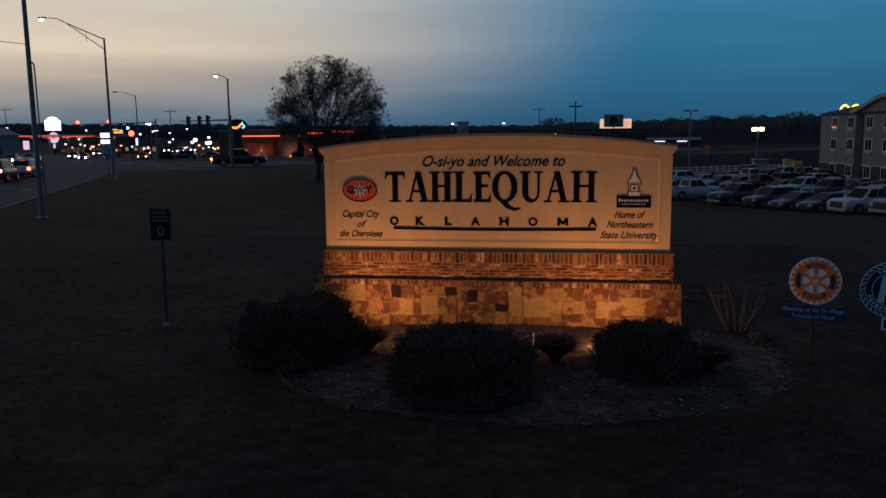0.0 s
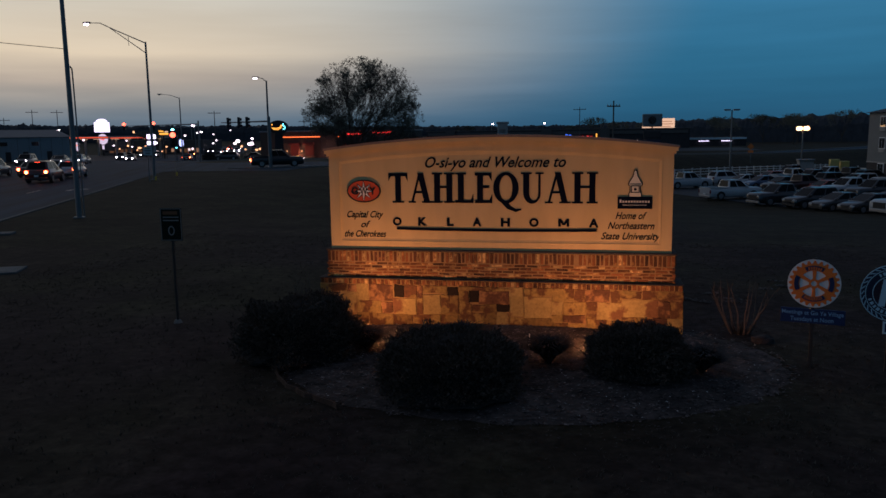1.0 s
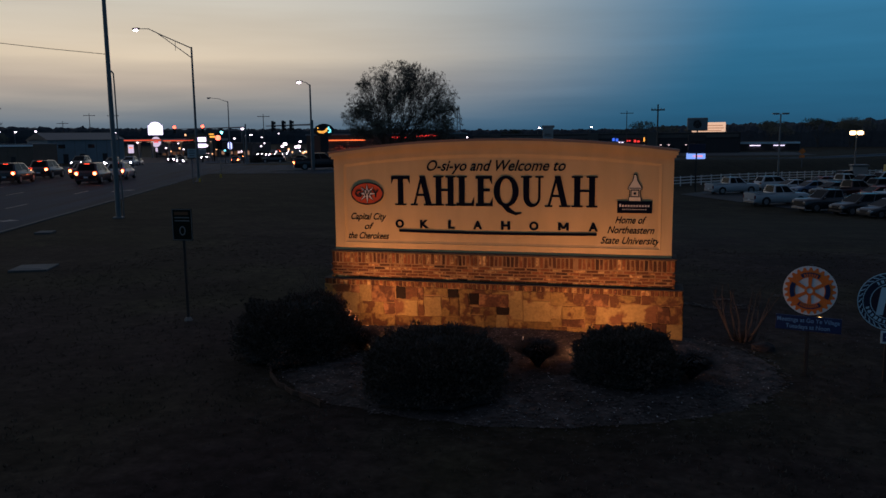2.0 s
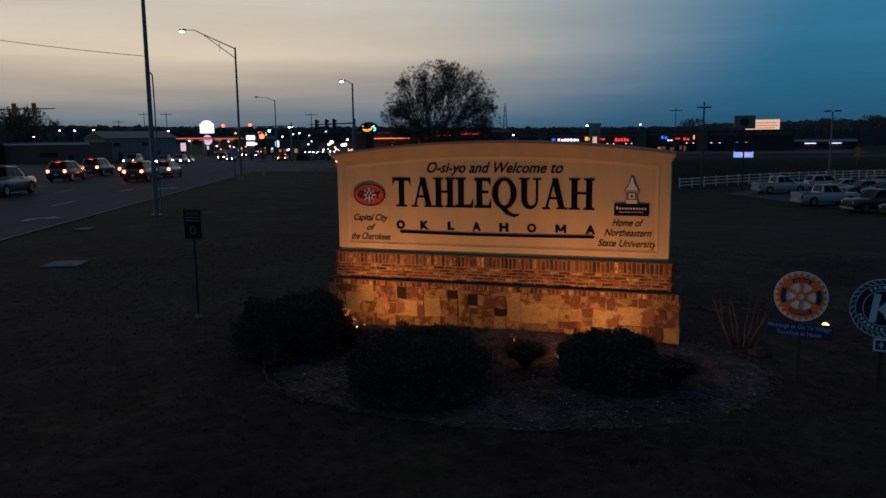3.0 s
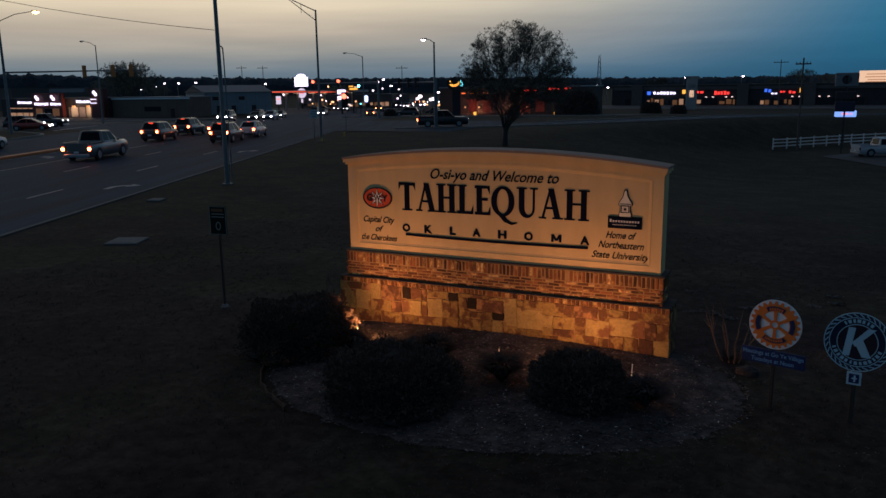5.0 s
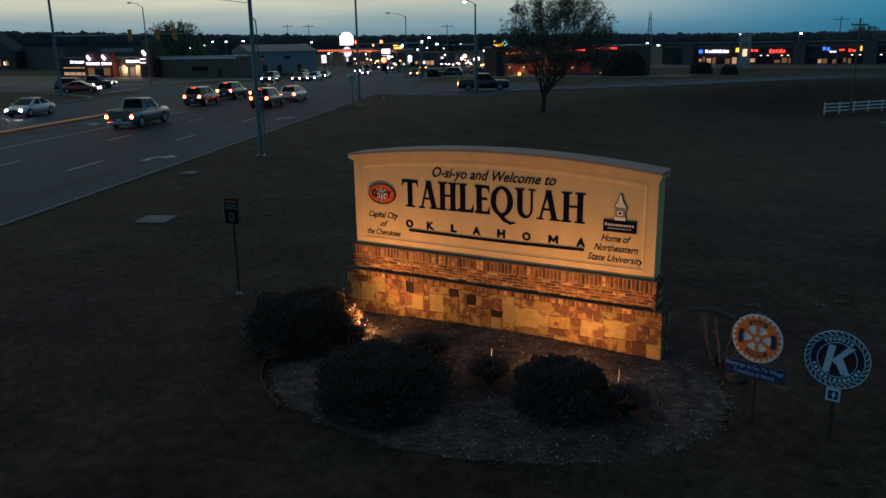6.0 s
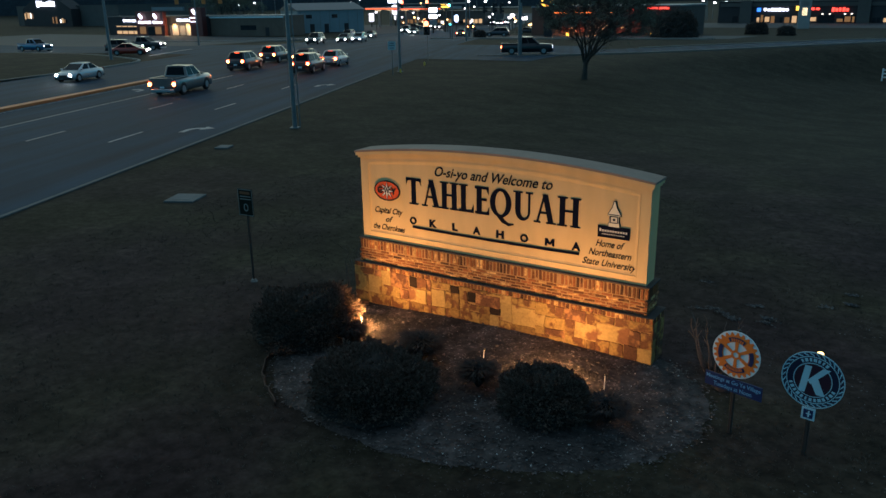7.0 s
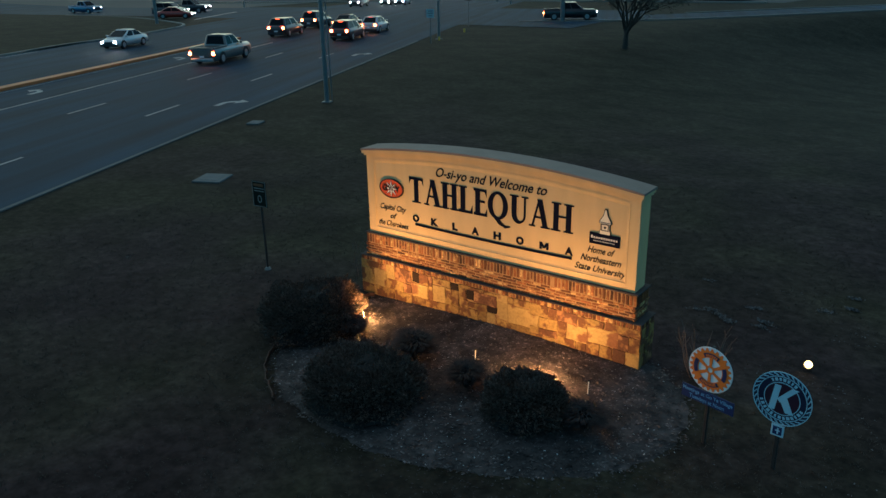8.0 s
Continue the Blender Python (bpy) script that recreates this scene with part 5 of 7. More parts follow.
# ---- vehicles ----
M_TYRE = mat("tyre_rubber", (.018, .018, .019), .85, var=.2, scale=8, fine=60, bump=.1)
M_RIM = mat("alloy_rim", (.42, .42, .43), .35, .8, var=.1, scale=6, fine=40, bump=.02)
M_CARGLASS = mat("tinted_glass", (.006, .008, .010), .10, var=.1, scale=2, fine=10, bump=0, spec=.10)
M_TRIM = mat("black_trim", (.02, .02, .021), .6, var=.15, scale=6, fine=40, bump=.05)
M_HEAD_ON = glow("headlight_glow", (1.0, .90, .70), 75)
M_HEAD_OFF = mat("headlight_lens", (.45, .46, .47), .15, var=.05, scale=4, fine=30, bump=0)
M_TAIL_ON = glow("tail_light_glow", (1.0, .07, .012), 3)
M_BRAKE_ON = glow("brake_light_glow", (1.0, .24, .045), 20)
M_TAIL_OFF = mat("tail_light_lens", (.16, .012, .010), .2, var=.05, scale=4, fine=30, bump=0)
PAINTS = {}


def paint(name, col, metal=.3):
    if name not in PAINTS:
        PAINTS[name] = mat(name + "_car_paint", col, .28, metal, var=.06, scale=1.5, fine=40, bump=.01)
        shell = PAINTS[name].node_tree.nodes["Principled BSDF"]
        shell.inputs["Coat Weight"].default_value, shell.inputs["Coat Roughness"].default_value = .7, .06
    return PAINTS[name]


SILVER, WHITE_P = paint("silver", (.50, .51, .52), .3), paint("white", (.44, .46, .48), .0)
BLACK_P, RED_P = paint("black", (.016, .017, .020), .2), paint("red", (.33, .035, .02), .2)
GREY_P, BLUE_P = paint("grey", (.040, .044, .05), .3), paint("blue", (.05, .11, .20), .3)
MAROON_P, TAN_P = paint("maroon", (.050, .014, .014), .3), paint("tan", (.24, .215, .17), .3)

KINDS = {  # length, width, height, wheel radius, belt height, bonnet height
    "sedan": (4.65, 1.82, 1.45, .33, .92, .86), "suv": (4.70, 1.90, 1.72, .37, 1.05, 1.02),
    "hatchback": (4.35, 1.80, 1.52, .33, .95, .90), "pickup": (5.80, 2.00, 1.90, .40, 1.16, 1.14)}


def loft(bm, stations):
    """A body skinned over cross sections: x, low z, high z, half width."""
    rows = []
    for x, zl, zh, w in stations:
        h = zh - zl
        half = [(.80 * w, zl), (.97 * w, zl + .12 * h), (w, zl + .45 * h), (.985 * w, zl + .70 * h), (.93 * w, zl + .93 * h), (.80 * w, zh)]
        rows.append([bm.verts.new((x, y, z)) for y, z in half] + [bm.verts.new((x, -y, z)) for y, z in half[::-1]])
    n = len(rows[0])
    for a, b in zip(rows, rows[1:]):
        for k in range(n):
            bm.faces.new((a[k], b[k], b[(k + 1) % n], a[(k + 1) % n]))
    bm.faces.new(rows[0])
    bm.faces.new(rows[-1][::-1])


def vehicle(kind, colour, x, y, turn, label, lights="", z=None):
    """lights: any of h (head), t (tail), b (brake)."""
    L, W, H, R, belt, hood = KINDS[kind]
    w, f, b, lo = W / 2, L / 2, -L / 2, R * .62
    t = thing("pickup_truck" if kind == "pickup" else "car", pose(x, y, (land(x, y) + .04 if z is None else z), 0, 0, turn), label,
              "pickup truck" if kind == "pickup" else "car", "vehicles")
    bm = bmesh.new()
    if kind == "pickup":
        cab0, cab1 = -.90, 1.25
        loft(bm, [(b, lo + .05, belt - .02, w * .95), (b + .12, lo, belt, w), (cab0 - .05, lo, belt, w), (cab1, lo, belt, w), (f - .35, lo, hood, w * .97), (f - .05, lo + .05, hood - .12, w * .92), (f, lo + .1, hood - .30, w * .88)])
        base, roof = (cab0, cab1 + .20), (cab0 + .18, cab1 - .68)
    else:
        tail = belt + (.0 if kind == "sedan" else .02)
        loft(bm, [(b, lo + .12, tail - .12, w * .86), (b + .10, lo + .02, tail - .03, w * .94), (b + .55, lo, tail, w), (0, lo, belt, w), (f - 1.25, lo, belt, w), (f - .55, lo, hood - .06, w * .97), (f - .12, lo + .04, hood - .17, w * .90), (f, lo + .10, hood - .34, w * .80)])
        base = {"sedan": (b + .50, f - .95), "suv": (b + .12, f - 1.12), "hatchback": (b + .12, f - .95)}[kind]
        roof = {"sedan": (b + 1.55, f - 2.10), "suv": (b + .55, f - 2.05), "hatchback": (b + .85, f - 2.10)}[kind]
    body = part("body", bm, colour, t, smooth=True)
    # cabin
    bm = bmesh.new()
    wb, wt = w * .91, w * .72
    zb, zt = belt - .04, H
    lowr = [Vector(p) for p in ((base[0], -wb, zb), (base[1], -wb, zb), (base[1], wb, zb), (base[0], wb, zb))]
    topr = [Vector(p) for p in ((roof[0], -wt, zt - .03), (roof[1], -wt, zt - .03), (roof[1], wt, zt - .03), (roof[0], wt, zt - .03))]
    crown = [Vector((p.x * .96 + (roof[0] + roof[1]) * .02, p.y * .86, zt)) for p in topr]
    vr = [[bm.verts.new(p) for p in q] for q in (lowr, topr, crown)]
    for a, c in zip(vr, vr[1:]):
        for k in range(4):
            bm.faces.new((a[k], a[(k + 1) % 4], c[(k + 1) % 4], c[k]))
    bm.faces.new(vr[2])
    bmesh.ops.bevel(bm, geom=[e for e in bm.edges if max(v.co.z for v in e.verts) > zt - .2], offset=.075, segments=3, affect="EDGES", profile=.5)
    cabin = part("cabin", bm, colour, t, smooth=True)

    def pane(name, q, u0, u1, v0, v1):
        """A window set a little proud of one side of the cabin."""
        a, c2, d, e = q
        pt = lambda u, v: (a.lerp(c2, u)).lerp(e.lerp(d, u), v)
        nrm = (c2 - a).cross(e - a).normalized()
        bm = bmesh.new()
        lo_ = [bm.verts.new(pt(u, v) - nrm * .01) for u, v in ((u0, v0), (u1, v0), (u1, v1), (u0, v1))]
        hi_ = [bm.verts.new(p.co + nrm * .016) for p in lo_]
        bm.faces.new(hi_)
        for k in range(4):
            bm.faces.new((lo_[k], lo_[(k + 1) % 4], hi_[(k + 1) % 4], hi_[k]))
        part(name, bm, M_CARGLASS, cabin)

    sides = [(lowr[k], lowr[(k + 1) % 4], topr[(k + 1) % 4], topr[k]) for k in range(4)]
    pane("windscreen", sides[1], .06, .94, .10, .94)
    pane("rear_window", sides[3], .10, .90, .18, .92)
    cut = .50 if kind != "pickup" else .46
    for s in (0, 2):
        a0, a1, b0, b1 = (.07, cut - .02, cut + .02, .90) if s == 0 else (.10, 1 - cut - .02, 1 - cut + .02, .93)
        pane("side_window", sides[s], a0, a1, .14, .92)
        pane("side_window", sides[s], b0, b1, .14, .92)
    if kind == "pickup":
        bm = bmesh.new()
        box(bm, b + .14, -.98, -w + .16, w - .16, belt - .02, belt + .006)
        part("bed_liner", bm, M_TRIM, t)
        for s in (-1, 1):
            bm = bmesh.new()
            box(bm, b + .05, -.94, s * (w - .09) - .05, s * (w - .09) + .05, belt - .04, belt + .07, .015)
            part("bed_rail", bm, colour, t)
        bm = bmesh.new()
        box(bm, b - .012, b + .06, -w + .22, w - .22, belt - .52, belt + .06, .015)
        part("tailgate", bm, colour, t)
    # wheels
    ax0, ax1 = b + L * .20, f - L * .185
    for wx in (ax0, ax1):
        for s in (-1, 1):
            yo = s * (w + .012)
            bm = bmesh.new()
            ring(bm, R * 1.16, R * 1.16, R * .9, R * .9, s * (w - .03), s * (w + .006), 0, 180, 14, wx, R)
            part("wheel_arch", bm, M_TRIM, t)
            bm = bmesh.new()
            tube(bm, (wx, yo, R), (wx, yo - s * .03, R), R * .90, R, 18)
            tube(bm, (wx, yo - s * .03, R), (wx, yo - s * .22, R), R, R, 18)
            wheel = part("wheel", bm, M_TYRE, t)
            bm = bmesh.new()
            tube(bm, (wx, yo + s * .008, R), (wx, yo - s * .02, R), R * .60, R * .66, 14)
            part("rim", bm, M_RIM, wheel)
    # lamps, bumpers, mirrors
    tailmat = M_BRAKE_ON if set(lights) & set("bt") else M_TAIL_OFF
    headmat = M_HEAD_ON if "h" in lights else M_HEAD_OFF
    hz, tz = hood - .30, (belt - .12 if kind != "pickup" else belt - .26)
    for s in (-1, 1):
        bm = bmesh.new()
        box(bm, f - .22, f - .03, s * w * .68 - .19, s * w * .68 + .19, hz - .075, hz + .075, .03)
        lamp = part("headlight", bm, M_HEAD_OFF, t)
        bm = bmesh.new()
        tube(bm, (f - .06, s * w * .68, hz), (f - .012, s * w * .68, hz), .13, .12, 12)
        part("bulb", bm, headmat, lamp)
        bm = bmesh.new()
        th = .24 if kind == "pickup" else .11
        cy, hw = s * w * (.89 if kind == "pickup" else .74), (.08 if kind == "pickup" else .16)
        box(bm, b - .02, b + .09, cy - hw, cy + hw, tz - th, tz + .11, .03)
        lamp = part("tail_light", bm, M_TAIL_ON if tailmat is not M_TAIL_OFF else M_TAIL_OFF, t)
        if tailmat is not M_TAIL_OFF:
            bm = bmesh.new()
            tube(bm, (b - .045, cy, tz - th * .35), (b, cy, tz - th * .35), .105, .12, 12)
            part("bulb", bm, tailmat, lamp)
        bm = bmesh.new()
        box(bm, base[1] - .42, base[1] - .28, s * (w + .02) - .10, s * (w + .02) + .10, belt, belt + .14, .03)
        part("mirror", bm, colour, t)
    for nm, x0, x1 in (("rear_bumper", b - .06, b + .12), ("front_bumper", f - .16, f + .03)):
        bm = bmesh.new()
        box(bm, x0, x1, -w * .88, w * .88, lo + .02, lo + .24, .04)
        part(nm, bm, M_RIM if kind == "pickup" else M_TRIM, t)
    bm = bmesh.new()
    gw, gl, gh = (.56, .30, .12) if kind == "pickup" else (.42, .16, .06)
    box(bm, f - .08, f + .016, -w * gw, w * gw, hz - gl, hz + gh, .015)
    part("grille", bm, M_TRIM, t)
    bm = bmesh.new()
    box(bm, b - .035, b + .02, -.16, .16, lo + .30, lo + .42)
    part("plate", bm, M_SIGNWHITE, t)
    if "b" in lights and kind != "sedan":
        bm = bmesh.new()
        box(bm, roof[0] - .05, roof[0] + .02, -.20, .20, H - .095, H - .055)
        part("brake_strip", bm, M_TAIL_ON, t)
    return t


AWAY, BACK = 113.1, -66.9


def on_road(kind, colour, s, l, turn, label, lights):
    x, y = road_xy(s, l)
    return vehicle(kind, colour, x, y, turn, label, lights)


on_road("suv", BLACK_P, -29.7, 58.4, AWAY, "black sport utility car waiting in the turning lane", "b")
on_road("suv", BLACK_P, -30.2, 67.6, AWAY, "black sport utility car waiting, brake lights on", "b")
on_road("sedan", MAROON_P, -26.2, 66.0, AWAY, "dark red car waiting in the queue, brake lights on", "b")
on_road("suv", MAROON_P, -22.4, 55.4, AWAY, "maroon sport utility car queuing with brake lights on", "b")
on_road("hatchback", WHITE_P, -22.1, 62.6, AWAY, "white hatchback queuing with brake lights on", "b")
on_road("pickup", paint("pewter", (.17, .165, .155), .3), -26.5, 39.5, AWAY, "grey pickup truck on the road with tail lights on", "t")
on_road("sedan", SILVER, -40.2, 48.0, BACK, "silver sedan coming towards the junction with headlights on", "h")
on_road("suv", BLACK_P, -39.3, 108.5, BACK, "dark car waiting across the junction, headlights on", "h")
on_road("sedan", GREY_P, -36.4, 115.0, BACK, "grey car waiting across the junction, headlights on", "h")
on_road("hatchback", WHITE_P, -34.0, 115.0, BACK, "white hatchback waiting across the junction, headlights on", "h")
for s, l, tl, li, k in ((-36.5, 172, BACK, "h", "sedan"), (-40.2, 181, BACK, "h", "suv"), (-36.5, 206, BACK, "h", "hatchback"), (-40.4, 214, BACK, "h", "sedan"), (-36.6, 243, BACK, "h", "suv"),
                        (-40, 262, BACK, "h", "sedan"), (-36.6, 300, BACK, "h", "sedan"), (-22, 150, AWAY, "b", "sedan"), (-26, 196, AWAY, "t", "suv"), (-22, 236, AWAY, "t", "sedan"), (-22, 280, AWAY, "b", "suv")):
    on_road(k, GREY_P if l % 2 else BLACK_P, s, l, tl, "dark car far along the main road with its lights on", li)
vehicle("pickup", BLACK_P, -34.2, 69.6, 28, "black pickup truck on the side road with lights on", "hb")
vehicle("sedan", RED_P, -82.0, 52.8, 38, "red car waiting at the junction, headlights on", "h")
vehicle("suv", BLACK_P, -89.5, 57.5, 30, "black car behind the red car, headlights on", "h")
vehicle("pickup", BLACK_P, -92.5, 63.0, 25, "black pickup waiting beside the dark car, headlights on", "h")
vehicle("pickup", BLUE_P, -116.0, 60.5, 8, "pale blue pickup truck on the cross street, lights on", "h")

# car park in the hollow
PARKED = Vector((.89, .45))
row = Vector((.45, -.89))


def parked(kind, colour, x, y, outward, label):
    a = math.degrees(math.atan2(PARKED.y, PARKED.x)) + (0 if outward else 180)
    vehicle(kind, colour, x, y, a, label, z=land(x, y) + .03)


for kind, colour, x, y, o, lab in (
        ("pickup", WHITE_P, 11.2, 81.0, True, "white pickup truck parked at the end of the row"),
        ("pickup", WHITE_P, 13.9, 66.2, True, "white pickup truck backed into the car park row"),
        ("pickup", GREY_P, 17.2, 60.2, False, "dark grey pickup truck parked facing the lawn"),
        ("suv", BLACK_P, 18.9, 56.6, False, "black car parked facing the lawn"),
        ("sedan", GREY_P, 20.2, 53.4, False, "grey sedan parked facing the lawn"),
        ("sedan", BLACK_P, 21.5, 50.4, False, "black sedan parked facing the lawn"),
        ("pickup", WHITE_P, 23.2, 47.0, False, "white pickup truck parked facing the lawn"),
        ("pickup", TAN_P, 24.8, 43.6, False, "tan pickup truck parked facing the lawn"),
        ("sedan", GREY_P, 26.3, 40.4, False, "grey sedan parked facing the lawn")):
    parked(kind, colour, x, y, o, lab)
r = random.Random(21)
PICK = [("pickup", MAROON_P), ("pickup", WHITE_P), ("suv", BLACK_P), ("sedan", SILVER), ("hatchback", GREY_P), ("sedan", RED_P), ("pickup", GREY_P), ("suv", WHITE_P), ("sedan", BLUE_P)]
NAMES = {MAROON_P: "maroon", WHITE_P: "white", BLACK_P: "black", SILVER: "silver", GREY_P: "grey", RED_P: "red", BLUE_P: "blue"}
for (x0, y0), count, step in (((16.5, 87.0), 10, 3.3), ((23.0, 92.0), 9, 3.4), ((27.0, 101.0), 5, 3.5)):
    for k in range(count):
        kind, colour = PICK[(k * 5 + int(x0)) % len(PICK)]
        p = Vector((x0, y0)) + row * step * k
        parked(kind, colour, p.x, p.y, r.random() < .4, f"{NAMES[colour]} {kind} parked in a row of the car park")

# ---- buildings ----
M_SIDING = mat("grey_siding", (.175, .195, .20), .8, var=.12, scale=1.5, fine=14, bump=.2)
M_ROOFDARK = mat("dark_shingle", (.045, .045, .05), .9, var=.25, scale=2, fine=12, bump=.3)
M_METALBLUE = mat("blue_grey_metal_siding", (.17, .205, .225), .6, .2, var=.12, scale=.8, fine=8, bump=.2)
M_BUFFWALL = mat("buff_wall_stucco", (.10, .09, .082), .85, var=.15, scale=.6, fine=10, bump=.2)
M_DARKWALL = mat("dark_wall_stucco", (.038, .036, .038), .85, var=.2, scale=.6, fine=10, bump=.2)
M_REDWALL = mat("red_panel", (.11, .018, .015), .6, var=.12, scale=.8, fine=10, bump=.1)
M_WINDOW = mat("window_glass", (.02, .025, .03), .1, var=.1, scale=1, fine=5, bump=0)
M_PALE = mat("pale_trim", (.34, .335, .32), .7, var=.1, scale=1.5, fine=20, bump=.1)
G_WHITE = glow("white_sign_glow", (.95, .98, 1.0), 1.6)
G_SIGNDIM = glow("dim_white_sign_glow", (.9, .86, .80), .75)
G_WARM = glow("warm_window_glow", (1.0, .55, .18), .7)
G_RED = glow("red_neon_glow", (1.0, .06, .03), 1.2)
G_ORANGE = glow("orange_neon_glow", (1.0, .20, .03), 1.6)
G_YELLOW = glow("yellow_sign_glow", (1.0, .50, .04), 1.3)
G_BLUE = glow("blue_sign_glow", (.05, .20, .8), 1.0)
G_CREAM = glow("billboard_glow", (1.0, .72, .34), .8)
G_TEAL = glow("teal_sign_glow", (.08, .75, .65), 3)


def shed(name, x0, x1, y0, y1, z0, z1, wall, label, parapet=.3, m=None):
    """A flat-roofed building: wall block, roof slab and parapet."""
    t = thing(name, m or pose(0, 0, 0), label, "building")
    bm = bmesh.new()
    box(bm, x0, x1, y0, y1, z0, z1)
    part("wall", bm, wall, t)
    bm = bmesh.new()
    box(bm, x0 - .15, x1 + .15, y0 - .15, y1 + .15, z1, z1 + parapet, .04)
    part("roof", bm, M_BUFFWALL if wall in (M_DARKWALL, M_BUFFWALL) else M_STEEL, t)
    return t


def slab(t, name, x0, x1, y, z0, z1, material, depth=.14, label=""):
    bm = bmesh.new()
    box(bm, x0, x1, y - depth, y + .02, z0, z1, min(.02, (z1 - z0) * .2))
    return part(name, bm, material, t, label)


def bars(t, name, x0, x1, y, z0, z1, material, count):
    """Sign lettering too far off to read, as a row of plain glowing bars of uneven size."""
    r = random.Random(int(abs(x0) * 10) + count)
    w_, h = (x1 - x0) / count, z1 - z0
    bm = bmesh.new()
    for k in range(count):
        a = x0 + k * w_
        box(bm, a, a + w_ * r.uniform(.62, .86), y - .22, y - .06, z0 + h * r.uniform(0, .16), z1 - h * (0 if k == 0 else r.uniform(.0, .3)))
    return tagged(part(name, bm, material, t), kind="stuff")


def window(t, x, y, z, w_, h, glass=None, unit=False):
    f = slab(t, "window", x - w_ / 2 - .1, x + w_ / 2 + .1, y, z - h / 2 - .1, z + h / 2 + .1, M_SIGNWHITE, .07)
    for k in (-1, 1):
        slab(f, "pane", x + k * w_ / 4 - w_ / 4 + .03, x + k * w_ / 4 + w_ / 4 - .03, y - .05, z - h / 2, z + h / 2, glass or M_WINDOW, .04)
    if unit:
        slab(f, "vent_unit", x - w_ / 2, x + w_ / 2, y - .02, z - h / 2 - .55, z - h / 2 - .12, M_PALE, .10)


G_DIM = [glow("dim_window_glow", (1.0, .50, .16), .09), glow("mid_window_glow", (1.0, .60, .25), .30), glow("bright_window_glow", (1.0, .85, .60), 1.1)]


def lit_row(t, x0, x1, y, z0, z1, seed):
    """A shop front at night: narrow panes, some bright, some dim, some dark."""
    r = random.Random(seed)
    x = x0
    while x < x1 - .5:
        w_ = r.uniform(.6, 1.5)
        k = r.random()
        slab(t, "shop_pane", x, min(x + w_, x1), y, z0 + r.uniform(0, .5), z1 - r.uniform(0, (z1 - z0) * .45), G_DIM[0] if k < .4 else G_DIM[1] if k < .62 else G_DIM[2] if k < .72 else M_WINDOW, .06)
        x += w_ + r.uniform(.1, .6)


# three-storey hotel above the car park: its long side runs along local x
hx, hy = 37.85, 106.3
hotel = thing("hotel", pose(hx, hy, -3.3, 0, 0, -81.5), "three-storey grey hotel with pale window frames and dark roof", "building")
bm = bmesh.new()
box(bm, 0, 46, 0, 16, -1.5, 2.1)
part("lower_wall", bm, M_DARKWALL, hotel)
bm = bmesh.new()
box(bm, 0, 46, 0, 16, 2.1, 8.8)
part("upper_wall", bm, M_SIDING, hotel)
slab(hotel, "band", -.05, 46.05, 0, 2.02, 2.18, M_PALE, .08)
for x0, x1 in ((9.7, 11.4),):
    slab(hotel, "bay", x0, x1, 0, -.5, 9.0, M_DARKWALL, .12)
bm = bmesh.new()
for k, (a, b_, z) in enumerate(((-.5, 46.5, 8.8),)):
    v = [bm.verts.new(p) for p in ((a, -.5, z), (b_, -.5, z), (b_, 16.5, z), (a, 16.5, z), (a + 7, 8, z + 2.3), (b_ - 7, 8, z + 2.3))]
    for q in ((0, 1, 5, 4), (1, 2, 5), (2, 3, 4, 5), (3, 0, 4), (3, 2, 1, 0)):
        bm.faces.new([v[i] for i in q])
part("roof", bm, M_ROOFDARK, hotel)
bm = bmesh.new()
n = 24
arch_z = lambda f: 9.0 + 1.75 * ease(min(f, 1 - f) * 2.3)
pts = [(9.4, 8.7)] + [(9.4 + 17.6 * k / n, arch_z(k / n)) for k in range(n + 1)] + [(27.0, 8.7)]
prism(bm, pts[::-1], -.25, 4.0)
gable = part("arched_gable", bm, M_SIDING, hotel)
bm = bmesh.new()
prev = None
for k in range(n + 1):
    a, zc = 9.2 + 18.0 * k / n, arch_z(k / n)
    cur = [bm.verts.new(p) for p in ((a, -.75, zc - .25), (a, 4.2, zc - .25), (a, 4.2, zc + .22), (a, -.75, zc + .22))]
    if prev:
        for i in range(4):
            bm.faces.new((prev[i], prev[(i + 1) % 4], cur[(i + 1) % 4], cur[i]))
    else:
        bm.faces.new(cur)
    prev = cur
bm.faces.new(prev[::-1])
part("arched_fascia", bm, M_PALE, gable)
for z in (1.25, 4.7, 7.55):
    for x in (4.0, 8.35, 12.9, 17.0, 21.2, 25.4, 29.6, 33.8, 38, 42):
        window(hotel, x, -.0, z, 1.5, 1.35, unit=True)
bm = bmesh.new()
for cx in (-.92, .92):
    ring(bm, .95, 1.35, .62, 1.0, -.12, .12, 0, 180, 14, cx, 0)
box(bm, -.2, .2, -.1, .1, -10.2, .1)
solo("arch_sign", bm, glow("yellow_arch_glow", (1.0, .62, .03), 3), "yellow glowing double arch on a far sign", "sign", m=pose(55.9, 148.7, 6.75, 0, 0, -19))

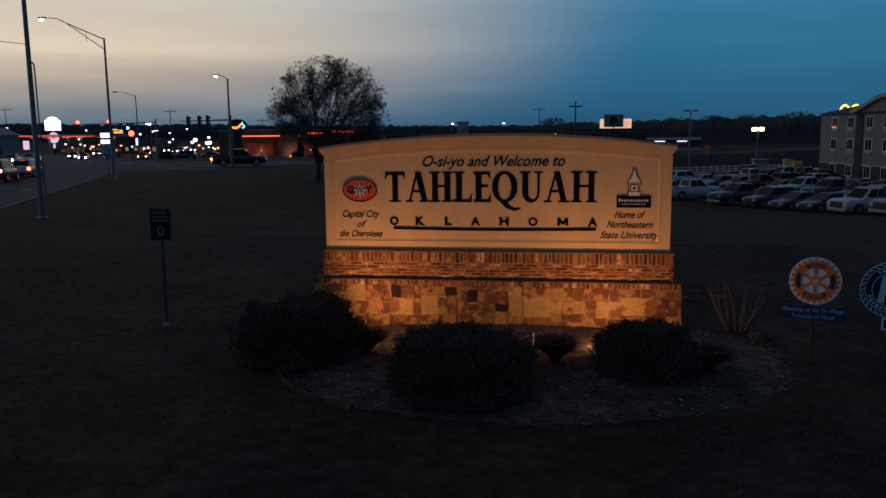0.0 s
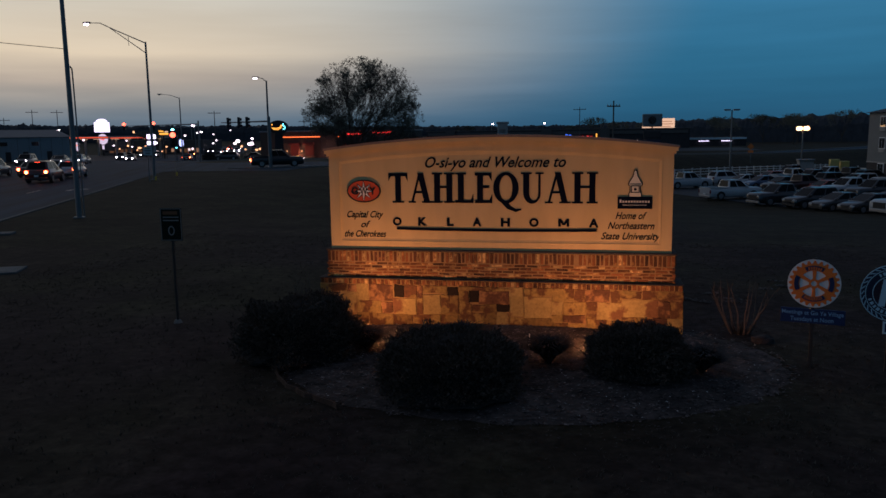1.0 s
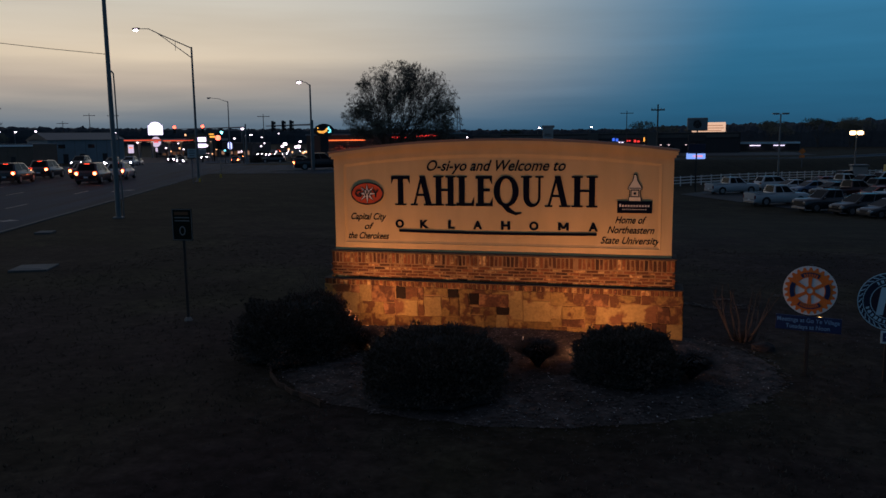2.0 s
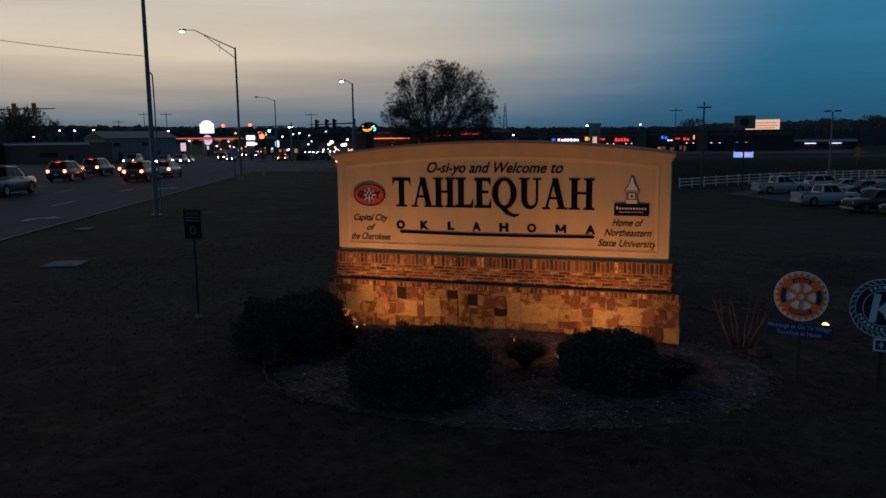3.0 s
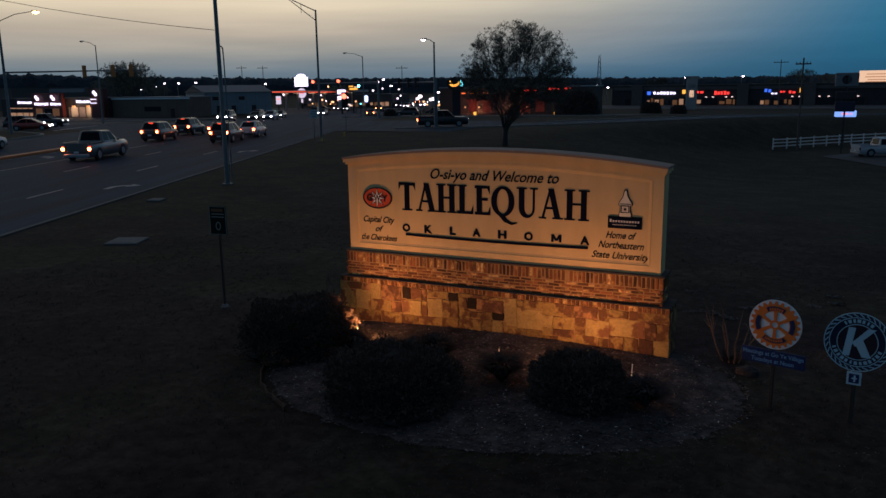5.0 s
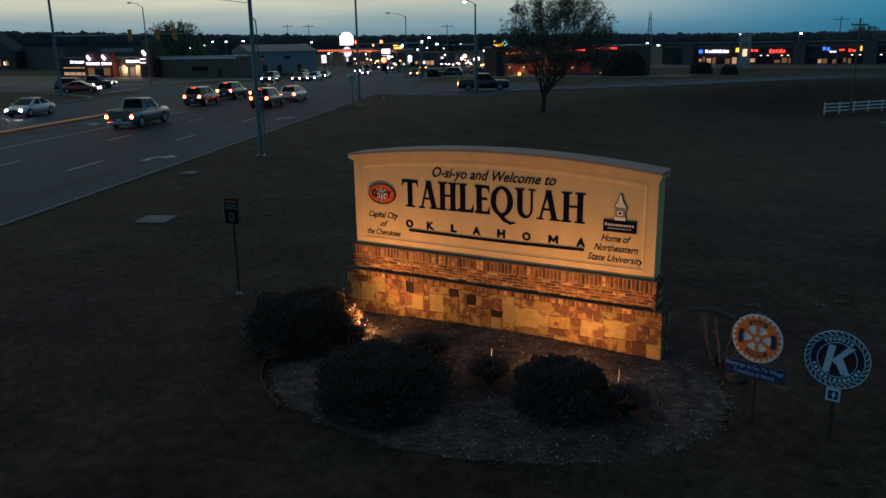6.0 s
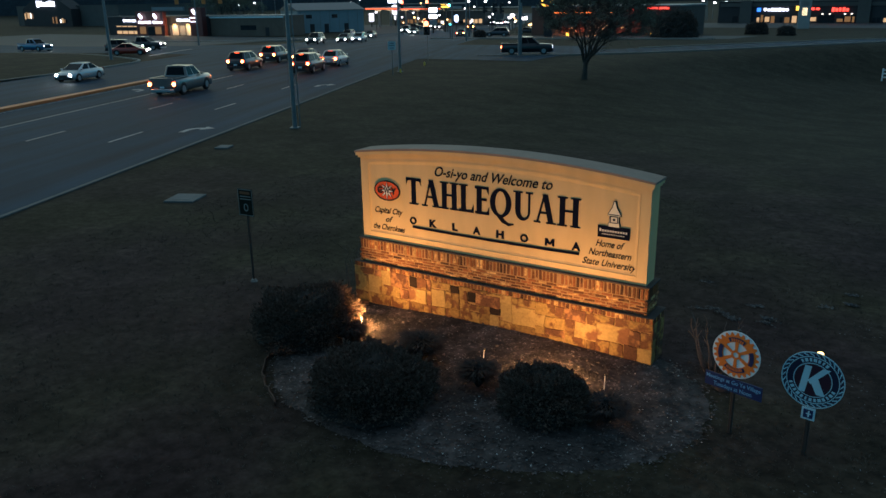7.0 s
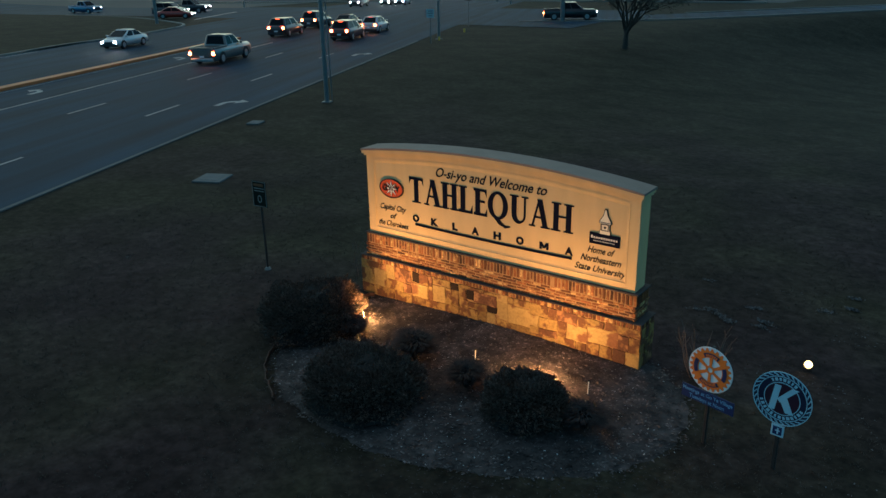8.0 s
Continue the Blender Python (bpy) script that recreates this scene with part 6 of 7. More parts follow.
# fast-food house with red bays and white sign bars
z0 = -1.75
cafe = shed("drive_in_restaurant", -189, -150.5, 125.6, 140, z0, 2.9, M_DARKWALL, "low dark restaurant with red bays and white lit signs")
slab(cafe, "red_bay", -176, -165, 125.6, z0, 4.4, M_REDWALL, 1.0)
slab(cafe, "red_tower", -154.6, -150.2, 125.6, z0, 5.2, M_REDWALL, 1.4)
slab(cafe, "blue_awning", -172, -160, 127.5, 4.5, 5.4, M_METALBLUE, .6)
for x0, x1, a, b_, y in ((-182.3, -176.6, 1.5, 2.7, 125.6), (-174.7, -169.6, 1.1, 2.3, 124.6), (-168.9, -165.1, 1.1, 2.3, 124.6), (-160.9, -155.4, 1.6, 2.8, 125.6), (-154.3, -151.4, 2.6, 2.95, 124.2), (-154.3, -151.4, 1.7, 2.05, 124.2)):
    bars(cafe, "sign_bar", x0, x1, y - .05, a + (b_ - a) * .22, b_ - (b_ - a) * .22, G_WHITE, 1 if b_ - a < .4 else max(5, round((x1 - x0) * 1.1)))
for x in (-173.4, -167.6, -152.8):
    bm = bmesh.new()
    zc = 3.2 if x < -160 else 4.2
    disc(bm, .42, 124.0, 124.2, 12, x - .25, zc + .25)
    disc(bm, .42, 123.95, 124.25, 12, x + .25, zc - .25)
    part("sign_badge", bm, G_WHITE, cafe)
for x in (-184.6, -182.2, -179.8, -177.4):
    slab(cafe, "lit_window", x - 1.1, x + 1.1, 125.6, -1.3, .75, G_DIM[1], .06)
    slab(cafe, "mullion", x + 1.12, x + 1.24, 125.6, -1.5, .85, M_DARKWALL, .12)
slab(cafe, "window_shade", -185.7, -176.9, 125.5, -.5, .5, M_DARKWALL, .06)
for x in (-173.5, -167.4):
    slab(cafe, "lit_window", x - 1.2, x + 1.2, 124.6, -1.2, .6, G_DIM[0], .06)
slab(cafe, "lit_wall", -164.0, -155.2, 125.6, -1.5, .9, M_PALE, .05)
for x in (-163.2, -160.4, -157.9, -155.9):
    slab(cafe, "wall_pier", x - .18, x + .18, 125.5, -1.5, .9, M_BUFFWALL, .12)
for x in (-161.8, -156.8):
    slab(cafe, "wall_lamp", x - .4, x + .4, 125.5, .9, 1.3, G_WARM, .4)
    d = bpy.data.lights.new("wall_lamp", "POINT")
    d.energy, d.color, d.shadow_soft_size = 200, (1, .60, .22), .2
    new("wall_lamp_light", d).location = (x, 124.6, .6)
slab(cafe, "doorway", -171.5, -168.5, 124.6, z0, .6, M_WINDOW, .05)

mart = shed("store_building", -330, -262, 182, 230, -1.8, 6.0, M_BUFFWALL, "large far store with a gabled entrance and white sign")
bm = bmesh.new()
prism(bm, [(-319, -1.8), (-286, -1.8), (-286, 5.0), (-302, 12.8), (-319, 5.0)], 178, 184)
part("gable", bm, M_DARKWALL, mart)
bars(mart, "sign_bar", -308.0, -295.2, 177.9, 5.8, 8.2, G_WHITE, 6)
lit_row(mart, -318, -312, 178, 1, 4.4, 3)
lit_row(mart, -299, -289, 178, -.6, 2.2, 4)

# grey metal hall and a long low store beside it
a = math.degrees(math.atan2(158 - 139, -127 + 137.5))
M_HALL = mat("pale_blue_siding", (.22, .285, .31), .6, var=.12, scale=.5, fine=10, bump=.1)
hall = shed("metal_hall", 5.8, 24, 0, 14, -.2, 5.6, M_HALL, "blue-grey metal hall with a low pitched roof and plain doors", .12, pose(-139.0, 138.0, -1.7, 0, 0, a))
bm = bmesh.new()
v = [bm.verts.new(p) for p in ((5.5, -.4, 5.72), (24.3, -.4, 5.72), (24.3, 14.4, 5.72), (5.5, 14.4, 5.72), (5.5, 7, 7.5), (24.3, 7, 7.5))]
for q in ((0, 1, 5, 4), (1, 2, 5), (2, 3, 4, 5), (3, 0, 4), (3, 2, 1, 0)):
    bm.faces.new([v[i] for i in q])
part("pitched_roof", bm, mat("dull_metal_roof", (.085, .10, .115), .5, .2, var=.15, scale=.8, fine=8, bump=.1), hall)
for x, w_, h in ((9.6, 1.2, 2.3), (13.5, 1.2, 2.3), (19.0, 1.2, 2.3)):
    slab(hall, "door", x - w_ / 2, x + w_ / 2, 0, 0, h, M_DARKWALL, .06)
for k in range(7):
    slab(hall, "siding_rib", 6.6 + k * 2.6, 6.68 + k * 2.6, 0, 0, 5.5, M_STEEL, .05)
for x in (8, 15):
    slab(hall, "high_window", x, x + 1.6, 0, 3.7, 4.6, M_WINDOW, .05)
M_STOREWALL = mat("brown_store_brick", (.17, .115, .085), .85, var=.2, scale=.6, fine=10, bump=.2)
store = shed("low_store", 0, 21.5, 0, 9, -.3, 4.7, M_STOREWALL, "long low buff store with a pale roof edge", .2, pose(-150.2, 126.8, -1.7, 0, 0, 9.2))
slab(store, "window", 9.0, 13.6, 0, 1.5, 2.6, M_WINDOW, .06)
slab(store, "door", 16.2, 17.3, 0, -.1, 2.1, M_DARKWALL, .06)
slab(store, "fascia", -.1, 21.6, -.02, 4.30, 4.68, M_SIGNWHITE, .2)
for k in range(9):
    slab(store, "pilaster", 1.0 + k * 2.4, 1.14 + k * 2.4, 0, -.2, 4.1, M_STOREWALL, .05)

# filling station
gas = thing("filling_station", pose(0, 0, -1.6), "filling station canopy with a red lit edge", "filling station")
bm = bmesh.new()
box(bm, -147, -120, 185, 197, 5.0, 5.7, .05)
part("canopy", bm, M_PALE, gas)
G_CANOPY = glow("canopy_edge_glow", (1.0, .13, .03), 1.0)
slab(gas, "canopy_edge", -147, -134.5, 184.95, 5.22, 5.48, G_CANOPY, .1)
slab(gas, "canopy_edge", -133.8, -119.8, 184.95, 5.04, 5.28, G_CANOPY, .1)
for x in (-144, -134, -124):
    for y in (188, 194):
        bm = bmesh.new()
        box(bm, x - .25, x + .25, y - .25, y + .25, -.2, 4.9)
        part("column", bm, M_PALE, gas)
        slab(gas, "ceiling_lamp", x - .8, x + .8, y, 4.80, 4.88, G_CREAM, 1.2)
kiosk = shed("station_shop", -150, -116, 204, 216, -1.8, 2.4, M_BUFFWALL, "filling station shop with lit windows")
lit_row(kiosk, -149, -117, 204, -1.2, .3, 5)


def pole_sign(name, x, y, z_low, panels, label, pole_w=.35, turn=36):
    """panels: x0, x1, z0, z1, material, shape."""
    t = thing(name, pose(x, y, 0, 0, 0, turn), label, "sign", "roadside signs")
    top = max(p[3] for p in panels)
    bm = bmesh.new()
    box(bm, -pole_w / 2, pole_w / 2, 0, .4, land(x, y) - .2, top - .3)
    part("post", bm, M_DARKSTEEL, t)
    for x0, x1, za, zb, m_, shape in panels:
        bm = bmesh.new()
        if shape == "round":
            disc(bm, (x1 - x0) / 2, -.25, -.02, 28, (x0 + x1) / 2, (za + zb) / 2, (zb - za) / 2)
        else:
            box(bm, x0, x1, -.25, -.02, za, zb, .08)
        part("sign_panel", bm, m_, t)
    return t


pole_sign("tall_sign", -143.2, 195, 0, ((-2.1, 2.1, 5.3, 8.2, G_WHITE, "box"), (-1.6, 1.6, 7.4, 9.2, G_WHITE, "round"), (-1.4, 1.4, 1.7, 4.8, G_SIGNDIM, "round"), (-.7, .7, 2.9, 3.5, G_RED, "box"), (-.3, .3, .3, 1.5, G_SIGNDIM, "box")), "tall white lit roadside sign with a round sign below")
pole_sign("pillar_sign", -144.0, 184.0, 0, ((-.75, .75, .1, 2.5, G_SIGNDIM, "box"), (-.6, .6, 1.4, 1.9, G_ORANGE, "box")), "narrow white lit pillar sign beside the forecourt", turn=36)
pole_sign("white_sign", -99.5, 150, 0, ((-1.0, 1.0, 3.2, 4.25, G_WHITE, "box"), (-1.0, 1.0, 1.85, 2.75, G_WHITE, "box"), (-.9, .9, .2, 1.5, M_PALE, "box")), "white lit double panel sign beside the road", turn=33)
pole_sign("yellow_sign", -101.2, 158, 0, ((-1.05, .1, 4.85, 5.15, G_YELLOW, "box"), (-.9, 1.15, 4.15, 4.6, G_YELLOW, "box"), (.3, 1.1, 4.7, 5.0, G_CREAM, "box")), "yellow lit roadside sign of narrow panels", turn=33)

# grill restaurant with an orange neon line and an oval pepper sign
zg = -1.35
M_GRILLWALL = mat("brown_wall_stucco", (.075, .055, .045), .85, var=.2, scale=.6, fine=10, bump=.2)
grill = shed("grill_restaurant", -66, -36.5, 135, 152, zg - .4, 4.2, M_GRILLWALL, "brown grill restaurant with an orange neon roofline")
slab(grill, "neon_line", -61, -49.2, 134.8, 3.12, 3.32, G_ORANGE, .12)
slab(grill, "neon_line", -47.6, -44.6, 134.8, 3.55, 3.80, G_RED, .12)
slab(grill, "neon_line", -42.6, -38.4, 134.8, 3.75, 4.1, G_RED, .12)
slab(grill, "entrance", -53, -49.5, 135, zg, 4.9, M_DARKWALL, .8)
for x in (-58.6, -55.6, -47.4, -44.4):
    slab(grill, "lit_window", x - .9, x + .9, 135, zg + .9, zg + 2.9, glow("dim_red_window", (1, .16, .06), .035), .06)
    slab(grill, "awning", x - 1.1, x + 1.1, 134.9, zg + 3.0, zg + 3.5, M_REDWALL, .7)
for x in (-60.2, -57.1, -51.6, -47.0):
    slab(grill, "wall_lamp", x - .12, x + .12, 134.7, .3, .6, G_WARM, .2)
for x in (-57.8, -50.8, -41.0):
    slab(grill, "uplight", x - .25, x + .25, 134.2, zg + .1, zg + .9, G_YELLOW, .3)
for x in (-57.8, -50.8):
    d = bpy.data.lights.new("wall_lamp", "POINT")
    d.energy, d.color, d.shadow_soft_size = 190, (1, .40, .14), .2
    new("wall_lamp_light", d).location = (x, 133.2, zg + 1.3)
pep = thing("pepper_sign", pose(-57.5, 124.5, 0, 0, 0, 25), "black oval sign with a glowing yellow pepper on a thick post", "sign", "roadside signs")
bm = bmesh.new()
box(bm, -.75, .75, 0, .5, -1.4, 3.8)
part("post", bm, M_DARKWALL, pep)
bm = bmesh.new()
disc(bm, 1.85, -.35, .45, 36, 0, 5.1, 1.25)
oval = part("oval", bm, M_BLACK, pep)
bm = bmesh.new()
prism(bm, [(-1.35, 5.0), (-.9, 4.62), (-.1, 4.55), (.5, 4.9), (.72, 5.5), (.45, 5.55), (.2, 5.15), (-.4, 4.95), (-.9, 5.05)], -.45, -.34)
part("pepper", bm, G_YELLOW, oval)
bm = bmesh.new()
prism(bm, [(-.9, 4.75), (-.1, 4.66), (.3, 4.9), (-.3, 4.82)], -.47, -.40)
part("pepper_shade", bm, G_ORANGE, oval)
bm = bmesh.new()
path_tube(bm, [Vector((.95, -.42, 5.75)), Vector((.75, -.42, 5.45)), Vector((1.2, -.42, 5.15)), Vector((1.15, -.42, 4.8)), Vector((.8, -.42, 4.75))], [.11] * 5, 6)
part("green_mark", bm, G_TEAL, oval)
bm = bmesh.new()
disc(bm, .14, -.45, -.34, 12, -1.15, 5.55)
part("star_mark", bm, G_YELLOW, oval)

# long shopping strip
zm = -2.0
mall = shed("shopping_strip", -52, 26, 225, 245, zm - .5, 4.0, M_DARKWALL, "long dark shopping strip with glowing shop signs")
for x0, x1, za, zb, m_, n_ in ((-41.6, -40.4, 1.4, 3.0, G_BLUE, 1), (-39.8, -33.2, 1.6, 2.9, G_WHITE, 5), (-31.6, -29.4, 1.8, 3.4, G_YELLOW, 2), (-27.8, -25.6, 1.9, 2.9, G_RED, 2), (-22.8, -18.6, 1.3, 3.0, G_RED, 5),
                              (-9.6, -7.6, 2.0, 3.4, G_BLUE, 2), (-7.8, -6.2, 1.6, 2.2, G_WHITE, 2), (-5.6, -4.2, 2.0, 2.7, G_RED, 2), (-3.4, -1.6, 1.6, 2.8, G_RED, 2), (-.7, -.1, 1.6, 3.6, G_YELLOW, 1)):
    bars(mall, "shop_sign", x0, x1, 224.9, za - .35 + (zb - za) * .15, zb - .35 - (zb - za) * .15, m_, max(n_, round((x1 - x0) * 1.1)))
for x0, x1, g_ in ((-41.5, -36.5, G_WARM), (-35.5, -30.5, G_WARM), (-26, -22, None), (-20.5, -17.0, None), (-10.5, -7.0, G_WARM), (-3.5, 0.5, None), (3, 8, None), (10, 15, None)):
    if g_:
        lit_row(mall, x0, x1, 225, zm + .3, zm + 2.7, int(x0) + 90)
    else:
        slab(mall, "shop_window", x0, x1, 225, zm + .4, zm + 2.5, M_WINDOW, .06)
        for q in (.2, .65):
            slab(mall, "shop_lamp", x0 + (x1 - x0) * q, x0 + (x1 - x0) * q + .5, 224.9, zm + 2.6, zm + 2.85, G_DIM[2], .1)
slab(mall, "fascia", -51.5, 25.5, 224.96, 2.75, 3.7, M_BUFFWALL, .25)
for x0, x1, seed in ((-48, -45.5, 2), (-30, -25.6, 3), (-23, -17.2, 5), (-13, -10.6, 8), (-7, -1.5, 9),):
    lit_row(mall, x0, x1, 224.86, zm + .5, zm + 2.3, seed)
for x in (-44.5, -15.2, 1.8):
    slab(mall, "pier", x - 1.5, x + 1.5, 224.9, zm - .4, 4.4, M_BUFFWALL, .8)
pylon = pole_sign("stone_pylon", -23.6, 187, 0, ((-1.3, 1.3, -2.2, 6.0, M_PALE, "box"), (-.6, .6, 1.2, 3.0, G_CREAM, "box"), (-.9, .9, 3.4, 4.4, M_PALE, "box"), (-1.6, 1.6, 5.7, 6.3, M_PALE, "box")), "stone pylon sign with a lit panel", turn=8)

# signs and posts beyond the lawn
bb = pole_sign("billboard", 21.9, 290, 0, ((-6.4, 5.2, 3.6, 8.0, G_CREAM, "box"),), "lit billboard on a steel post beyond the road", .8, 0)
bm = bmesh.new()
for z, w_ in ((6.7, 4.2), (5.8, 4.6), (4.9, 3.8), (4.2, 4.4)):
    box(bm, -w_, w_, -.30, -.24, z, z + .28)
tagged(part("poster_bar", bm, glow("poster_ink_glow", (1.0, .50, .18), .42), bb), kind="stuff")
for x in (-3, 0, 3):
    slab(bb, "billboard_lamp", x - .5, x + .5, -1.0, 3.3, 3.7, G_WHITE, .4)
pole_sign("dealer_sign", 7.4, 84, 0, ((-1.15, 1.15, 3.95, 5.45, M_STEEL, "box"), (-1.0, 1.0, 2.6, 3.5, M_DARKWALL, "box"), (-.48, .48, 4.22, 5.18, M_DARKWALL, "round"), (-1.0, 1.0, 1.3, 2.4, M_SIGNPLUM, "box")), "unlit grey roadside sign with a dark round badge", .16, -4)
pole_sign("message_board", 7.7, 91.5, 0, ((-1.15, 1.15, .45, 1.2, glow("message_glow", (.25, .55, 1.0), .9), "box"), (-.5, .9, .6, 1.02, glow("message_pink_glow", (1, .45, .5), .9), "box")), "small lit message board on a post", .12, -4)
# a lit low building and a road sign beyond the hollow
motel = shed("low_building", 17, 46, 252, 262, -2.4, .9, M_DARKWALL, "low building with a pale teal roof edge and white lights")
slab(motel, "roof_edge", 17, 46, 251.9, .5, 1.1, M_SIGNTEAL, .5)
for x in (21, 33, 40):
    slab(motel, "strip_light", x - 1.6, x + 1.6, 251.6, -.1, .14, G_WHITE, .2)
warn = thing("road_sign", pose(27.2, 134, land(27.2, 134), 0, 0, -10), "orange diamond road sign above a small orange plate", "sign")
bm = bmesh.new()
box(bm, -.05, .05, 0, .08, 0, 2.9)
part("post", bm, M_STEEL, warn)
bm = bmesh.new()
prism(bm, [(0, 2.2), (.58, 2.78), (0, 3.36), (-.58, 2.78)], -.05, 0)
part("diamond", bm, mat("orange_sign", (.62, .16, .02), .5, var=.1, scale=3, fine=30, bump=0), warn)
bm = bmesh.new()
box(bm, -.44, .44, -.05, 0, 1.7, 2.12)
part("lower_plate", bm, M_GEAR, warn)


def lot_lamp(x, y, z_top, heads, lit, label, glowmat=None):
    t = thing("lot_lamp", pose(x, y, 0), label, "street lamp", "car park lamps")
    bm = bmesh.new()
    tube(bm, (0, 0, land(x, y) - .2), (0, 0, z_top), .13, .08, 8)
    part("pole", bm, M_STEEL, t)
    for s in heads:
        bm = bmesh.new()
        box(bm, s * .15 if s > 0 else s * .95, s * .95 if s > 0 else s * .15, -.2, .2, z_top - .05, z_top + .12, .03)
        part("lamp_head", bm, M_STEEL, t)
        bm = bmesh.new()
        # lit lenses are made oversized, so their shape stands for the lamp's bloom
        g = .40 if lit else .3
        box(bm, s * .5 - g, s * .5 + g, -.3, .3, z_top - (.62 if len(heads) > 1 else .40) if lit else z_top - .09, z_top - .06, .15 if lit else .03)
        part("lens", bm, (glowmat or M_LAMP) if lit else M_SIGNWHITE, t)


lot_lamp(17.4, 90.9, 5.9, (-1, 1), False, "twin-headed unlit lamp post in the car park")
lot_lamp(31.0, 113.7, 3.85, (-1, 1), True, "bright twin lamp post beyond the car park", M_LAMPWARM)

# ---- road markings ----


def marking(name, pts_fn, label, lift=.044):
    bm = bmesh.new()
    strip(bm, pts_fn, lift)
    solo(name, bm, M_LINE, label, "road marking", "road markings", "structure")


for s in (-19.75, -24.0):
    for k in range(-6, 7):
        l0 = 19.0 + k * 11.2
        if l0 + 3 < 54:
            marking("lane_dash", along(s - .07, s + .07, l0, l0 + 3.0, 3), "worn white lane dash on the road")
marking("lane_line", along(-28.35, -28.2, -120, 52), "worn white solid lane line")
marking("lane_line", along(-32.45, -32.33, -120, 54), "worn white edge line beside the median")
marking("edge_line", along(-45.9, -45.75, -120, 44), "worn white edge line")
marking("edge_line", ribbon([(-86.5, 66.5), (-82, 59.5), (-77.2, 52.0)], -.15, .15, 6), "white stop line across the side street", .056)


def turn_arrow(s, l, side, k_=.62):
    """A curved turn arrow; side is +1 for right, -1 for left as the lane runs."""
    bm = bmesh.new()
    shaft = [[road_xy(s - .16, l + k_ * (.4 * k)), road_xy(s + .16, l + k_ * (.4 * k))] for k in range(4)]
    bend = []
    for k in range(6):
        a = k / 5 * math.pi / 2
        cx, cl = s + side * .9 * k_, l + 1.2 * k_
        bend.append([road_xy(cx - side * math.cos(a) * (.9 * k_ + .16), cl + math.sin(a) * (.9 * k_ + .16)), road_xy(cx - side * math.cos(a) * (.9 * k_ - .16), cl + math.sin(a) * (.9 * k_ - .16))])
    if side < 0:
        bend = [b_[::-1] for b_ in bend]
    strip(bm, shaft, .044)
    strip(bm, bend, .0445)
    tip = [road_xy(s + side * 1.9 * k_, l + 2.1 * k_), road_xy(s + side * .9 * k_, l + 2.95 * k_), road_xy(s + side * .9 * k_, l + 1.25 * k_)]
    vs_ = [bm.verts.new((x, y, land(x, y) + .045)) for x, y in tip]
    f = bm.faces.new(vs_)
    bm.normal_update()
    if f.normal.z < 0:
        f.normal_flip()
    solo("turn_arrow", bm, M_LINE, "worn white turn arrow painted on the lane", "road marking", "road markings", "structure")


turn_arrow(-17.7, 22.0, 1)
turn_arrow(-17.7, 43.0, 1)
turn_arrow(-30.3, 24.0, -1)
turn_arrow(-30.2, 39.5, -1)

# ---- lots, verges ----


def lot(name, corners, label, material=None, lift=.05, n=16):
    """A four-cornered paved yard draped on the land."""
    a, b_, c, d = (Vector(p) for p in corners)
    rows2 = [[tuple(a.lerp(b_, i / n).lerp(d.lerp(c, i / n), j / n)) for i in range(n + 1)] for j in range(n + 1)]
    bm = bmesh.new()
    strip(bm, rows2, lift)
    solo(name, bm, material or M_LOT, label, "car park", kind="structure")


lot("parking_lot", ((5.5, 79), (30, 33), (46, 42), (24, 108)), "dark asphalt car park in the hollow", n=30)
lot("parking_lot", ((-215, 84), (-100, 78), (-112, 124), (-215, 124)), "dark asphalt forecourt of the restaurant")
lot("parking_lot", ((-150, 160), (-112, 140), (-100, 200), (-160, 204)), "dark asphalt filling station forecourt")
lot("parking_lot", ((-74, 112), (-22, 112), (-22, 134), (-74, 134)), "dark asphalt yard of the grill restaurant")
lot("parking_lot", ((-60, 190), (40, 190), (40, 224.5), (-60, 224.5)), "dark asphalt yard of the shopping strip", lift=.07)
bm = bmesh.new()
strip(bm, ribbon([(-150, 98), (-125, 101), (-104, 104), (-92, 112)], -.6, .6), .06, .12)
solo("kerb", bm, M_CONCRETE, "pale concrete kerb before the restaurant", "kerb", kind="structure")
bm = bmesh.new()
strip(bm, ribbon([(-74, 110.6), (-50, 110.4), (-24, 110.8)], -.5, .5), .06, .12)
solo("kerb", bm, M_CONCRETE, "pale concrete kerb before the grill", "kerb", kind="structure")

# grassy corner island across the road
ctrl = [(-62.5, 27), (-64.5, 33.5), (-67.5, 40), (-71, 45.0), (-76.5, 47.5), (-90, 51), (-110, 53.5), (-140, 55), (-190, 60), (-300, 75)]
low = [(-50, -3), (-55, 9), (-58, 16), (-66, 20), (-76, 22), (-90, 24), (-110, 26), (-140, 26), (-190, 26), (-300, 20)]
bm = bmesh.new()
rows2 = [[tuple(Vector(a_).lerp(Vector(b_), j / 5)) for j in range(6)] for a_, b_ in zip(curve_points(ctrl, 5), curve_points(low, 5))]
strip(bm, rows2, .06, .08)
solo("grass_island", bm, M_GRASS, "grassy corner ground across the main road", "grass", kind="structure")
bm = bmesh.new()
strip(bm, ribbon([(-46.2, -12), (-53.5, 6), (-58.8, 19), (-62.0, 26), (-64.2, 33.5), (-67.2, 40.2), (-70.5, 45.4), (-76.5, 48.0), (-90, 51.4), (-110, 53.8)], -.15, .15), .03, .13)
solo("kerb", bm, M_CONCRETE, "pale concrete kerb round the corner ground", "kerb", kind="structure")

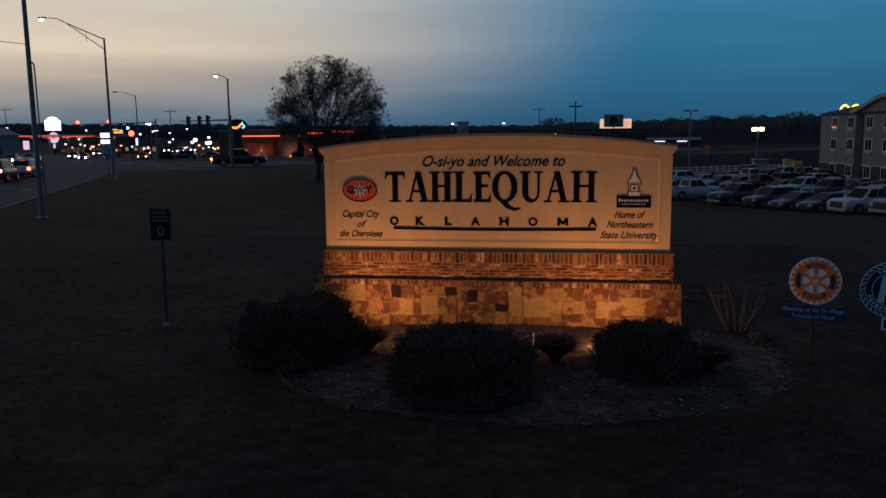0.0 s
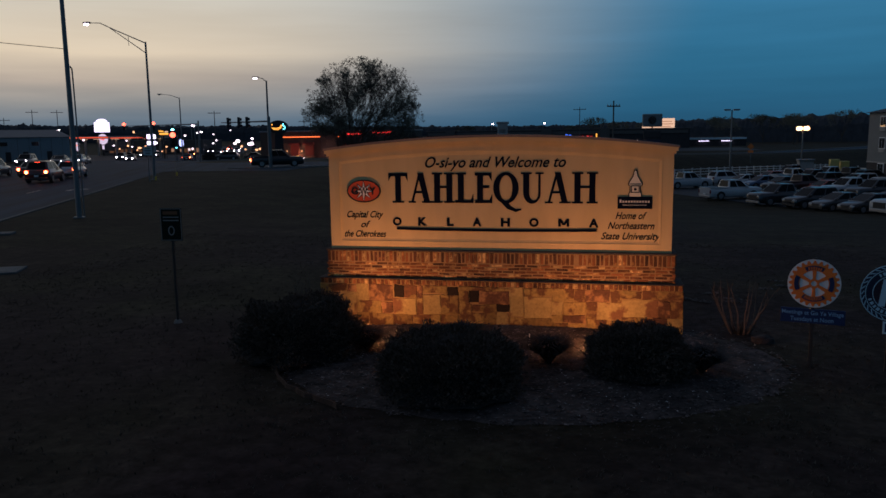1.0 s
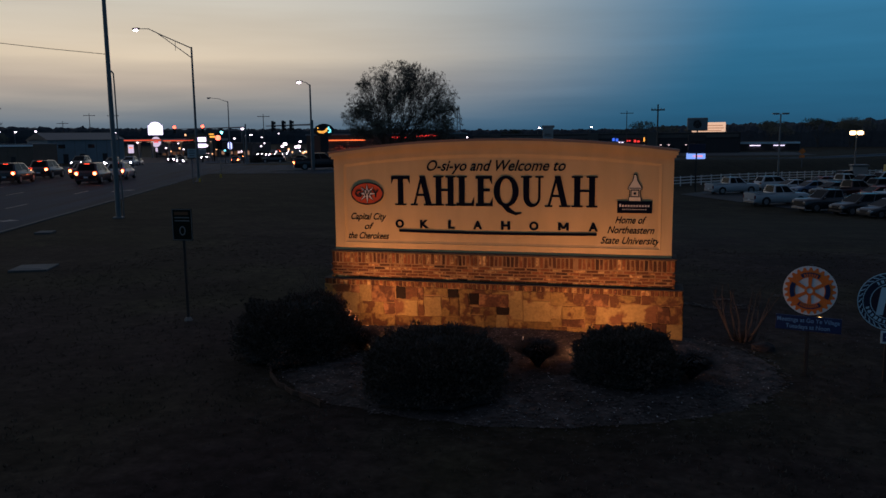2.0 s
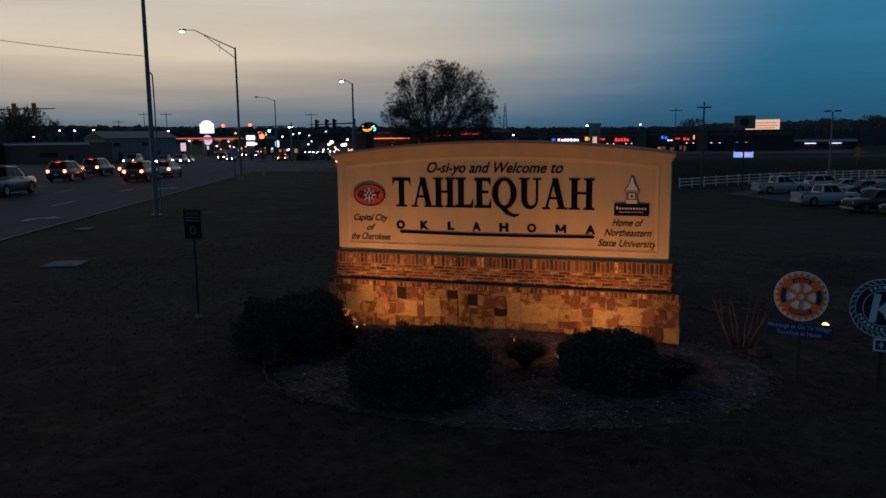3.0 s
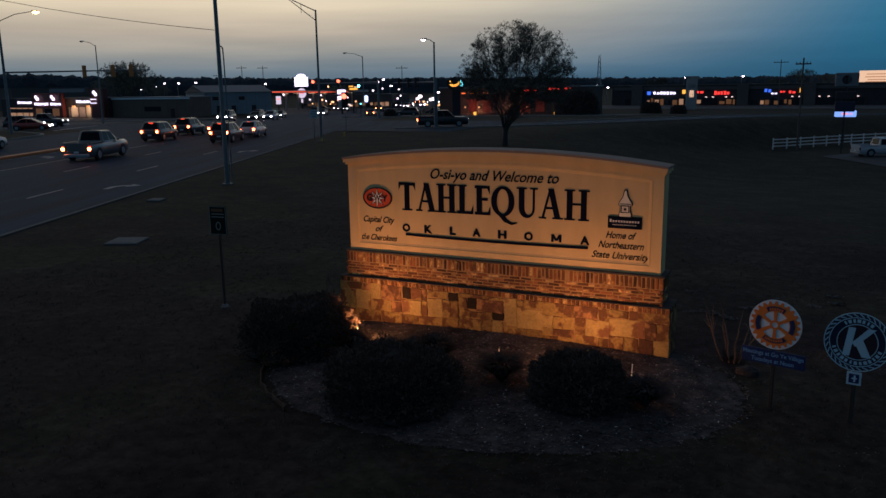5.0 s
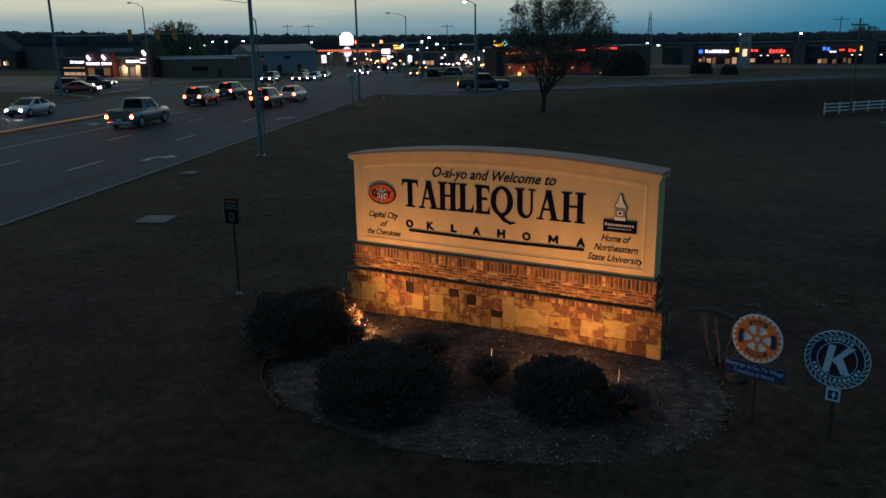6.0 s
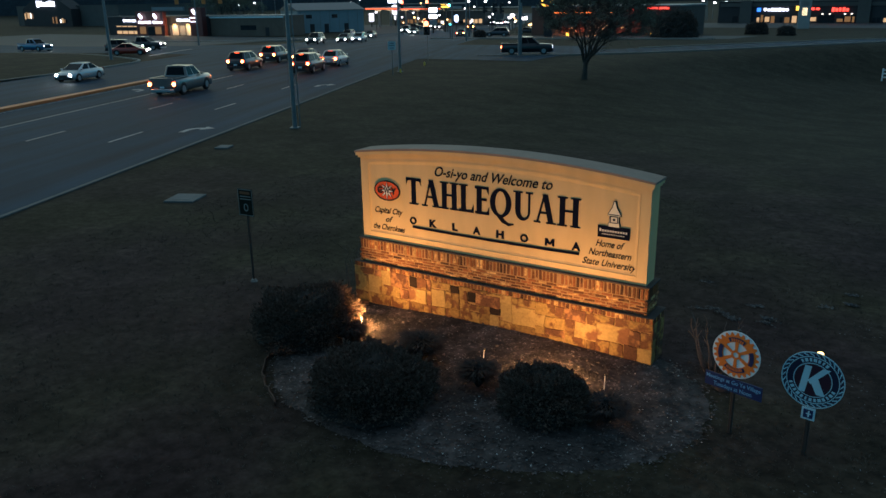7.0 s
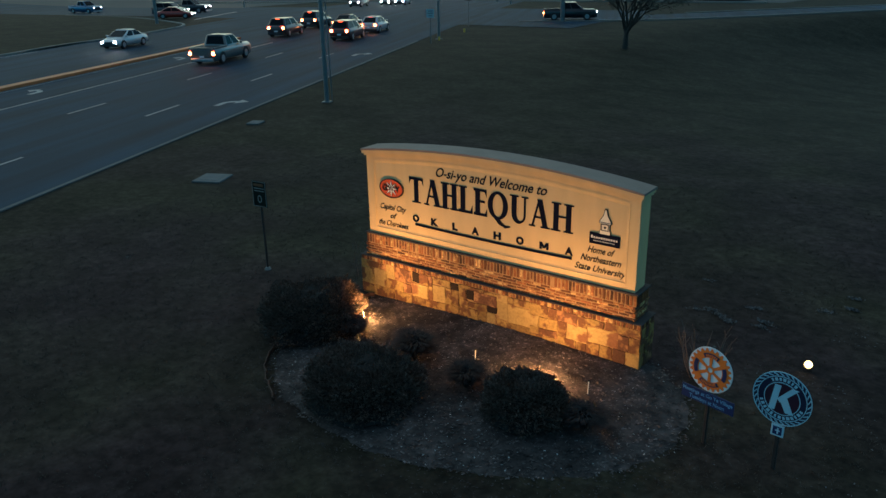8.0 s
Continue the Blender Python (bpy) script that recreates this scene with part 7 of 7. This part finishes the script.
# ---- white rail fence along the rim of the hollow ----
fence = thing("rail_fence", pose(0, 0, 0), "long white three-rail fence along the rim of the hollow", "fence")
FD = Vector((.58, .815)).normalized()
prev = None
for k in range(33):
    p = Vector((.4, 85.2)) + FD * 2.4 * k
    z = land(p.x, p.y)
    bm = bmesh.new()
    box(bm, p.x - .07, p.x + .07, p.y - .07, p.y + .07, z - .1, z + 1.32, .01)
    part("post", bm, M_WHITE, fence)
    if prev is not None:
        for h in (.38, .76, 1.14):
            bm = bmesh.new()
            a_, b_ = Vector((prev[0].x, prev[0].y, prev[1] + h)), Vector((p.x, p.y, z + h))
            tube(bm, a_, b_, .075, .075, 4)
            part("rail", bm, M_WHITE, fence)
    prev = (p, z)
fence2 = thing("rail_fence", pose(0, 0, 0), "short white fence beside the hotel", "fence")
prev = None
for k in range(8):
    p = Vector((36.5, 122)) + Vector((.35, -.94)) * 2.6 * k
    z = land(p.x, p.y)
    bm = bmesh.new()
    box(bm, p.x - .07, p.x + .07, p.y - .07, p.y + .07, z - .1, z + 1.5, .01)
    part("post", bm, M_WHITE, fence2)
    if prev is not None:
        for h in (.3, .7, 1.1):
            bm = bmesh.new()
            tube(bm, (prev[0].x, prev[0].y, prev[1] + h), (p.x, p.y, z + h), .13, .13, 4)
            part("rail", bm, M_WHITE, fence2)
    prev = (p, z)
for x, y, w_, h in ((35.4, 113.0, .62, 2.5), (37.2, 114.5, .62, 2.2)):
    bm = bmesh.new()
    box(bm, -w_, w_, -.5, .5, -.1, h, .03)
    solo("bin_enclosure", bm, mat("yellow_panel", (.62, .50, .16), .7, var=.15, scale=2, fine=20, bump=.1), "pale yellow bin enclosure behind the car park", "enclosure", "bin enclosures", m=pose(x, y, land(x, y)))
shed("white_kiosk", 30.6, 32.6, 113.0, 114.6, land(30, 114) - .2, land(30, 114) + 2.2, M_PALE, "small pale kiosk beyond the car park")

# dark evergreen by the grill
ev = juniper(-33.3, 121.0, 4.4, 3.4, 4.7, 9, "large rounded dark evergreen beside the side road", 3800)
ev.name = "evergreen_shrub"
ev.matrix_basis = pose(-33.1, 121.0, land(-33.1, 121) - .1)
ev["group"] = "evergreens"
for child in ev.children:
    if child.name.startswith("foliage"):
        me = child.data
        co = np.empty(len(me.vertices) * 3)
        me.vertices.foreach_get("co", co)
        co = co.reshape(-1, 4, 3)
        mid = co.mean(axis=1, keepdims=True)
        co = mid + (co - mid) * 4.2
        me.vertices.foreach_set("co", co.ravel())
for k, (x, y, s) in enumerate(((-26, 150, .55), (-19, 140, .4), (-44, 118, .3), (-70, 121, .35))):
    copy_thing(ev, pose(x, y, land(x, y) - .1)).scale = (s, s, s)

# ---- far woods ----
# blue-grey puts the haze of distance into the trees' own colour
M_HAZEWOODS = mat("far_woods", (0.0345, 0.0435, 0.0525), .95, var=.4, scale=.08, fine=.6, bump=0)


def woods(name, az0, az1, dist, tops, seed, label, deep=60, rough_=1.0):
    """A belt of distant trees: a thick bumpy mass with a ragged crown line. tops: heights at even steps of the bearing."""
    r = random.Random(seed)
    n = 700
    bm = bmesh.new()
    prev = None
    for k in range(n + 1):
        f = k / n
        a = radians(az0 + (az1 - az0) * f)
        i = min(int(f * (len(tops) - 1)), len(tops) - 2)
        g = f * (len(tops) - 1) - i
        top = tops[i] + (tops[i + 1] - tops[i]) * g
        cur = []
        for q, (dd, hh) in enumerate(((-6, -4), (-3, .55), (0, .86), (5, 1.0), (deep * .5, 1.0), (deep, -4))):
            d = dist + dd
            x, y = d * math.sin(a), d * math.cos(a)
            bump = rough_ * (2.2 * noise.noise((a * 95, q * .7, seed)) + 1.3 * noise.noise((a * 330, q * 1.9, seed + 3)) + .7 * noise.noise((a * 1100, q, seed)))
            z = -4 if hh < 0 else top * hh + bump * (1 if hh > .5 else .3)
            cur.append(bm.verts.new((x, y, z)))
        if prev:
            for q in range(len(cur) - 1):
                bm.faces.new((prev[q], prev[q + 1], cur[q + 1], cur[q]))
        prev = cur
    solo(name, bm, M_HAZEWOODS, label, "woods", kind="stuff")


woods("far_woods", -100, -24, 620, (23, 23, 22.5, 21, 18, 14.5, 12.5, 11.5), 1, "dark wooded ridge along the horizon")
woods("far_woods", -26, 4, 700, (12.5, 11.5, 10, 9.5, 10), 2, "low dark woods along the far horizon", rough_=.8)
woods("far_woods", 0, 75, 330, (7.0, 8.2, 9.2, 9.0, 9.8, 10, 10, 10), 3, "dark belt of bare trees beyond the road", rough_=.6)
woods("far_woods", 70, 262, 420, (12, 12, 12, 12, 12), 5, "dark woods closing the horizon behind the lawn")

bare = leafy_tree("bare_tree", pose(-2, 300, land(-2, 300)), "bare twiggy tree on the skyline", 13.5, 6.0, 14, 5, 2600, (0, 0), .24, .16, 5, (.10, .22))
bare2 = leafy_tree("bare_tree", pose(38, 262, land(38, 262)), "bare twiggy tree on the skyline", 12.5, 5.4, 15, 6, 2600, (0, 0), .22, .18, 5, (.10, .22))
r = random.Random(31)
for k, (x, y, s) in enumerate(((6, 310, .95), (18, 322, .85), (-10, 305, .8), (58, 290, 1.0), (72, 300, 1.15), (86, 296, 1.1), (97, 280, 1.0), (110, 284, 1.1), (47, 300, .85), (64, 270, .8),
                              (-58, 330, .9), (-162.5, 143.5, 1.3), (-159.5, 145, 1.22), (-165.5, 144, 1.15), (-118, 180, .75), (-72, 205, .8), (-178, 168, .85), (-186, 172, .95), (-194, 170, .8), (-210, 178, 1.0))):
    copy_thing(bare if k % 2 else bare2, pose(x, y, land(x, y), 0, 0, r.uniform(0, 360))).scale = (s, s, s)

# ---- far poles and lights ----
for x, y, h, a_ in ((-162.3, 190, 13.6, 20), (-154.0, 190, 13.4, 20), (-104.5, 190, 12.3, 30), (-88, 215, 10, 30), (-172, 190, 11.4, 20), (-4.7, 200, 11.6, 10)):
    utility_pole(x, y, h, a_, 1, "far wooden utility pole with a crossarm", 1.7)
tower = thing("lattice_tower", pose(-60, 240, land(-60, 240)), "slim steel lattice tower on the skyline", "tower")
for s in range(4):
    bm = bmesh.new()
    c, d = ((-1, -1), (1, -1), (1, 1), (-1, 1))[s]
    tube(bm, (c * .9, d * .9, 0), (c * .25, d * .25, 14.5), .09, .06, 4)
    part("leg", bm, M_STEEL, tower)
for k in range(9):
    bm = bmesh.new()
    z, w_ = 1.2 + k * 1.6, .9 - .65 * (1.2 + k * 1.6) / 14.5
    for (c, d), (e, f) in (((-1, -1), (1, -1)), ((1, -1), (1, 1)), ((1, 1), (-1, 1)), ((-1, 1), (-1, -1))):
        tube(bm, (c * w_, d * w_, z), (e * w_ * .93, f * w_ * .93, z + 1.5), .05, .05, 3)
    part("bracing", bm, M_STEEL, tower)
for x, y, z in ((-248.3, 230, 5.4), (-240, 230, 6.2), (-235.3, 230, 7.7), (-228, 230, 7.6), (-219, 230, 7.7), (-185, 230, 6.8), (-134, 230, 7.6), (-131, 230, 5.4), (-112.8, 230, 3.0), (-108, 230, 3.4), (-104, 232, 2.6),
                (-66.4, 260, 4.6), (-63.0, 262, 3.8), (-58.8, 260, 4.2), (-51, 255, 3.2), (-37, 262, 6.8), (-19.1, 262, 6.8)):
    lot_lamp(x, y, z, (1,), True, "far lit lamp post in a car park")

# crowd of small lights round the junction and along the far road


def lit_post(x, y, z, material, w_, h, label):
    """A small lit lantern or sign box on a thin post."""
    t = thing("lit_post", pose(x, y, 0, 0, 0, 32), label, "street light", "far lights")
    bm = bmesh.new()
    tube(bm, (0, 0, land(x, y) - .1), (0, 0, z), .07, .05, 6)
    part("post", bm, M_DARKSTEEL, t)
    bm = bmesh.new()
    box(bm, -w_ / 2, w_ / 2, -.22, .05, z - h / 2, z + h / 2, min(w_, h) * .3)
    part("lantern", bm, material, t)


WHITE_L, WARM_L = glow("lantern_white_glow", (1.0, .93, .80), 2.6), glow("lantern_warm_glow", (1.0, .55, .18), 1.8)
for x, y, z, m_, w_, h in ((-76.8, 128.4, 5.7, WHITE_L, .5, .5), (-86.5, 147.2, 4.4, WHITE_L, .35, .35), (-124.8, 182.4, 5.1, WARM_L, .5, .6), (-93.4, 177, 5.1, WHITE_L, .4, .3), (-77.4, 148.3, 2.5, WHITE_L, .9, .7), (-78.2, 148.5, 2.0, WHITE_L, .7, .5),
                          (-74.3, 148.7, 1.9, WHITE_L, .8, .7), (-75.2, 149.2, 1.8, WHITE_L, .7, .6), (-72.8, 151, 2.1, G_TEAL, .4, .4), (-79.2, 127.6, 2.4, glow("pale_blue_sign_glow", (.55, .75, 1.0), 1.6), .8, 1.4), (-74.7, 118, 1.6, G_TEAL, .35, .3),
                          (-117.1, 172.7, .9, WARM_L, .9, .5), (-120.3, 172.4, 1.5, WARM_L, .6, .5), (-129.2, 160.6, .15, G_BLUE, .6, .5), (-68.1, 139.2, .9, WARM_L, .5, .4), (-71.5, 145, .6, WARM_L, .6, .4), (-140.3, 170, 5.7, WHITE_L, .35, .3),
                          (-100.7, 139.5, 1.2, WARM_L, .30, .28), (-120.3, 174.3, 1.2, WHITE_L, .43, .35), (-117.1, 171.6, 0.4, WARM_L, .31, .42), (-113.2, 169.3, 1.4, WARM_L, .44, .29),
                          (-110.0, 166.6, 0.6, WARM_L, .32, .36), (-106.9, 164.3, 2.2, WHITE_L, .45, .43), (-103.8, 161.3, 0.2, WARM_L, .33, .30), (-101.1, 158.9, 1.3, WARM_L, .46, .37),
                          (-93.2, 156.9, 0.8, WHITE_L, .34, .44), (-86.9, 155.0, 2.0, WHITE_L, .47, .31), (-84.6, 152.3, 2.7, WHITE_L, .35, .38), (-77.5, 150.2, 1.3, WARM_L, .48, .45),
                          (-75.2, 147.3, 0.7, WARM_L, .36, .32), (-69.7, 145.2, 1.4, WARM_L, .49, .39), (-84.4, 180.6, 0.1, WHITE_L, .37, .46), (-124.0, 171.8, 1.6, WHITE_L, .50, .33),
                          (-118.8, 169.7, 2.8, WHITE_L, .38, .40), (-128.0, 165.3, 3.1, WHITE_L, .51, .47), (-89.5, 167.7, 0.5, WHITE_L, .39, .34), (-98.8, 163.7, 3.9, WHITE_L, .52, .41),
                          (-90.3, 161.9, 4.1, WHITE_L, .40, .28)):
    lit_post(x, y, z, m_, w_, h, "small bright light on a thin post far off")
for kind, colour, x, y, a_, li in (("suv", GREY_P, -115.0, 207.0, BACK, "h"), ("sedan", BLACK_P, -111.8, 206.0, BACK, "h"), ("sedan", GREY_P, -113.5, 213.0, BACK, "h"), ("suv", WHITE_P, -109.8, 213.5, BACK, "h"), ("pickup", BLACK_P, -120.0, 248.0, BACK, "h"), ("sedan", GREY_P, -133.0, 262.0, BACK, "h"),
                                   ("sedan", MAROON_P, -120.0, 172.0, 28, "b"), ("suv", BLACK_P, -99.5, 118.0, -70, "h"), ("sedan", GREY_P, -96.0, 121.0, -66, "h"), ("sedan", BLACK_P, -74.0, 149.5, 20, "h"), ("suv", GREY_P, -70.0, 128.0, 200, "")):
    vehicle(kind, colour, x, y, a_, "dark car near the junction with its lights on" if li else "dark car parked near the grill restaurant", li)

# ---- bricks and stones of the sign base ----


def shared_block(name, w, h, d, bevel, material, seed, wob=.004):
    """One slightly uneven block, its front at -y, reused by many pieces."""
    r = random.Random(seed)
    bm = bmesh.new()
    box(bm, -w / 2, w / 2, 0, d, -h / 2, h / 2)
    for v in bm.verts:
        v.co += Vector((r.uniform(-wob, wob), r.uniform(-wob, wob) * (v.co.y < .001), r.uniform(-wob, wob)))
    bmesh.ops.bevel(bm, geom=[e for e in bm.edges if all(v.co.y < d * .5 for v in e.verts)], offset=bevel, segments=1, affect="EDGES")
    return link_mesh(name, bm, material)


def lay(name, me, m, parent=None):
    ob = new(name, me)
    ob.parent = parent or sign
    ob.matrix_basis = m
    return ob


r = random.Random(77)
M_BRICKDARK = mat("burnt_brick", (.095, .036, .014), .85, var=.36, scale=9, fine=55, bump=.35, rand=.5, tint=(.26, .10, .03), patch=(.55, .72), world=True)
M_BRICKPALE = mat("mortar_smeared_brick", (.30, .130, .036), .9, var=.36, scale=16, fine=55, bump=.35, rand=.4, tint=(.54, .36, .13), patch=(.42, .58), world=True)
MIX = [M_BRICK] * 7 + [M_BRICKDARK] * 2 + [M_BRICKPALE] * 2


def brick_set(name, w, h, bevel, seed, wob):
    """Worn, tumbled bricks of one size in every colour of the mix."""
    return [shared_block(name, w, h, .05, bevel, m_, seed + k, wob) for k, m_ in enumerate(MIX)]


soldiers = brick_set("soldier_brick", .053, .180, .008, 40, .006)
stretchers = brick_set("brick", .190, .042, .007, 60, .005)
rowlocks = brick_set("rowlock_brick", .058, .088, .008, 80, .006)
headers = brick_set("brick", .090, .044, .007, 100, .005)

FRONT = -0.030
for k in range(84):
    x = -3.036 + k * 6.072 / 83
    lay("soldier_brick", r.choice(soldiers), pose(x + r.uniform(-.004, .004), FRONT + r.uniform(-.007, .005), 1.277 + r.uniform(-.006, .006), 0, r.uniform(-2.2, 2.2), r.uniform(-2.5, 2.5)))
for row_ in range(5):
    z = .9275 + row_ * .0550
    off = 0 if row_ % 2 else .104
    for k in range(30):
        x = -3.07 + off + .098 + k * .2078
        if x < 3.0:
            lay("brick", r.choice(stretchers), pose(x + r.uniform(-.006, .006), FRONT + .002 + r.uniform(-.007, .004), z + r.uniform(-.003, .003), 0, r.uniform(-.9, .9), r.uniform(-1.2, 1.2)))
    lay("brick", r.choice(headers), pose(-3.02 if off else 3.02, FRONT + .004, z))
for k in range(84):
    x = -3.166 + k * 6.332 / 83
    lay("rowlock_brick", r.choice(rowlocks), pose(x + r.uniform(-.004, .004), -0.098 + r.uniform(-.007, .004), .824 + r.uniform(-.004, .004), 0, r.uniform(-2, 2), r.uniform(-2, 2)))
# returns at the two ends
for side, a in ((1, 90), (-1, -90)):
    for k in range(7):
        y = .015 + k * .074
        lay("soldier_brick", r.choice(soldiers), pose(side * 3.074, y, 1.277, 0, 0, a))
        lay("rowlock_brick", r.choice(rowlocks), pose(side * 3.202, y, .824, 0, 0, a))
    for row_ in range(5):
        for k in range(3):
            y = .03 + k * .2078 + (.06 if row_ % 2 else 0)
            if y < .46:
                lay("brick", r.choice(stretchers), pose(side * 3.070, y, .9275 + row_ * .0550, 0, 0, a))

# the stone courses: column widths, then from the top down heights and the stones side by side
# P and Q pale, C cream, B buff, R rust, S slate; a letter repeated makes a wider stone
FRONT_STONES = ("113|2:CCCR 5:CCQQ 3:BC", "112|4:PRR 3:CCR 3:BCC", "90|3:SSBBR 4:PPPPC 3:BBC", "107|2:CCS 5:PPCB 3:CB", "148|1:BBC 3:CSRRR 2:CBBS 4:CCBQ",
                "120|2:PCC 5:PQQ 3:CBB", "95|3:CCB 3:QCC 2:CRR 2:BC", "100|3:RRC 4:BPP 3:CCB", "163|2:CBB 4:PPPRB 4:BCRQ")
END_STONES = ("40|4:C 6:B", "30|3:R 4:C 3:B", "42|6:C 4:R")
STONE_KIND = {"P": "pale", "Q": "pale", "C": "cream", "B": "buff", "R": "rust", "S": "slate"}


def stone_face(length, m, r, plan, low=.02, high=.776):
    total = sum(float(c.split("|")[0]) for c in plan)
    x = -length / 2
    for col in plan:
        share, stack = col.split("|")
        wide, z = length * float(share) / total, high
        for row_ in stack.split():
            tenths, kinds = row_.split(":")
            tall = (high - low) * float(tenths) / 10
            k = 0
            for code, run in itertools.groupby(kinds):
                n_ = len(list(run))
                one_stone(x + wide * k / len(kinds), x + wide * (k + n_) / len(kinds), z - tall, z, STONE_KIND[code], m, r)
                k += n_
            z -= tall
        x += wide


def one_stone(x0, x1, z0, z1, kind, m, r):
    """A rough block with a chipped outline, its face a little proud of the mortar."""
    w, h = x1 - x0 - .006, z1 - z0 - .006
    bm = bmesh.new()
    q = [(-w / 2, -h / 2), (w / 2, -h / 2), (w / 2, h / 2), (-w / 2, h / 2)]
    slack = min(.018, w * .12, h * .12)
    q = [(a_ + r.uniform(-slack, slack), b_ + r.uniform(-slack, slack)) for a_, b_ in q]
    loop = []
    for i in range(4):
        (ax, az), (bx, bz) = q[i], q[(i + 1) % 4]
        for t_ in (0, .33, .67):
            loop.append((ax + (bx - ax) * t_ + r.uniform(-.009, .009), az + (bz - az) * t_ + r.uniform(-.009, .009)))
    proud = r.uniform(0, .010)
    outer = [bm.verts.new((x, .03, z)) for x, z in loop]
    rim = [bm.verts.new((x, -.004 - proud * .4, z)) for x, z in loop]
    inn = [bm.verts.new((x * .94, -.006 - proud + r.uniform(-.003, .003), z * .94)) for x, z in loop]
    for i in range(12):
        j = (i + 1) % 12
        bm.faces.new((outer[i], outer[j], rim[j], rim[i]))
        bm.faces.new((rim[i], rim[j], inn[j], inn[i]))
    bm.faces.new(inn)
    lay("stone", link_mesh("stone", bm, M_STONES[kind]), m @ pose((x0 + x1) / 2, 0, (z0 + z1) / 2))


stone_face(6.40, pose(0, -0.094, 0), random.Random(9), FRONT_STONES)
stone_face(.61, pose(3.200, .21, 0, 0, 0, 90), random.Random(10), END_STONES)
stone_face(.61, pose(-3.200, .21, 0, 0, 0, -90), random.Random(12), END_STONES)
